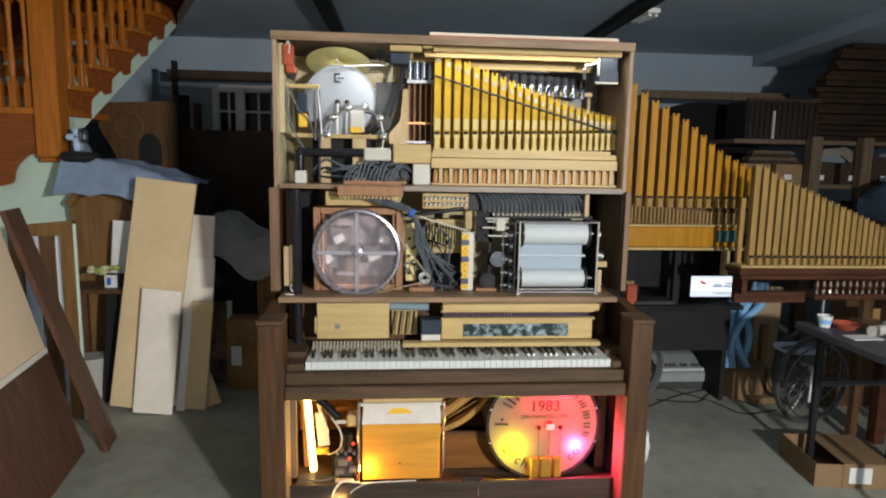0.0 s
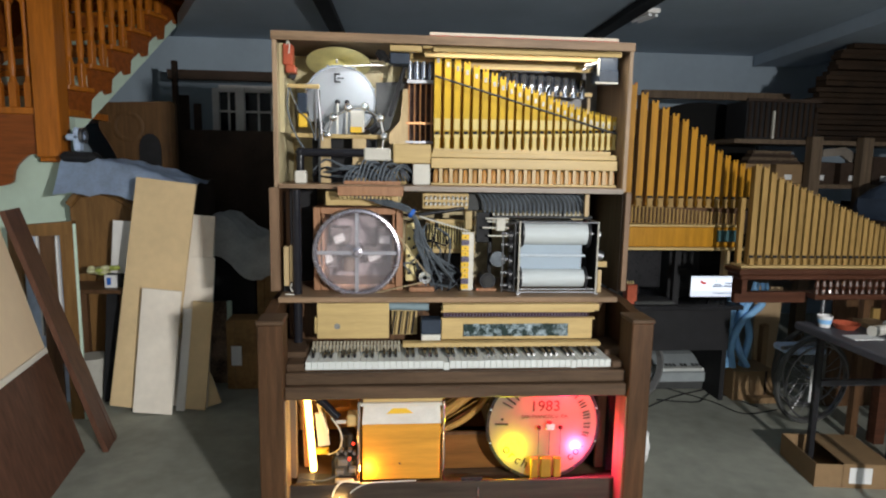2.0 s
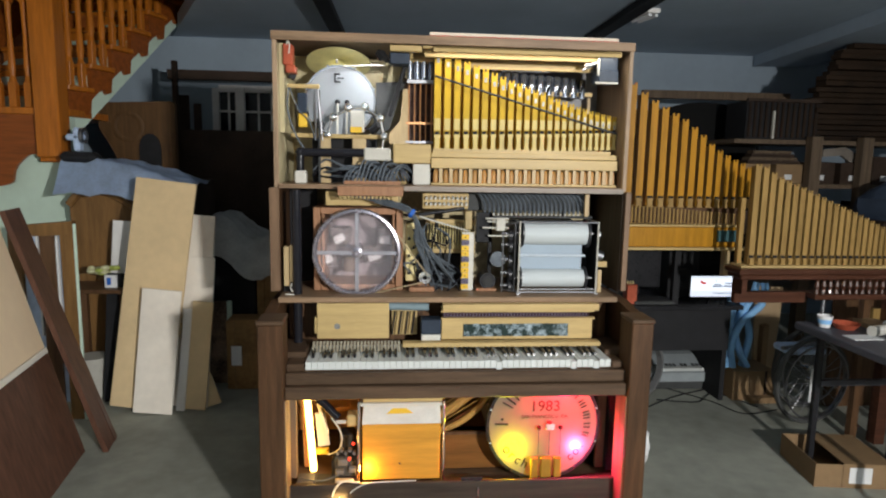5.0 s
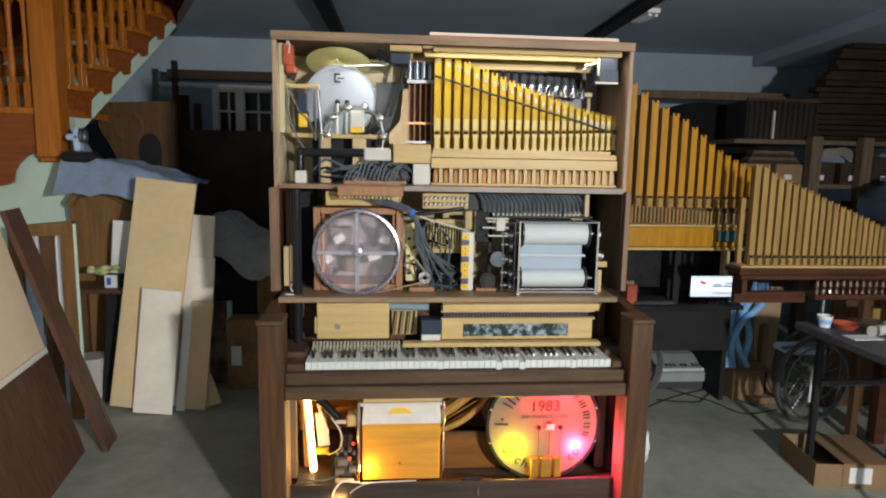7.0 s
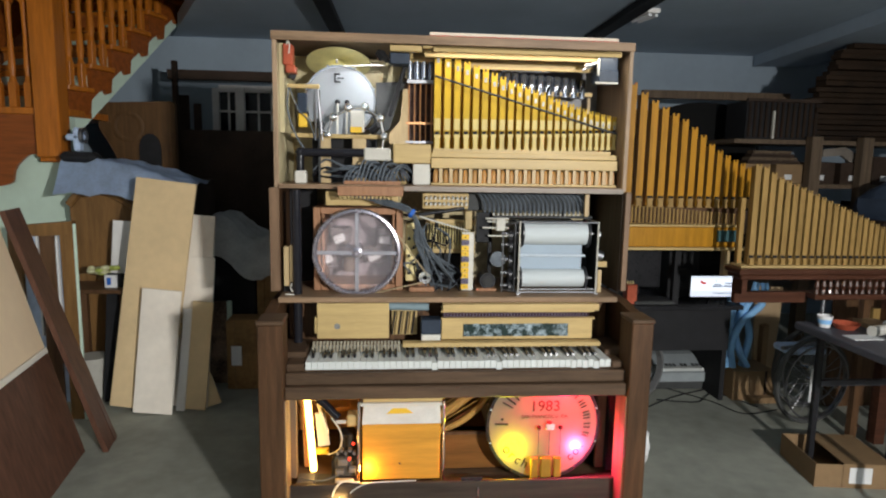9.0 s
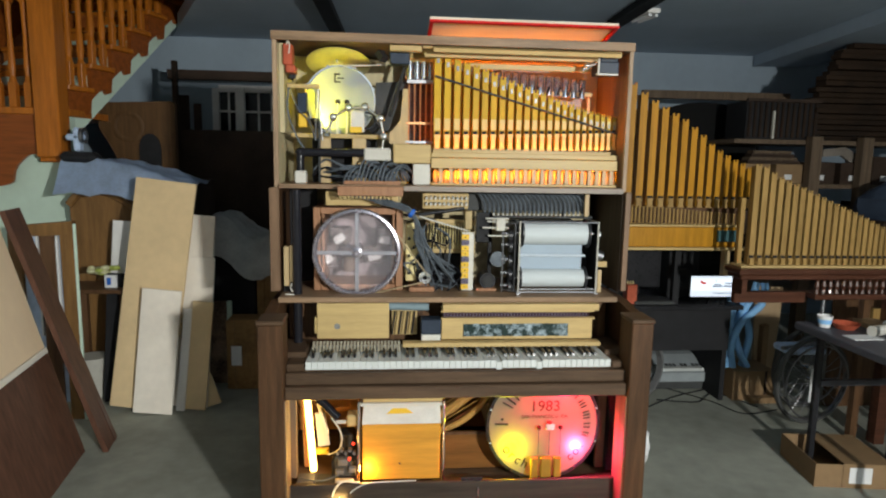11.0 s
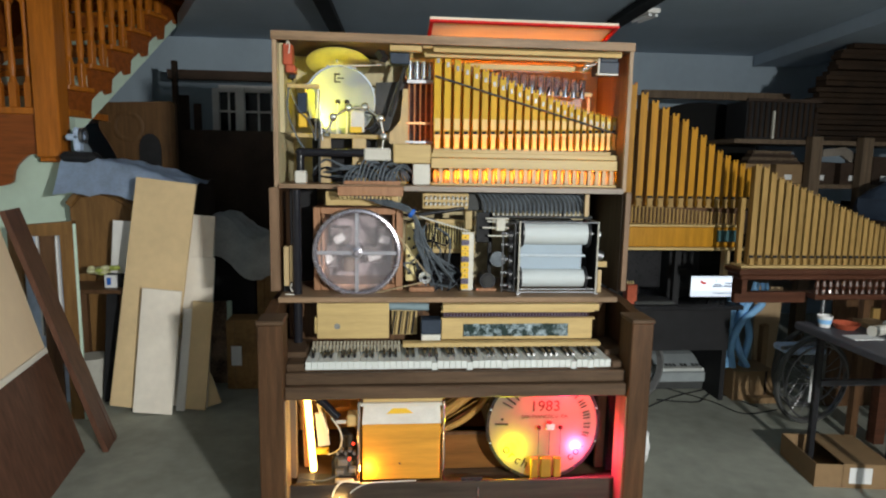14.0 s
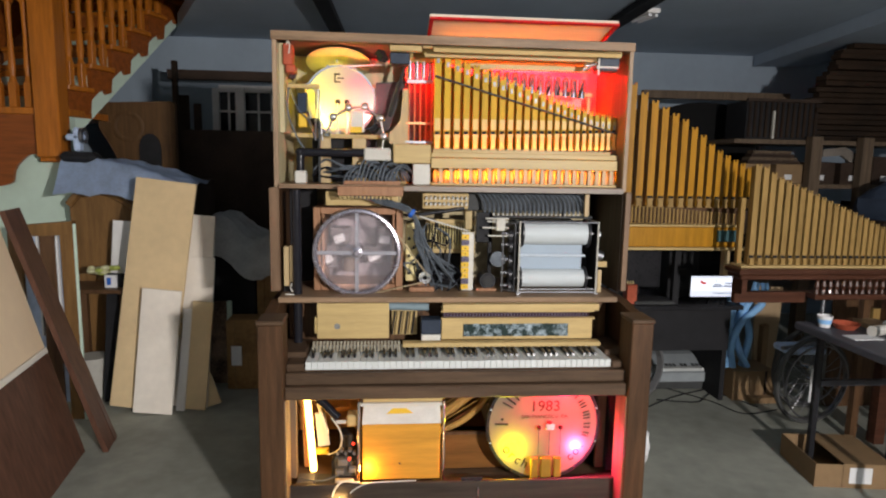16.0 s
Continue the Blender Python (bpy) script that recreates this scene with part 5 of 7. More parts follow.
# Added fill that spreads the near lamp's yellow over the whole drum head.
stage_lamp("yellow", "yellow_drum_lamp", "added small black fill lamp with yellow beam beside the snare", "SPOT", look((-0.418, 2.790, 1.880), (-0.20, 2.85, 1.800)), 5.0, (1.0, 0.86, 0.0),
           0.034, 0.034, (-0.042, 0, 0), size=0.010, cone=150, blend=0.7)
stage_lamp("yellow_near", "yellow_drum_lamp", "small black lamp with yellow beam close to the snare", "SPOT", look((-0.312, 2.790, 1.672), (-0.262, 2.85, 1.725)), 7.5, (1.0, 0.86, 0.10),
           0.026, 0.026, (-0.033, 0, 0), size=0.008, cone=160, blend=0.7)
stage_lamp("amber", "red_drum_lamp", "small black lamp with red beam below the snare", "SPOT", look((-0.062, 2.805, 1.655), (-0.19, 2.85, 1.80)), 20.0, (1.0, 0.15, 0.14),
           0.034, 0.034, (0.042, 0, 0), size=0.010, cone=150, blend=0.7)
stage_lamp("blue", "blue_strip_lamp", "long wooden strip lamp with blue light over the bells", "AREA", look((0.525, 2.885, 1.985), (0.525, 3.085, 1.885)), 480.0, (0.0, 0.020, 1.0),
           0.86, 0.030, (0, 0.040, 0), tin=maple, size=0.85, size_y=0.03)
stage_lamp("red", "red_strip_lamp", "long wooden strip lamp with red light over the bells", "AREA", look((0.525, 2.930, 1.985), (0.525, 3.085, 1.885)), 95.0, (1.0, 0.003, 0.006),
           0.86, 0.030, (0, 0.040, 0), tin=maple, size=0.85, size_y=0.03)
UPF = look((0, 0, 0), (0, -0.02, 1.0))
stage_lamp("orange", "orange_strip_lamp", "long wooden strip lamp with orange light before the pipe feet", "AREA", Matrix.Translation((0.59, 2.754, 1.5695)) @ UPF, 1.3, (1.0, 0.24, 0.0),
           0.79, 0.022, (0, -0.028, 0), tin=maple, h=0.005, size=0.78, size_y=0.016)
stage_lamp("orange_back", "orange_rear_lamp", "long wooden strip lamp with orange light behind the pipe feet", "AREA", Matrix.Translation((0.60, 2.945, 1.578)) @ UPF, 4.5, (1.0, 0.20, 0.0),
           0.79, 0.030, (0, 0.038, 0), tin=maple, h=0.005, size=0.78, size_y=0.024)
stage_lamp("orange_low", "orange_peg_lamp", "long black strip lamp with orange light behind the pegs", "AREA", look((0.59, 2.86, 1.458), (0.59, 2.70, 1.445)), 11.0, (1.0, 0.27, 0.0),
           0.78, 0.034, (0, 0.044, 0), size=0.77, size_y=0.028)
stage_lamp("orange_top", "orange_lid_lamp", "long wooden strip lamp with orange light below the lid", "AREA", Matrix.Translation((0.545, 2.838, 1.998)) @ UPF, 0.45, (1.0, 0.25, 0.0),
           0.79, 0.022, (0, 0.030, 0), tin=maple, h=0.008, size=0.78, size_y=0.016)
stage_lamp("white_drum", "white_drum_lamp", "small black lamp with white beam above the snare", "SPOT", look((-0.030, 2.700, 1.955), (-0.215, 2.85, 1.760)), 5.5, (0.96, 0.98, 1.0),
           0.034, 0.034, (0.042, 0, 0), size=0.010, cone=150, blend=0.7)
stage_lamp("white_strip", "white_strip_lamp", "long wooden strip lamp with white light above the pipes", "AREA", look((0.585, 2.684, 1.984), (0.585, 2.80, 1.70)), 1.4, (1.0, 0.95, 0.82),
           0.80, 0.022, (0, 0.030, 0), tin=maple, h=0.006, size=0.79, size_y=0.018)
stage_lamp("keys", "keyboard_lamp", "long wooden strip lamp with warm light under the shelf", "AREA", Matrix.Translation((0.56, 2.532, 0.9225)), 4.0, (1.0, 0.62, 0.24),
           0.66, 0.030, (0, 0.040, 0), tin=maple, size=0.64, size_y=0.024)

# ---- ceiling lamps, unlit ----
for x, y, tilt in ((1.80, 4.46, 10), (4.62, 5.2, 15)):
    fl = thing("ceiling_light", (x, y, 2.60), "unlit white fluorescent fitting under the ceiling", "ceiling light", "ceiling lights")
    mm = pose(x, y, 2.545, 0, 0, tilt)
    s = Shape().box(-0.05, 0.05, -0.12, 0.12, 0.02, 0.052, 0.004)
    s.bm.transform(mm)
    part("housing", s, white_board, fl)
    for dx in (-0.025, 0.025):
        s = Shape().rod((dx, -0.11, 0.005), (dx, 0.11, 0.005), 0.012, 10)
        s.bm.transform(mm)
        part("tube", s, tube_white, fl, smooth=True)

# ---- staircase ----
stair = thing("staircase", (-2.2, 4.4, 0), "varnished orange timber staircase with turned balusters", "staircase")
SU = Matrix(((0.296, -0.955, 0, -2.158), (0.955, 0.296, 0, 4.5), (0, 0, 1, 1.986), (0, 0, 0, 1)))
RUN, RISE = 0.211, 0.168


def stair_part(name, s, material, label="", smooth=False):
    s.bm.transform(SU)
    return part(name, s, material, stair, label, smooth)


saw = []
for k in range(-1, 8):
    saw += [(k * RUN, (k - 1) * RISE - 0.036), (k * RUN, k * RISE - 0.036)]
low = []
for k in range(7, -2, -1):
    u = k * RUN + 0.21
    z = k * RISE - 0.13
    low += [(u, z + 0.05), (u - 0.015, z - 0.05), (u - 0.06, z - 0.065), (u - 0.085, z - 0.03), (u - 0.14, z - 0.06), (u - 0.19, z - 0.10)]
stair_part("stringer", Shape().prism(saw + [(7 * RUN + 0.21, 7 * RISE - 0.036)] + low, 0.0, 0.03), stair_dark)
for k in range(0, 7):
    stair_part("tread", Shape().box(k * RUN - 0.025, k * RUN + RUN, -0.03, 0.95, k * RISE - 0.035, k * RISE, 0.006), stair_wood)
    stair_part("riser", Shape().box(k * RUN, k * RUN + 0.018, 0.03, 0.95, (k - 1) * RISE, k * RISE - 0.036), stair_wood)
    for du in (0.045, 0.15):
        z = k * RISE
        b = Shape().box(k * RUN + du - 0.02, k * RUN + du + 0.02, 0.0, 0.04, z, z + 0.16, 0.003)
        b.lathe([(0.0, 0.16), (0.026, 0.16), (0.018, 0.19), (0.026, 0.24), (0.018, 0.40), (0.022, 0.62), (0.017, 0.66), (0.026, 0.68), (0.0, 0.68)], Matrix.Translation((k * RUN + du, 0.02, z)), 10, False)
        b.box(k * RUN + du - 0.02, k * RUN + du + 0.02, 0.0, 0.04, z + 0.68, z + 0.86, 0.003)
        stair_part("baluster", b, stair_wood)
stair_part("handrail", Shape().prism([(-1 * RUN, -RISE + 0.90), (-1 * RUN, -RISE + 0.97), (6 * RUN, 6 * RISE + 0.97), (6 * RUN, 6 * RISE + 0.90)], -0.01, 0.05), stair_wood)
stair_part("carriage", Shape().prism([(-0.06, -0.459), (-0.06, -0.12), (7 * RUN, 7 * RISE - 0.12), (7 * RUN, 7 * RISE - 0.36)], 0.034, 0.9), green_wall, "pale green plastered carriage")
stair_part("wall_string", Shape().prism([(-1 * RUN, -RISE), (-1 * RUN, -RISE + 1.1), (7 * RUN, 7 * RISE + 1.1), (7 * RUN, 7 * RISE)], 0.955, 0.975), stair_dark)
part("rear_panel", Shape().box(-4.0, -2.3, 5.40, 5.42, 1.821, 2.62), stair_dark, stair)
part("newel_post", Shape().box(-2.275, -2.120, 4.28, 4.42, 1.50, 2.75, 0.008).box(-2.262, -2.133, 4.292, 4.408, 1.47, 1.50, 0.006), stair_wood, stair, "stout square newel post")
part("landing", Shape().box(-4.0, -2.276, 4.33, 5.45, 1.775, 1.82, 0.005).box(-2.275, -2.12, 4.43, 5.3, 1.775, 1.82), stair_wood, stair)
fa = [(-4.0, 1.774), (-2.276, 1.774), (-2.276, 1.54), (-2.30, 1.515), (-2.33, 1.522), (-2.37, 1.505), (-2.40, 1.48), (-2.43, 1.45), (-2.455, 1.41), (-2.47, 1.335), (-2.50, 1.318), (-2.56, 1.305), (-2.66, 1.31), (-4.0, 1.31)]
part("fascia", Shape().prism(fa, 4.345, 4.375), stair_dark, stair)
for i in range(11):
    x = -2.345 - i * 0.095
    b = Shape().box(x - 0.024, x + 0.024, 4.36, 4.408, 1.82, 1.98, 0.004)
    b.lathe([(0.0, 0.0), (0.024, 0.0), (0.016, 0.04), (0.023, 0.10), (0.014, 0.30), (0.019, 0.50), (0.0, 0.50)], Matrix.Translation((x, 4.384, 1.98)), 10, False)
    b.box(x - 0.024, x + 0.024, 4.36, 4.408, 2.48, 2.56, 0.004)
    part("baluster", b, stair_wood, stair)
part("handrail", Shape().box(-4.0, -2.276, 4.35, 4.42, 2.56, 2.62, 0.01), stair_wood, stair)
solo("wall_under_stair", Shape().box(-4.05, -2.135, 4.42, 4.52, 0.0, 1.773), green_wall, "pale green wall below the stair", "wall", kind="structure")

# ---- leaning boards ----


def board(corner_a, corner_b, top, thick, lean, material, label, skew=0.0):
    """A flat board on the floor from corner_a to corner_b (x, y), leaning back."""
    ax, ay = corner_a
    bx, by = corner_b
    wd = math.hypot(bx - ax, by - ay)
    s = Shape().box(0, wd, 0, thick, 0, top, 0.002)
    ang = math.degrees(math.atan2(by - ay, bx - ax))
    s.bm.transform(Matrix.Translation((ax, ay, 0.0)) @ pose(0, 0, 0, 0, 0, ang) @ pose(0, 0, 0, -lean, skew, 0))
    low_z = min(v.co.z for v in s.bm.verts)
    s.bm.transform(Matrix.Translation((0, 0, -low_z)))
    return solo("board", s, material, label, "board", (ax, ay, 0), "leaning boards")


board((-1.655, 3.70), (-1.300, 3.675), 1.375, 0.018, 7, mdf, "tall tan fibreboard sheet leaning upright", 6.2)
board((-1.500, 3.64), (-1.275, 3.635), 0.74, 0.016, 5, mdf_pale, "short pale fibreboard sheet leaning in front", 5)
board((-1.80, 3.98), (-1.42, 3.94), 1.10, 0.014, 5, white_board, "white faced board behind tan sheets", 3)
board((-1.42, 3.80), (-1.12, 3.77), 1.17, 0.018, 5, mdf_pale, "pale fibreboard sheet leaning upright", 3)
board((-1.36, 3.76), (-1.10, 3.735), 0.92, 0.016, 5, mdf_pale, "pale fibreboard sheet leaning upright", 3)
board((-1.27, 3.69), (-1.22, 3.69), 0.62, 0.016, 5, white_board, "narrow white offcut strip leaning", 5)
board((-1.22, 3.70), (-1.10, 3.70), 0.66, 0.016, 4, mdf, "narrow tan offcut board leaning", 5)
board((-1.10, 3.745), (-1.01, 3.745), 0.54, 0.016, 4, mdf, "narrow tan offcut board leaning", -20)
board((-1.76, 3.86), (-1.66, 3.86), 0.80, 0.014, 6, black_matt, "dark narrow board leaning upright", 2)

# ---- the large case panels at the side ----
CP = Matrix.Translation((-1.555, 3.19, 0)) @ pose(0, 0, 0, 0, 0, 8)
cpn = thing("cabinet_door", (-1.55, 2.9, 0), "large dark wood cabinet door with pale inset, leaning", "door")


def lean_part(name, s, material, parent, m, label=""):
    s.bm.transform(m)
    return part(name, s, material, parent, label)



LM = CP @ pose(0, 0, 0, 0, -14.5, 0)
lean_part("lower_panel", Shape().box(-0.028, -0.004, -1.5, 0.0, 0.0, 0.555, 0.002), panel_wood, cpn, LM)
lean_part("pale_inset", Shape().box(-0.024, -0.010, -1.5, 0.0, 0.585, 1.36, 0.002), inset_pale, cpn, LM, "pale peach inset panel")
lean_part("inset_ledge", Shape().box(-0.026, -0.002, -1.5, 0.0, 0.556, 0.584, 0.002), mdf_pale, cpn, LM)
cp2 = thing("leaning_plank", (-1.5, 3.4, 0), "dark wood case side leaning behind a panel", "panel")
L2 = Matrix.Translation((-1.47, 3.36, 0)) @ pose(0, 0, 0, 0, 0, 10) @ pose(0, 0, 0, 0, -17, 0)
lean_part("side", Shape().box(-0.026, 0.0, -0.19, 0.0, 0.0, 1.31, 0.003), panel_wood, cp2, L2)
lean_part("trim", Shape().box(-0.001, 0.003, -0.06, -0.03, 0.0, 0.25, 0.001), mahogany, cp2, L2)
gs = Shape().prism([(-1.750, 0.0), (-1.735, 0.0), (-1.736, 1.14), (-1.750, 1.14)], 3.60, 3.608)
solo("glass_sheet", gs, green_wall, "narrow pale green strip leaning beside a frame", "strip")
fr = thing("mirror_frame", (-1.85, 3.7, 0), "orange-brown wooden frame with pale glazing, leaning", "frame")
for q in ((-1.825, -1.752, 0.0, 1.15), (-2.10, -2.03, 0.0, 1.10)):
    part("stile", Shape().box(q[0], q[1], 3.60, 3.64, q[2], q[3], 0.004), frame_brown, fr)
part("rail", Shape().prism([(-2.03, 1.065), (-2.03, 1.130), (-1.752, 1.155), (-1.752, 1.085), (-1.825, 1.075)], 3.596, 3.6425), frame_brown, fr)
part("pane", Shape().box(-2.03, -1.825, 3.62, 3.626, 0.1, 1.07), sheet_cloth, fr)
part("mullion", Shape().box(-1.935, -1.855, 3.605, 3.619, 0.1, 1.07), oak_dark, fr)
part("glass_edge", Shape().box(-1.848, -1.836, 3.60, 3.618, 0.4, 1.07), label_white, fr)
part("glass_edge", Shape().box(-1.952, -1.942, 3.60, 3.618, 0.5, 1.07), label_white, fr)

# ---- stored furniture at the back ----
hb = thing("carved_headboard", (-1.9, 5.0, 0), "tall dark carved headboard with arched openings", "headboard")
pts = [(-1.95, 0.0), (-1.98, 1.30), (-2.05, 1.46), (-2.12, 1.60), (-2.19, 1.72), (-2.20, 1.86), (-2.17, 1.905), (-2.10, 1.918), (-1.66, 1.935), (-1.63, 1.92), (-1.63, 0.0)]
part("panel", Shape().prism(pts, 5.0, 5.05), headboard_brown, hb)
part("rosette", Shape().lathe([(0.08, 0.0), (0.10, 0.006), (0.12, 0.0)], pose(-1.98, 4.998, 1.74, 90), 28), headboard_brown, hb, smooth=True)
part("arch", Shape().prism([(-1.90, 1.2)] + [(-1.82 + 0.08 * math.cos(a / 10 * math.pi), 1.57 + 0.12 * math.sin(a / 10 * math.pi)) for a in range(10, -1, -1)] + [(-1.74, 1.2)], 4.985, 4.999), black_matt, hb)
cb2 = thing("curved_headboard", (-1.7, 4.2, 0), "reddish brown curved wooden headboard", "headboard")
pts = [(-2.06, 0.0), (-2.06, 1.20)] + [(-2.02 + i * 0.07, 1.31 - 0.33 * (i / 10) ** 1.5) for i in range(11)] + [(-1.32, 0.0)]
part("panel", Shape().prism(pts, 4.22, 4.26), frame_brown, cb2)
part("moulding", Shape().tube([(-2.06, 4.21, 1.20), (-1.95, 4.21, 1.30), (-1.75, 4.21, 1.25), (-1.5, 4.21, 1.08), (-1.33, 4.21, 0.98)], 0.025, 8), frame_brown, cb2, smooth=True)


def drape(name, x0, x1, y0, y1, z_of, label, n=22, seed=3, cloth=None):
    """A thick crumpled sheet over stored goods."""
    s = Shape()
    bm = s.bm
    grid = [[None] * (n + 1) for _ in range(n + 1)]
    for i in range(n + 1):
        for j in range(n + 1):
            u, v = i / n, j / n
            x, y = x0 + (x1 - x0) * u, y0 + (y1 - y0) * v
            z = z_of(u, v) + 0.03 * noise.noise(Vector((x * 9, y * 9, seed))) + 0.015 * noise.noise(Vector((x * 25, y * 25, seed)))
            grid[i][j] = bm.verts.new((x, y, z))
    for i in range(n):
        for j in range(n):
            bm.faces.new((grid[i][j], grid[i + 1][j], grid[i + 1][j + 1], grid[i][j + 1]))
    bmesh.ops.solidify(bm, geom=list(bm.faces), thickness=0.008)
    return solo(name, s, cloth or sheet_cloth, label, "dust sheet", smooth=True)


drape("dust_sheet", -2.05, -1.25, 4.0, 4.5, lambda u, v: 1.48 - 0.25 * max(0, u - 0.45) - 0.8 * max(0.0, 0.25 - v), "blue-grey dust sheet over stored furniture", seed=3)
drape("dust_sheet", -1.25, -0.62, 4.2, 4.8, lambda u, v: 1.10 - 0.16 * u - 1.0 * max(0.0, 0.25 - v) + 0.05 * math.sin(u * 9), "grey dust sheet over stored crates", seed=8, cloth=grey_sheet)
for q, mt, nm in (((-2.02, -1.30, 4.30, 4.8, 0, 1.36), crate_brown, "crate"), ((-1.22, -0.92, 4.34, 4.7, 0.0, 0.86), black_matt, "crate"), ((-0.90, -0.56, 4.3, 4.8, 0.0, 0.86), old_crate, "crate"),
                  ((-1.05, -0.80, 4.05, 4.22, 0.0, 0.47), old_crate, "crate"), ((-1.85, -0.5, 5.3, 5.6, 0, 1.74), crate_brown, "crate")):
    c = thing(nm, ((q[0] + q[1]) / 2, q[2], 0), "dark brown wooden storage crate with battens", "crate", "stored crates")
    part("box", Shape().box(*q[:4], q[4], q[5], 0.006), mt, c)
    for x in (q[0], q[1] - 0.05):
        part("batten", Shape().box(x, x + 0.05, q[2] - 0.014, q[2] - 0.001, q[4] + 0.01, q[5], 0.002), mt, c)
    if q[5] == 0.47:
        part("paper_label", Shape().box(-1.02, -0.955, 4.030, 4.035, 0.17, 0.30), label_white, c, "white paper label")
solo("green_post", Shape().box(-1.075, -1.045, 4.16, 4.19, 0, 0.57, 0.003), green_wall, "short pale green post leaning upright", "post")
solo("mottled_board", Shape().box(-1.22, -1.078, 4.17, 4.185, 0, 0.57, 0.003), mottled, "brown mottled board with a flaking surface", "board")
solo("white_post", Shape().box(-1.515, -1.485, 5.62, 5.66, 1.15, 1.62, 0.003).box(-1.52, -1.48, 5.6, 5.68, 0.0, 1.15), shelf_wood, "thin pale upright batten", "post")
drum_c = thing("paint_drum", (-1.86, 4.0, 0), "grey cylindrical tub on the floor", "tub")
part("body", Shape().lathe([(0.0, 0.0), (0.085, 0.0), (0.092, 0.20), (0.096, 0.26), (0.0, 0.26)], pose(-1.86, 3.98, 0), 24, False), collar_grey, drum_c, smooth=True)
tb = thing("side_table", (-1.76, 4.0, 0), "small dark side table with clutter", "table")
part("top", Shape().box(-2.0, -1.60, 3.86, 4.16, 0.685, 0.71, 0.004), oak_dark, tb)
for x in (-1.98, -1.65):
    for y in (3.9, 4.12):
        part("leg", Shape().box(x, x + 0.035, y, y + 0.035, 0, 0.678), oak_dark, tb)
bloom = mat("pale_bloom", (0.66, 0.64, 0.38), 0.6, vary=0.15, scale=15)
flo = thing("yellow_flowers", (-1.78, 3.95, 0.71), "yellow-green artificial flowers in a white box", "flowers")
part("pot", Shape().box(-1.74, -1.67, 3.92, 3.98, 0.711, 0.79, 0.003), label_white, flo)
part("blue_mark", Shape().box(-1.725, -1.70, 3.917, 3.919, 0.73, 0.775), blue_tie, flo)
for i in range(14):
    c = (-1.85 + rnd.uniform(0, 0.16), 3.93 + rnd.uniform(0, 0.06), 0.735 + rnd.uniform(0, 0.10))
    part("blossom", Shape().ball(c, rnd.uniform(0.016, 0.024), (1.3, 1, 0.7), seg=8), lime if i % 3 == 0 else bloom, flo)
vise = thing("sewing_machine", (-2.06, 4.2, 1.5), "grey old machine head on the stored sheets", "machine")
part("base", Shape().box(-2.06, -1.84, 4.1, 4.25, 1.47, 1.54, 0.03), black_matt, vise)
part("column", Shape().box(-1.985, -1.945, 4.15, 4.22, 1.54, 1.69, 0.012), sheet_cloth, vise)
part("arm", Shape().box(-2.03, -1.93, 4.15, 4.22, 1.61, 1.65, 0.012), sheet_cloth, vise)
part("wheel", Shape().lathe([(0.03, -0.01), (0.05, -0.01), (0.05, 0.01), (0.03, 0.01)], pose(-1.93, 4.18, 1.64, 0, 90), 20), steel, vise, smooth=True)

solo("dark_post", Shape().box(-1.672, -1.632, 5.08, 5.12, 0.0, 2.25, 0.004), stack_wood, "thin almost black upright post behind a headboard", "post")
for x0, x1, z1 in ((-1.83, -1.74, 2.05), (-1.70, -1.64, 1.98)):
    solo("stored_plank", Shape().box(x0, x1, 5.70, 5.73, 0.0, z1, 0.003), crate_brown, "dark plank stored upright against the back wall", "plank")

# ---- pipe ranks beside the instrument ----
B1 = [(1.25, 2.04), (1.35, 1.945), (1.43, 1.885), (1.51, 1.84), (1.60, 1.79), (1.65, 1.765), (1.76, 1.68), (1.84, 1.61), (1.95, 1.55), (2.06, 1.50)]
rk1 = thing("pipe_rank", (1.7, 3.45, 0), "rank of golden varnished wooden organ pipes on a stand", "organ pipes")
x = 1.338
for i in range(15):
    wd = 0.041 - i * 0.0011
    organ_pipe(rk1, x, wd, 3.40, 1.285, level(B1, x), pipe_wood_b, pipe_wood_c, 0.055, 0.05)
    x += 0.066 - i * 0.0019
for i in range(30):
    x = 1.34 + i * 0.0222
    part("foot", Shape().rod((x, 3.385, 1.19), (x, 3.385, 1.300 - 0.05 * (i / 30)), 0.006, 8), pipe_wood_c, rk1)
part("foot_rail", Shape().box(1.335, 2.01, 3.36, 3.47, 1.178, 1.19, 0.003), maple, rk1)
part("chest", Shape().box(1.34, 2.005, 3.37, 3.60, 1.062, 1.176, 0.004), pipe_wood_b, rk1)
part("ledge", Shape().box(1.30, 2.05, 3.35, 3.77, 1.046, 1.061, 0.003), maple, rk1)
part("rear_board", Shape().box(1.30, 2.04, 3.465, 3.475, 1.19, 1.33), oak_dark, rk1)
part("teal_unit", Shape().box(1.86, 2.0, 3.355, 3.369, 1.095, 1.16, 0.003), teal_box, rk1)
part("post", Shape().box(1.32, 1.365, 3.56, 3.61, 0, 1.045), black_matt, rk1)
part("post", Shape().box(1.79, 1.83, 3.71, 3.75, 0.651, 1.045), black_matt, rk1)
part("side_board", Shape().box(1.99, 2.03, 3.50, 3.54, 0.87, 1.045, 0.003), maple_v, rk1)
B2 = [(1.84, 1.535), (1.93, 1.512), (2.01, 1.46), (2.16, 1.40), (2.32, 1.33), (2.49, 1.26), (2.62, 1.20), (3.2, 1.06)]
rk2 = thing("pipe_rank", (2.3, 3.1, 0), "rank of plain pale wooden organ pipes on a carved case", "organ pipes")
x = 1.885
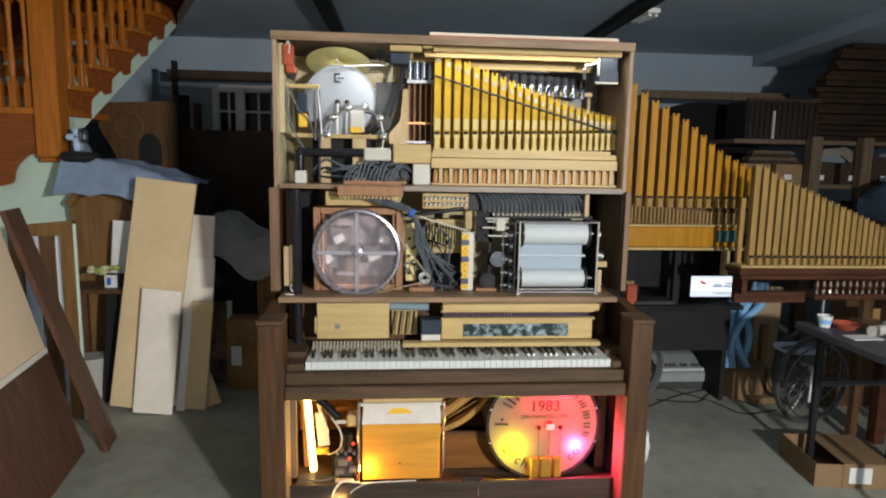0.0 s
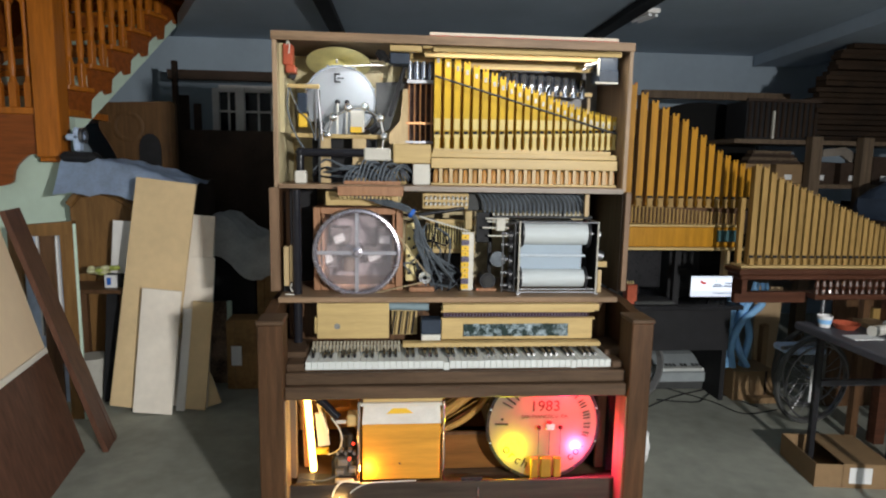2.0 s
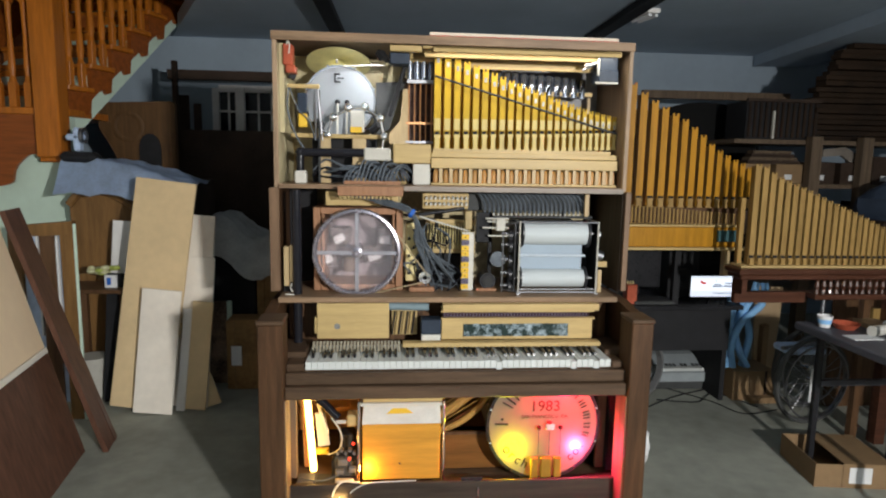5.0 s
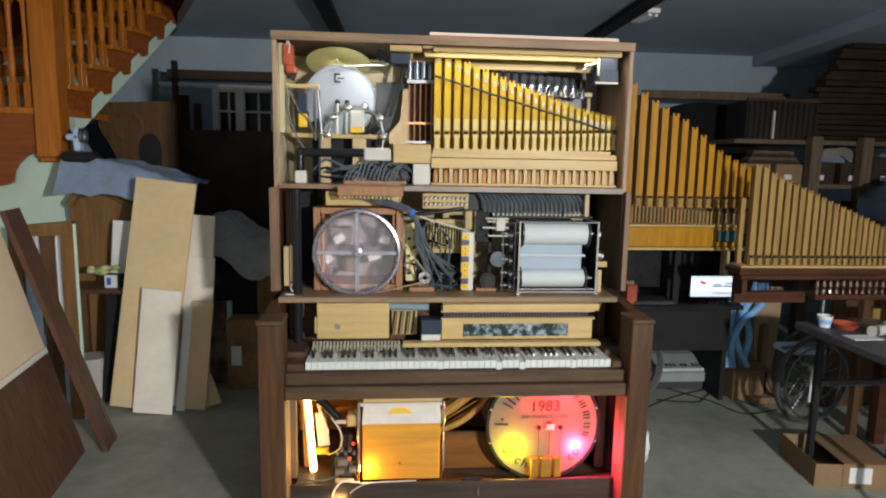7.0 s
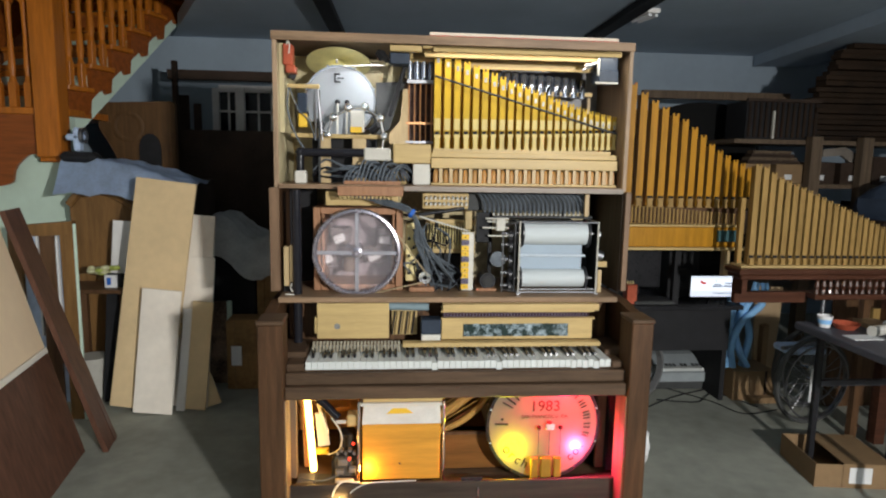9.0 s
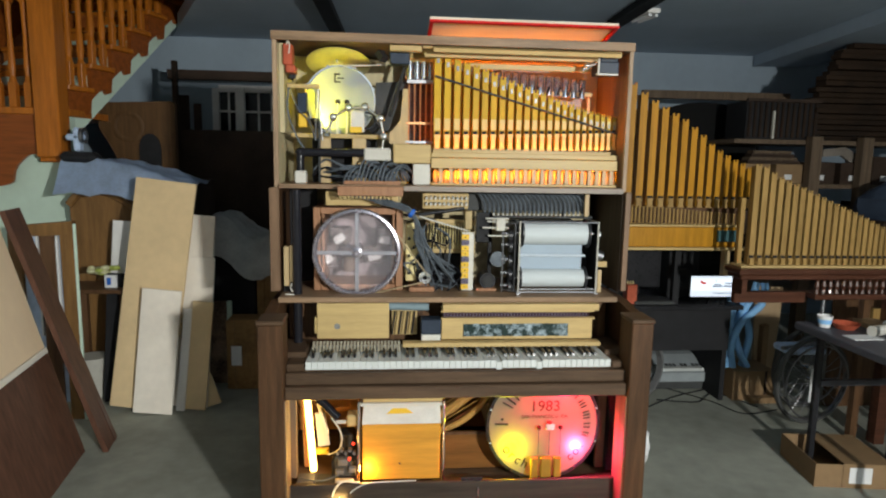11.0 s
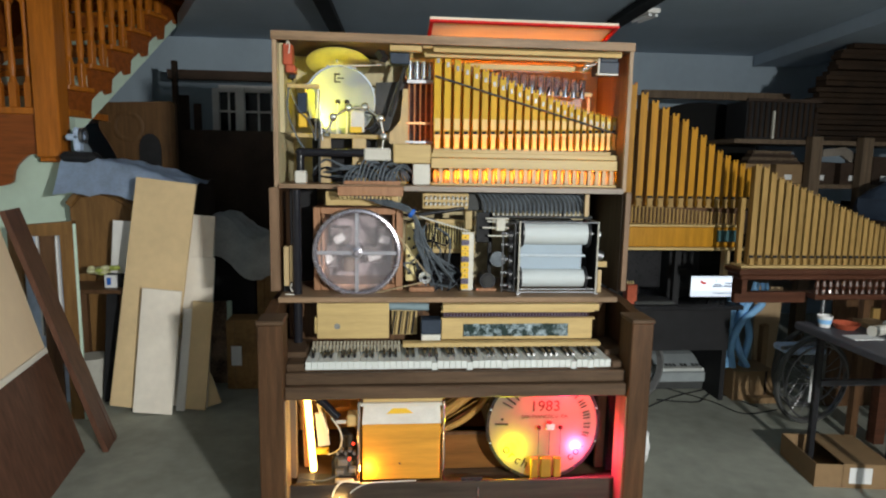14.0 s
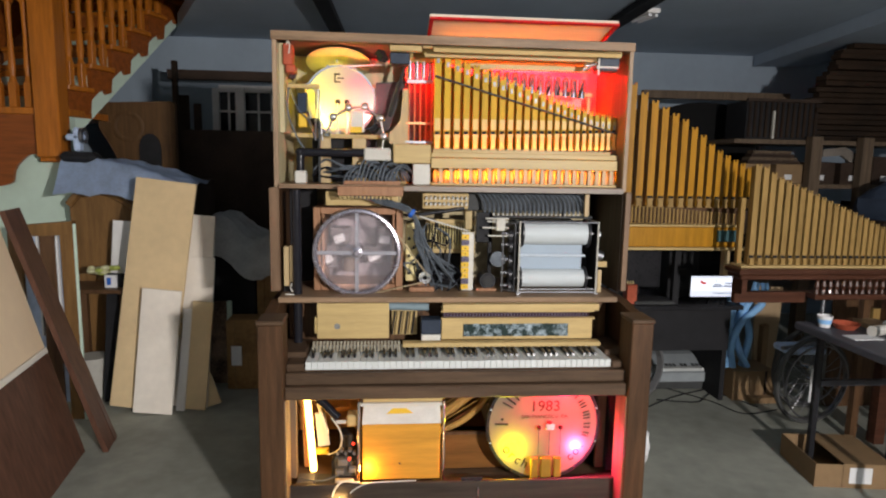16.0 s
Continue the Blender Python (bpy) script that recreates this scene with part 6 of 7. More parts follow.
for i in range(28):
    wd = 0.030 - i * 0.00045
    organ_pipe(rk2, x, wd, 3.05, 1.015, max(1.10, level(B2, x)), pipe_wood_c, pipe_wood_c, 0.045, 0.035)
    x += 0.044 - i * 0.0007
part("end_pipe", Shape().box(1.835, 1.86, 3.10, 3.13, 1.014, 1.36, 0.002), pipe_wood_c, rk2)
part("toe_rail", Shape().box(1.82, 3.0, 3.03, 3.14, 1.0, 1.013, 0.003), maple, rk2)
part("cornice", Shape().box(1.80, 3.0, 3.0, 3.16, 0.968, 0.999, 0.006).box(1.82, 3.0, 3.02, 3.16, 0.94, 0.967, 0.006), mahogany, rk2)
part("case_end", Shape().box(1.84, 1.87, 3.04, 3.14, 0.86, 0.939, 0.003).box(1.84, 2.24, 3.10, 3.14, 0.80, 0.859, 0.003), mahogany, rk2)
for i in range(24):
    x = 2.27 + i * 0.037
    part("spindle", Shape().lathe([(0.0, 0.86), (0.012, 0.86), (0.008, 0.88), (0.014, 0.90), (0.008, 0.925), (0.012, 0.939), (0.0, 0.939)], pose(x, 3.06, 0), 8, False), mahogany, rk2)
part("lower_rail", Shape().box(2.245, 3.0, 3.03, 3.16, 0.83, 0.859, 0.004), mahogany, rk2)
part("back_panel", Shape().box(2.80, 3.2, 3.60, 3.62, 0.0, 0.94), oak_dark, rk2)
for x in (2.70, 2.94):
    part("post", Shape().box(x, x + 0.06, 3.04, 3.10, 0.86, 0.939).box(x, x + 0.06, 3.06, 3.12, 0, 0.829), mahogany, rk2)
part("wood_strip", Shape().box(2.66, 2.95, 3.12, 3.15, 0.70, 0.76, 0.003), pipe_wood_c, rk2)
part("post", Shape().box(2.60, 2.64, 3.12, 3.16, 0.0, 0.829), oak_dark, rk2)

# ---- desk and screens ----
desk = thing("black_desk", (1.9, 3.9, 0), "black desk with a deep front panel", "desk")
part("top", Shape().box(1.38, 2.24, 3.66, 4.2, 0.622, 0.650, 0.004), black_paint, desk)
part("front_panel", Shape().box(1.42, 2.18, 3.70, 3.72, 0.35, 0.621), black_matt, desk)
for x in (1.40, 2.16):
    part("side", Shape().box(x, x + 0.03, 3.73, 4.18, 0, 0.621), black_matt, desk)
mon = thing("monitor", (1.66, 3.95, 0.65), "black switched-off monitor on a desk", "monitor")
part("panel", Shape().box(1.48, 1.79, 3.90, 3.93, 0.72, 1.03, 0.006), black_paint, mon)
part("foot", Shape().box(1.56, 1.72, 3.86, 4.0, 0.651, 0.66, 0.004).box(1.62, 1.66, 3.932, 3.96, 0.66, 0.80), black_matt, mon)
spk = thing("loudspeaker", (1.93, 3.95, 0.65), "black box loudspeaker on a desk", "loudspeaker")
part("cabinet", Shape().box(1.83, 2.04, 3.88, 4.05, 0.651, 1.0, 0.006), black_matt, spk)
part("cone", Shape().lathe([(0.02, 0.0), (0.065, 0.012), (0.07, 0.012), (0.07, 0.0)], pose(1.935, 3.879, 0.78, 90), 24), rubber, spk, smooth=True)
lap = thing("laptop", (1.72, 3.78, 0.65), "grey laptop base lying on a desk", "laptop")
part("base", Shape().box(1.54, 1.80, 3.69, 3.86, 0.651, 0.672, 0.004), grey_felt, lap)
for i in range(5):
    part("key_row", Shape().box(1.56, 1.78, 3.71 + i * 0.026, 3.728 + i * 0.026, 0.672, 0.675), black_matt, lap)
spkb = thing("wooden_box", (1.53, 3.75, 0.65), "small reddish wooden box on a desk", "box")
part("box", Shape().box(1.49, 1.555, 3.70, 3.78, 0.651, 0.775, 0.004), red_block, spkb)
for x in (1.505, 1.522, 1.54):
    part("peg", Shape().rod((x, 3.74, 0.776), (x, 3.74, 0.795), 0.005, 8), brass, spkb)
tabl = thing("tablet", (2.03, 3.7, 0.65), "glowing tablet propped on a stand", "tablet")
part("frame", Shape().box(1.885, 2.185, 3.684, 3.696, 0.700, 0.842, 0.004), black_paint, tabl)
part("screen", Shape().box(1.892, 2.178, 3.680, 3.6835, 0.706, 0.836), screen_glow, tabl, "bright white screen")
for q in ((1.95, 1.965, 0.79, 0.81), (1.965, 1.99, 0.785, 0.80), (2.04, 2.09, 0.780, 0.790), (2.03, 2.10, 0.765, 0.778), (2.11, 2.16, 0.785, 0.797), (2.105, 2.165, 0.765, 0.780), (2.04, 2.16, 0.725, 0.732), (2.05, 2.06, 0.80, 0.81)):
    part("screen_mark", Shape().box(q[0], q[1], 3.678, 3.6795, q[2], q[3]), screen_red if q[0] < 2.0 else screen_ink, tabl)
part("stand", Shape().rod((2.03, 3.71, 0.651), (2.03, 3.705, 0.75), 0.008).box(1.94, 2.12, 3.68, 3.78, 0.651, 0.657), black_matt, tabl)
for i in range(3):
    part("phone_cable", Shape().tube([(2.1 + i * 0.02, 3.69, 0.70), (2.0 + i * 0.05, 3.67, 0.66), (1.9 + i * 0.1, 3.665, 0.655), (1.8 + i * 0.1, 3.67, 0.655)], 0.003), black_matt, tabl)

# ---- foam noodles on a carton ----
crt = thing("cardboard_carton", (2.15, 3.55, 0), "closed cardboard carton on the floor", "carton")
part("box", Shape().box(2.25, 2.53, 3.72, 3.95, 0.0, 0.20, 0.003), cardboard, crt)
part("tape", Shape().box(2.46, 2.475, 3.716, 3.719, 0.03, 0.199), crate_brown, crt)
part("flap", Shape().box(2.34, 2.55, 3.66, 3.715, 0.0, 0.04, 0.002), cardboard, crt)
# Lighter copy of cardboard: the colour makes up for light the sheet misses.
lit_card = mat("lit_card", (0.44, 0.31, 0.18), 0.75, vary=0.08, scale=4)
tall = thing("cardboard_sheet", (2.33, 3.6, 0), "tall folded cardboard sheet standing upright", "cardboard")
part("sheet", Shape().prism([(2.53, 0.0), (2.50, 0.70), (2.52, 0.72), (2.69, 0.71), (2.70, 0.68), (2.66, 0.0)], 3.96, 3.98), lit_card, tall)
part("fold", Shape().prism([(2.545, 0.0), (2.54, 0.45), (2.58, 0.46), (2.58, 0.0)], 3.90, 3.95), cardboard, tall)
nd = thing("foam_noodles", (2.33, 3.8, 0.2), "pale blue braided foam noodles standing upright", "foam noodles")
for pts in ([(2.02, 3.45, 0.316), (2.03, 3.44, 0.55), (2.015, 3.44, 0.75), (2.03, 3.44, 0.90)],
            [(2.06, 3.44, 0.316), (2.03, 3.42, 0.45), (2.07, 3.40, 0.60), (2.19, 3.40, 0.72), (2.205, 3.42, 0.84)],
            [(2.15, 3.44, 0.316), (2.08, 3.44, 0.45), (2.06, 3.44, 0.58), (2.14, 3.44, 0.74), (2.17, 3.44, 0.84)],
            [(2.13, 3.47, 0.316), (2.16, 3.46, 0.50), (2.12, 3.46, 0.65), (2.10, 3.46, 0.72)],
            [(1.99, 3.48, 0.316), (2.02, 3.47, 0.45), (2.045, 3.47, 0.60), (2.05, 3.47, 0.88)]):
    part("noodle", Shape().tube([(a * 1.107, b + 0.36, max(0.201, 1.521 - (1.521 - c) * 1.095)) for a, b, c in pts], 0.0235, 10), pool_foam, nd, smooth=True)

# ---- work table ----
wt = thing("folding_table", (2.4, 2.6, 0), "grey folding table with clutter", "table")
part("top", Shape().box(2.085, 2.85, 1.95, 2.95, 0.700, 0.738, 0.006), table_grey, wt)
for x, y in ((2.17, 2.86), (2.62, 2.86), (2.17, 2.05), (2.62, 2.05)):
    part("leg", Shape().box(x, x + 0.03, y, y + 0.03, 0, 0.699, 0.003), black_paint, wt)
part("brace", Shape().box(2.20, 2.62, 2.86, 2.88, 0.42, 0.45), table_grey, wt)
cup = thing("paper_cup", (2.14, 2.85, 0.738), "white paper cup with blue print", "cup")
part("cup", Shape().lathe([(0.0, 0.0), (0.026, 0.0), (0.036, 0.058), (0.034, 0.058), (0.025, 0.003), (0.0, 0.003)], pose(2.165, 2.84, 0.7385), 20, False), label_white, cup, smooth=True)
part("print_band", Shape().lathe([(0.0295, 0.018), (0.0335, 0.040), (0.034, 0.040), (0.030, 0.018)], pose(2.165, 2.84, 0.7385), 20), pool_foam, cup)
bowl = thing("red_bowl", (2.24, 2.78, 0.738), "shallow dark red bowl", "bowl")
part("bowl", Shape().lathe([(0.0, 0.0), (0.04, 0.0), (0.065, 0.03), (0.062, 0.03), (0.038, 0.005), (0.0, 0.005)], pose(2.245, 2.80, 0.7385), 24, False), red_block, bowl, smooth=True)
rol = thing("cream_roll", (2.33, 2.7, 0.738), "cream foam roll lying on the table", "roll")
part("roll", Shape().rod((2.27, 2.66, 0.764), (2.37, 2.69, 0.764), 0.0255, 18), white_plastic, rol, smooth=True)
tray = thing("paper_tray", (2.3, 2.6, 0.738), "thin white paper sheets on the table", "paper")
part("sheet", Shape().box(2.14, 2.30, 2.60, 2.68, 0.7385, 0.742), label_white, tray)
part("sheet", Shape().box(2.36, 2.48, 2.78, 2.90, 0.7385, 0.765), cardboard, tray)
bag = thing("tool_bag", (2.45, 2.6, 0.738), "black tool bag with a coiled cable", "bag")
part("bag", Shape().box(2.36, 2.62, 2.46, 2.62, 0.7385, 0.80, 0.012), black_matt, bag)
part("coil", Shape().lathe([(0.05, 0.0), (0.06, 0.010), (0.07, 0.0), (0.06, -0.010)], pose(2.33, 2.52, 0.79, 60, 10), 24), rubber, bag, smooth=True)
part("white_case", Shape().box(2.40, 2.60, 2.66, 2.76, 0.7385, 0.79, 0.008), label_white, bag)

# ---- wheelchair wheel, keyboard and cartons on the floor ----
wc = thing("wheelchair", (2.48, 3.35, 0), "folded wheelchair with spoked rear wheels", "wheelchair")
MW = pose(2.52, 3.36, 0.265, 90, 0, 10)


tyre_grey = mat("tyre_grey", (0.085, 0.085, 0.082), 0.65, vary=0.12, scale=14)


def spoked(m, r):
    wl = part("wheel", Shape().lathe([(r - 0.020, -0.010), (r - 0.014, -0.017), (r - 0.004, -0.016), (r, -0.008), (r, 0.008), (r - 0.004, 0.016), (r - 0.014, 0.017), (r - 0.020, 0.010)], m, 48), tyre_grey, wc, smooth=True)
    part("rim", Shape().lathe([(r - 0.024, -0.008), (r - 0.016, -0.008), (r - 0.016, 0.008), (r - 0.024, 0.008)], m, 40), steel, wl, smooth=True)
    part("push_rim", Shape().lathe([(r - 0.045, 0.035), (r - 0.037, 0.035), (r - 0.037, 0.043), (r - 0.045, 0.043)], m, 40), steel, wl, smooth=True)
    part("hub", Shape().rod(m @ Vector((0, 0, -0.03)), m @ Vector((0, 0, 0.03)), 0.022, 14), chrome, wl, smooth=True)
    sp = Shape()
    for i in range(20):
        a = 6.283 * i / 20
        sp.rod(m @ Vector((0.02 * math.cos(a + 0.6), 0.02 * math.sin(a + 0.6), 0.015 * (-1) ** i)), m @ Vector(((r - 0.02) * math.cos(a), (r - 0.02) * math.sin(a), 0)), 0.0018, 4)
    part("spoke_set", sp, steel, wl)


spoked(MW, 0.265)
spoked(pose(2.66, 3.60, 0.265, 90, 0, 10), 0.265)
part("seat", Shape().box(2.36, 2.60, 3.36, 3.52, 0.42, 0.46, 0.01), sheet_cloth, wc)
part("rail", Shape().rod((2.33, 3.38, 0.46), (2.62, 3.44, 0.47), 0.012, 10), steel, wc, smooth=True)
part("skirt_guard", Shape().box(2.455, 2.485, 3.28, 3.29, 0.16, 0.36, 0.003), label_white, wc)
part("upright", Shape().rod((2.60, 3.45, 0.2), (2.62, 3.46, 0.8), 0.012, 10), steel, wc, smooth=True)
wk2 = thing("spare_wheel", (1.75, 3.75, 0), "grey rubber wheel leaning by the case", "wheel")
part("tyre", Shape().lathe([(0.17, -0.02), (0.195, -0.016), (0.20, 0.0), (0.195, 0.016), (0.17, 0.02)], pose(1.66, 3.78, 0.201, 90, 0, 30), 36), mat("grey_rubber", (0.16, 0.16, 0.16), 0.6, vary=0.1, scale=12), wk2, smooth=True)
synth_grey = mat("synth_grey", (0.30, 0.33, 0.34), 0.45, vary=0.08, scale=9)
syn = thing("electronic_keyboard", (2.0, 4.05, 0), "pale grey electronic keyboard on a low box", "keyboard")
part("body", Shape().prism([(3.92, 0.06), (3.92, 0.12), (4.10, 0.20), (4.28, 0.22), (4.28, 0.06)], 1.76, 2.20, Matrix(((0, 1, 0, 0), (1, 0, 0, 0), (0, 0, 1, 0), (0, 0, 0, 1)))), synth_grey, syn)
part("under_box", Shape().box(1.78, 2.18, 3.94, 4.26, 0.0, 0.058, 0.004), grey_felt, syn)
for i in range(14):
    part("key", Shape().box(1.81 + i * 0.027, 1.834 + i * 0.027, 3.93, 4.04, 0.131, 0.150, 0.001), ivory, syn)
for i in range(13):
    if i % 7 not in (2, 6):
        part("black_key", Shape().box(1.828 + i * 0.027, 1.842 + i * 0.027, 3.975, 4.042, 0.1505, 0.160, 0.001), ebony, syn)
for i in range(5):
    part("stripe", Shape().box(1.80, 2.20, 4.12 + i * 0.03, 4.13 + i * 0.03, 0.2215, 0.224), black_matt, syn)
ob_ = thing("open_carton", (2.2, 2.8, 0), "open shallow cardboard box with white label", "carton")
OM = Matrix.Translation((2.047, 2.64, 0)) @ pose(0, 0, 0, 0, 0, -8)
for q in ((0, 0.36, 0, 0.005, 0.001, 0.118), (0, 0.36, 0.335, 0.34, 0.001, 0.118), (0, 0.005, 0.006, 0.334, 0.001, 0.118), (0.355, 0.36, 0.006, 0.334, 0.001, 0.118)):
    lean_part("side", Shape().box(*q), cardboard, ob_, OM)
lean_part("bottom", Shape().box(0.006, 0.354, 0.006, 0.334, 0.001, 0.006), cardboard, ob_, OM)
lean_part("lid_flap", Shape().box(0.13, 0.362, 0.0, 0.34, 0.119, 0.124), cardboard, ob_, OM)
lean_part("paper_label", Shape().box(0.16, 0.265, -0.002, -0.0005, 0.025, 0.105), label_white, ob_, OM, "white shipping label")
lean_part("fold_line", Shape().box(0.128, 0.1295, -0.0015, -0.0005, 0.002, 0.117), crate_brown, ob_, OM)
wbag = thing("plastic_bag", (1.45, 3.3, 0), "crumpled white plastic bag", "bag")
s = Shape().ball((0, 0, 0), 0.10, seg=16)
for v in s.bm.verts:
    v.co *= 1 + 0.35 * noise.noise(v.co * 18)
    v.co = Vector((1.318 + v.co.x * 0.3, 2.95 + v.co.y * 0.6, 0.09 + v.co.z * 0.9))
part("bag", s, label_white, wbag, smooth=True)
for i, (pts) in enumerate(([(1.75, 3.75, 0.004), (2.0, 3.7, 0.004), (2.2, 3.85, 0.004), (2.35, 3.6, 0.004)], [(1.9, 3.95, 0.005), (2.1, 3.7, 0.005), (2.2, 3.5, 0.005), (2.45, 3.55, 0.005)],
                           [(1.6, 3.6, 0.004), (1.9, 3.8, 0.004), (2.25, 3.95, 0.004)])):
    solo("floor_cable", Shape().tube(pts, 0.004), black_matt, "thin black cable on the floor", "cable", smooth=True)

# ---- shelving behind the ranks ----
rack = thing("storage_rack", (3.3, 4.8, 0), "rough timber storage rack full of parts", "rack")
for x in (3.24, 3.66, 4.3):
    part("post", Shape().box(x, x + 0.09, 4.58, 4.66, 0, 1.76, 0.004), shelf_wood, rack)
for z in (0.5, 1.0, 1.36, 1.70):
    part("shelf", Shape().box(2.66, 4.5, 4.665, 5.2, z, z + 0.035, 0.003), shelf_wood, rack)
for z in (1.25, 1.50):
    for i in range(6):
        x = 2.76 + i * 0.27
        zz = {1.25: 1.396, 1.50: 1.036}[z]
        c = thing("parts_carton", (x, 4.7, zz), "brown cardboard parts box on a rack", "box", "parts boxes")
        h = 0.12 + 0.12 * rnd.random()
        if z == 1.25 and i < 4:
            h = (0.15, 0.15, 0.17, 0.17)[i]
        part("box", Shape().box(x, x + 0.22, 4.68, 5.0, zz, zz + h, 0.003), rnd.choice((cardboard, crate_brown, crate_brown)), c)
        part("paper_label", Shape().box(x + 0.07, x + 0.13, 4.676, 4.679, zz + 0.03, zz + 0.07), label_white, c)
grl = thing("louvre_crate", (2.9, 4.8, 1.735), "dark slatted crate on top of a rack", "crate")
part("box", Shape().box(2.76, 3.35, 4.70, 5.0, 1.736, 2.03, 0.004), black_matt, grl)
for i in range(13):
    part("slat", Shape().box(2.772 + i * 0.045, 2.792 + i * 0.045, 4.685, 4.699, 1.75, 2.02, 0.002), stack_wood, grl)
part("rim", Shape().box(2.75, 3.36, 4.672, 4.70, 2.021, 2.045), crate_brown, grl)
part("strut", Shape().box(2.955, 2.970, 4.655, 4.675, 1.74, 1.95), collar_grey, grl)
# Near-black slab stands in for the unlit opening of an arched doorway.
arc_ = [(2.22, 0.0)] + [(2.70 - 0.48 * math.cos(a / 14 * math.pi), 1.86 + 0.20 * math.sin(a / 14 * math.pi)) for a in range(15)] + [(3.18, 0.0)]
solo("round_topped_case", Shape().prism(arc_, 5.23, 5.36), void_black, "black slab standing in for a dark arched doorway behind the pipes", "case")
stk = thing("timber_stack", (3.8, 4.8, 1.735), "stack of dark timber boards up to the ceiling", "timber")
for i in range(18):
    dx = rnd.uniform(-0.035, 0.035) + (0.004 * i if i < 8 else 0.03 + 0.010 * (i - 8) + 0.0022 * (i - 8) ** 2)
    tilt = Matrix.Translation((4.1, 4.9, 1.736 + i * 0.042)) @ pose(0, 0, 0, 0, 0, rnd.uniform(-2.5, 2.5)) @ Matrix.Translation((-4.1, -4.9, -1.736 - i * 0.042))
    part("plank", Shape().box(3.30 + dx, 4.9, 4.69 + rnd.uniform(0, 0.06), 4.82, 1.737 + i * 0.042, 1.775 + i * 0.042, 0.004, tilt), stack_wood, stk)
oc = [(3.42, 1.665), (3.60, 1.690), (3.76, 1.605), (3.66, 1.567), (3.58, 1.620), (3.42, 1.610)]
solo("wood_offcut", Shape().prism(oc, 4.70, 4.725), mat("pale_offcut", (0.22, 0.19, 0.16), 0.6, vary=0.15, scale=6), "pale cut-out piece of board propped on a rack", "offcut")
for k in range(4):
    solo("stored_lath", Shape().box(2.80 + 0.02 * k, 3.24 - 0.02 * k, 4.70 + 0.01 * k, 4.82, 1.547 + k * 0.026, 1.572 + k * 0.026, 0.003), shelf_wood if k % 2 else crate_brown, "rough lath in a pile on a rack", "lath", group="stored laths")
blk = thing("covered_heap", (4.0, 4.4, 0), "dark blue cloth heap on a low trunk", "heap")
part("trunk", Shape().box(3.5, 4.6, 4.1, 4.5, 0, 1.15, 0.01), crate_brown, blk)
s = Shape().ball((0, 0, 0), 0.3, seg=24)
for v in s.bm.verts:
    v.co *= 1 + 0.25 * noise.noise(v.co * 5)
    v.co = Vector((3.95 + v.co.x * 1.6, 4.3 + v.co.y * 0.6, 1.24 + max(-0.09, v.co.z * 0.8)))
part("cloth", s, blue_black, blk, smooth=True)


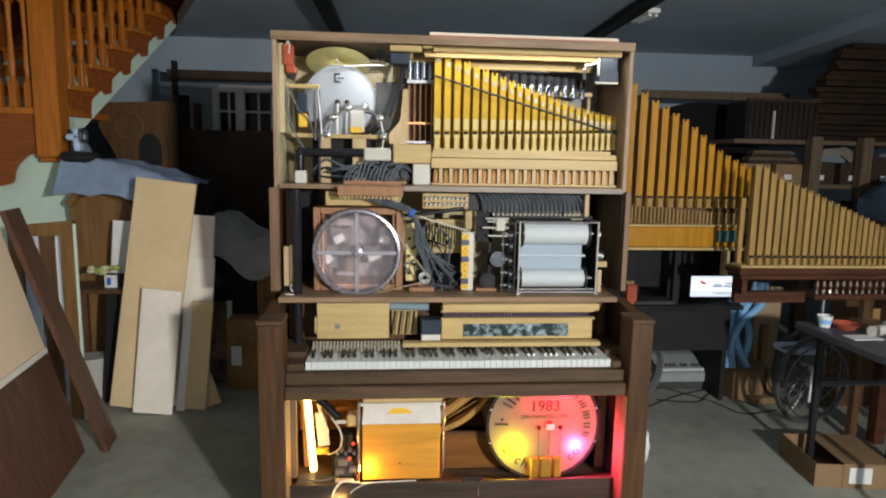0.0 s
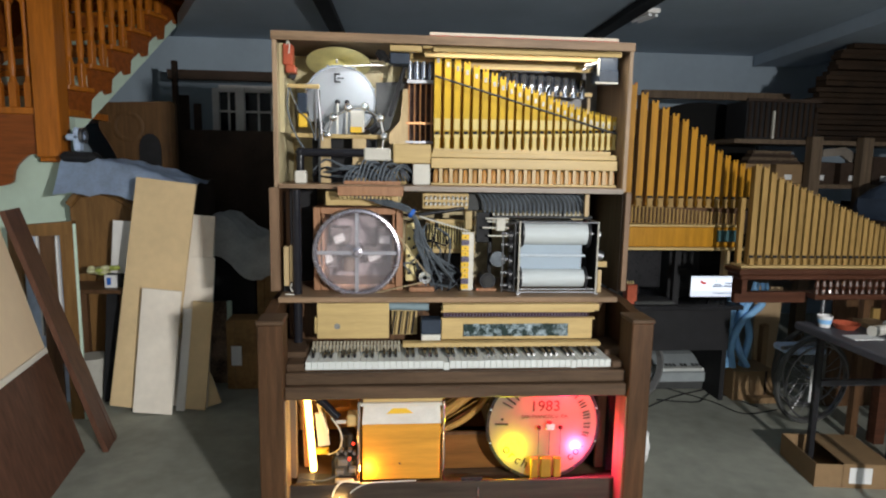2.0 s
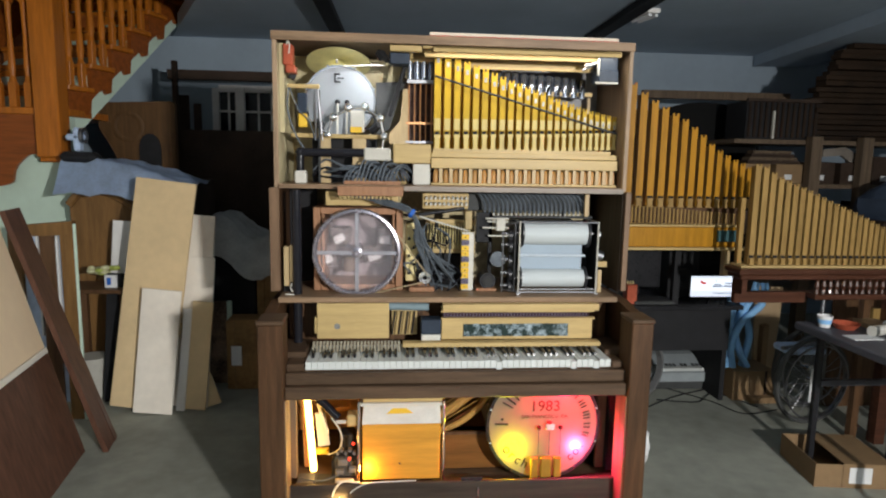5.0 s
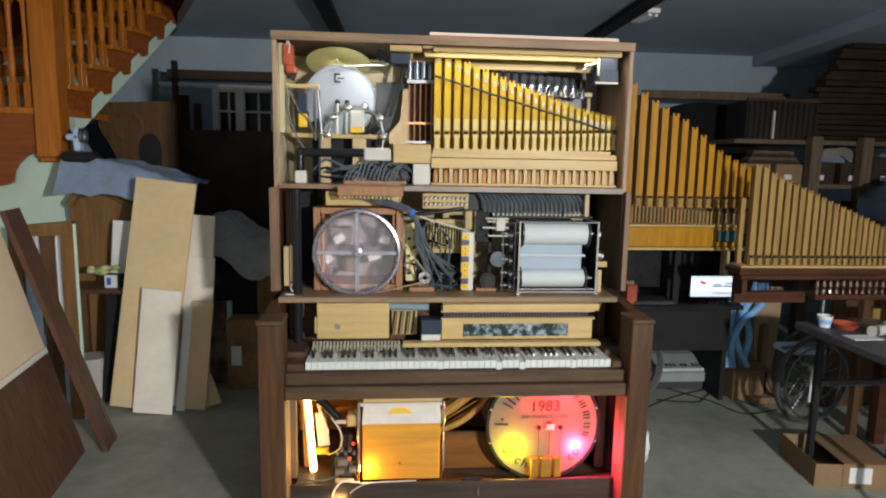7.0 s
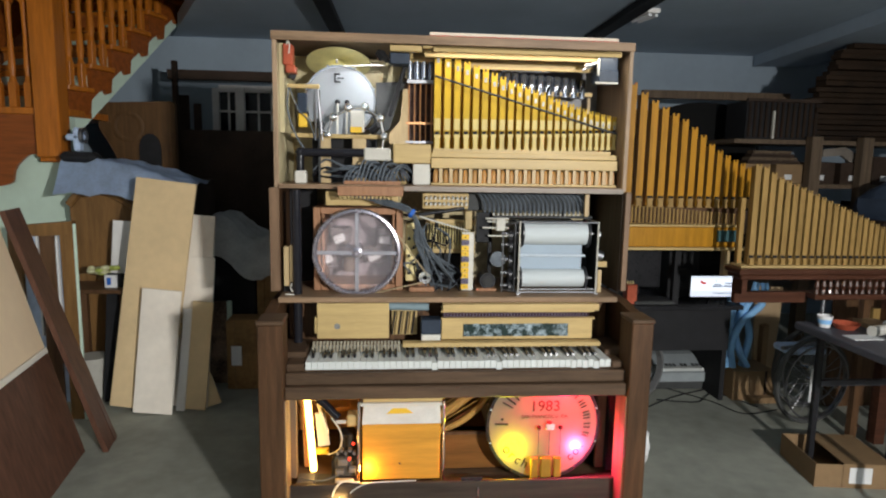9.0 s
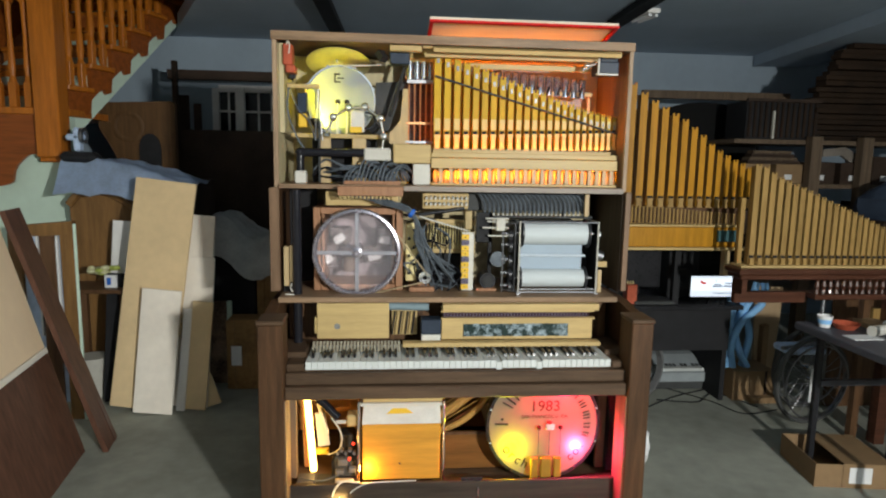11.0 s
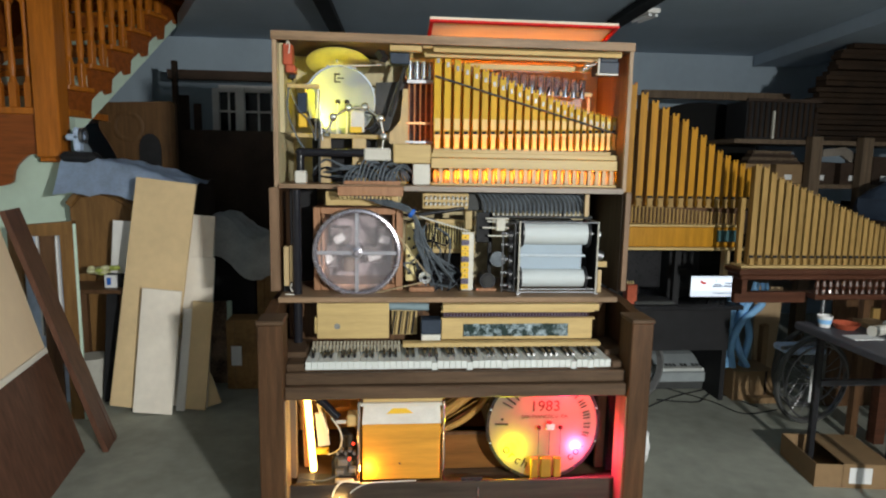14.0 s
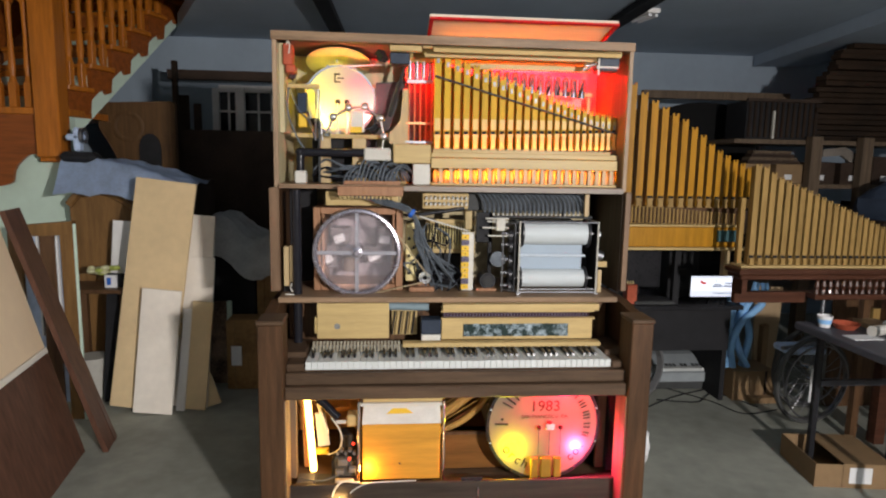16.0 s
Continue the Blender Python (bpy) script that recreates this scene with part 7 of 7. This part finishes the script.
def motions():
    """The lid, the wheel, the shutters and the struck keys."""
    root = Vector(cab.location)
    hinge = Vector((0.57, 3.075, 2.036)) - root

    def lid_at(a):
        return Matrix.Translation(hinge) @ pose(0, 0, 0, -a)

    walk(lid, [(t, lid_at(a)) for t, a in ((0.0, 0.4), (0.43, 0.4), (0.6, 5.0), (0.8, 11.4), (1.6, 11.4), (1.7, 9.4), (1.8, 5.0), (1.9, 2.0), (2.0, 0.4),
                                           (9.3, 0.4), (9.9, 0.4), (10.2, 9.8), (14.1, 9.8), (14.5, 11.4), (16.0, 11.4))])
    up = [Matrix.Translation((0, 0, h)) for h in (0.0, 0.036, 0.066)]
    walk(bellow, [(t, up[k]) for t, k in ((0.0, 0), (0.43, 0), (0.6, 1), (0.8, 2), (1.6, 2), (1.75, 1), (2.0, 0), (9.9, 0), (10.2, 1), (14.1, 1), (14.5, 2), (16.0, 2))])
    hub = WC - Vector(pump.location)
    walk(wheel, [(i / 30, Matrix.Translation(hub) @ pose(0, 0, 0, 0, 30 * i, 0)) for i in range(481)])

    for k, (leaf, c, tilt) in enumerate(LEAVES):
        walk(leaf, [(i / 10, Matrix.Translation(c) @ pose(0, 0, 0, 6 * math.sin(i * 2.1 + k), tilt + 7 * math.sin(i * 1.7 + 1.6 * k), 0)) for i in range(161)])
    for (stem, foot), hits in zip(BEATER_RODS, ((), (15.0,))):
        rows = [(0.0, Matrix.Identity(4))]
        for h in hits:
            bent = Matrix.Translation(foot) @ pose(0, 0, 0, -4, -7, 0) @ Matrix.Translation(-foot)
            rows += [(h - 0.1, Matrix.Identity(4)), (h - 0.033, bent), (h + 0.033, bent), (h + 0.1, Matrix.Identity(4))]
        walk(stem, rows + [(16.0, Matrix.Identity(4))])
    base_at = Vector(rolls.location)
    for k, (roll, z) in enumerate(PAPER_ROLLS):
        c = Vector((0, 2.70, z)) - base_at
        walk(roll, [(t, Matrix.Translation(c) @ pose(0, 0, 0, (34 if k else 28) * t) @ Matrix.Translation(-c)) for t in range(17)])
    # struck keys dip at the front
    r = random.Random(11)
    pivot = Vector((0, 2.60, 0.72)) - root
    for k in r.sample([n for n in sorted(NOTE_KEYS) if n > 26], 20):
        key = NOTE_KEYS[k]
        home = Matrix.Translation(key.location)
        down = home @ Matrix.Translation(pivot) @ pose(0, 0, 0, 1.7) @ Matrix.Translation(-pivot)
        rows, t = [(0.0, home)], r.uniform(0.1, 1.5)
        while t < 15.4:
            hold = r.choice((0.2, 0.3, 0.5))
            rows += [(t, home), (t + 0.067, down), (t + hold, down), (t + hold + 0.067, home)]
            t += hold + r.uniform(0.4, 2.2)
        rows.append((16.0, home))
        walk(key, rows)
    lit = {"yellow": ((0.45, 1.46), (10.0, 16.0)), "yellow_near": ((0.45, 1.46), (10.0, 16.0)), "amber": ((0.45, 1.46), (14.13, 16.0)), "blue": ((0.45, 1.46),), "keys": ((0.45, 1.46),),
           "white_drum": ((-0.1, 0.41), (1.46, 9.96)), "white_strip": ((-0.1, 0.41), (1.46, 9.96)), "red": ((14.13, 16.0),), "orange": ((10.0, 16.0),), "orange_back": ((10.0, 16.0),), "orange_low": ((10.0, 16.0),), "orange_top": ((10.0, 16.0),)}
    for key, spans in lit.items():
        plate_, shut, wide = SHUTTERS[key]
        rows = [(0.0, wide if spans[0][0] < 0 else shut)]
        for a, b in spans:
            rows += [(a - 0.034, shut), (a, wide)] if a > 0 else []
            rows += [(b, wide), (b + 0.034, shut)] if b < 16.0 else []
        rows.append((16.0, rows[-1][1]))
        walk(plate_, rows)


motions()
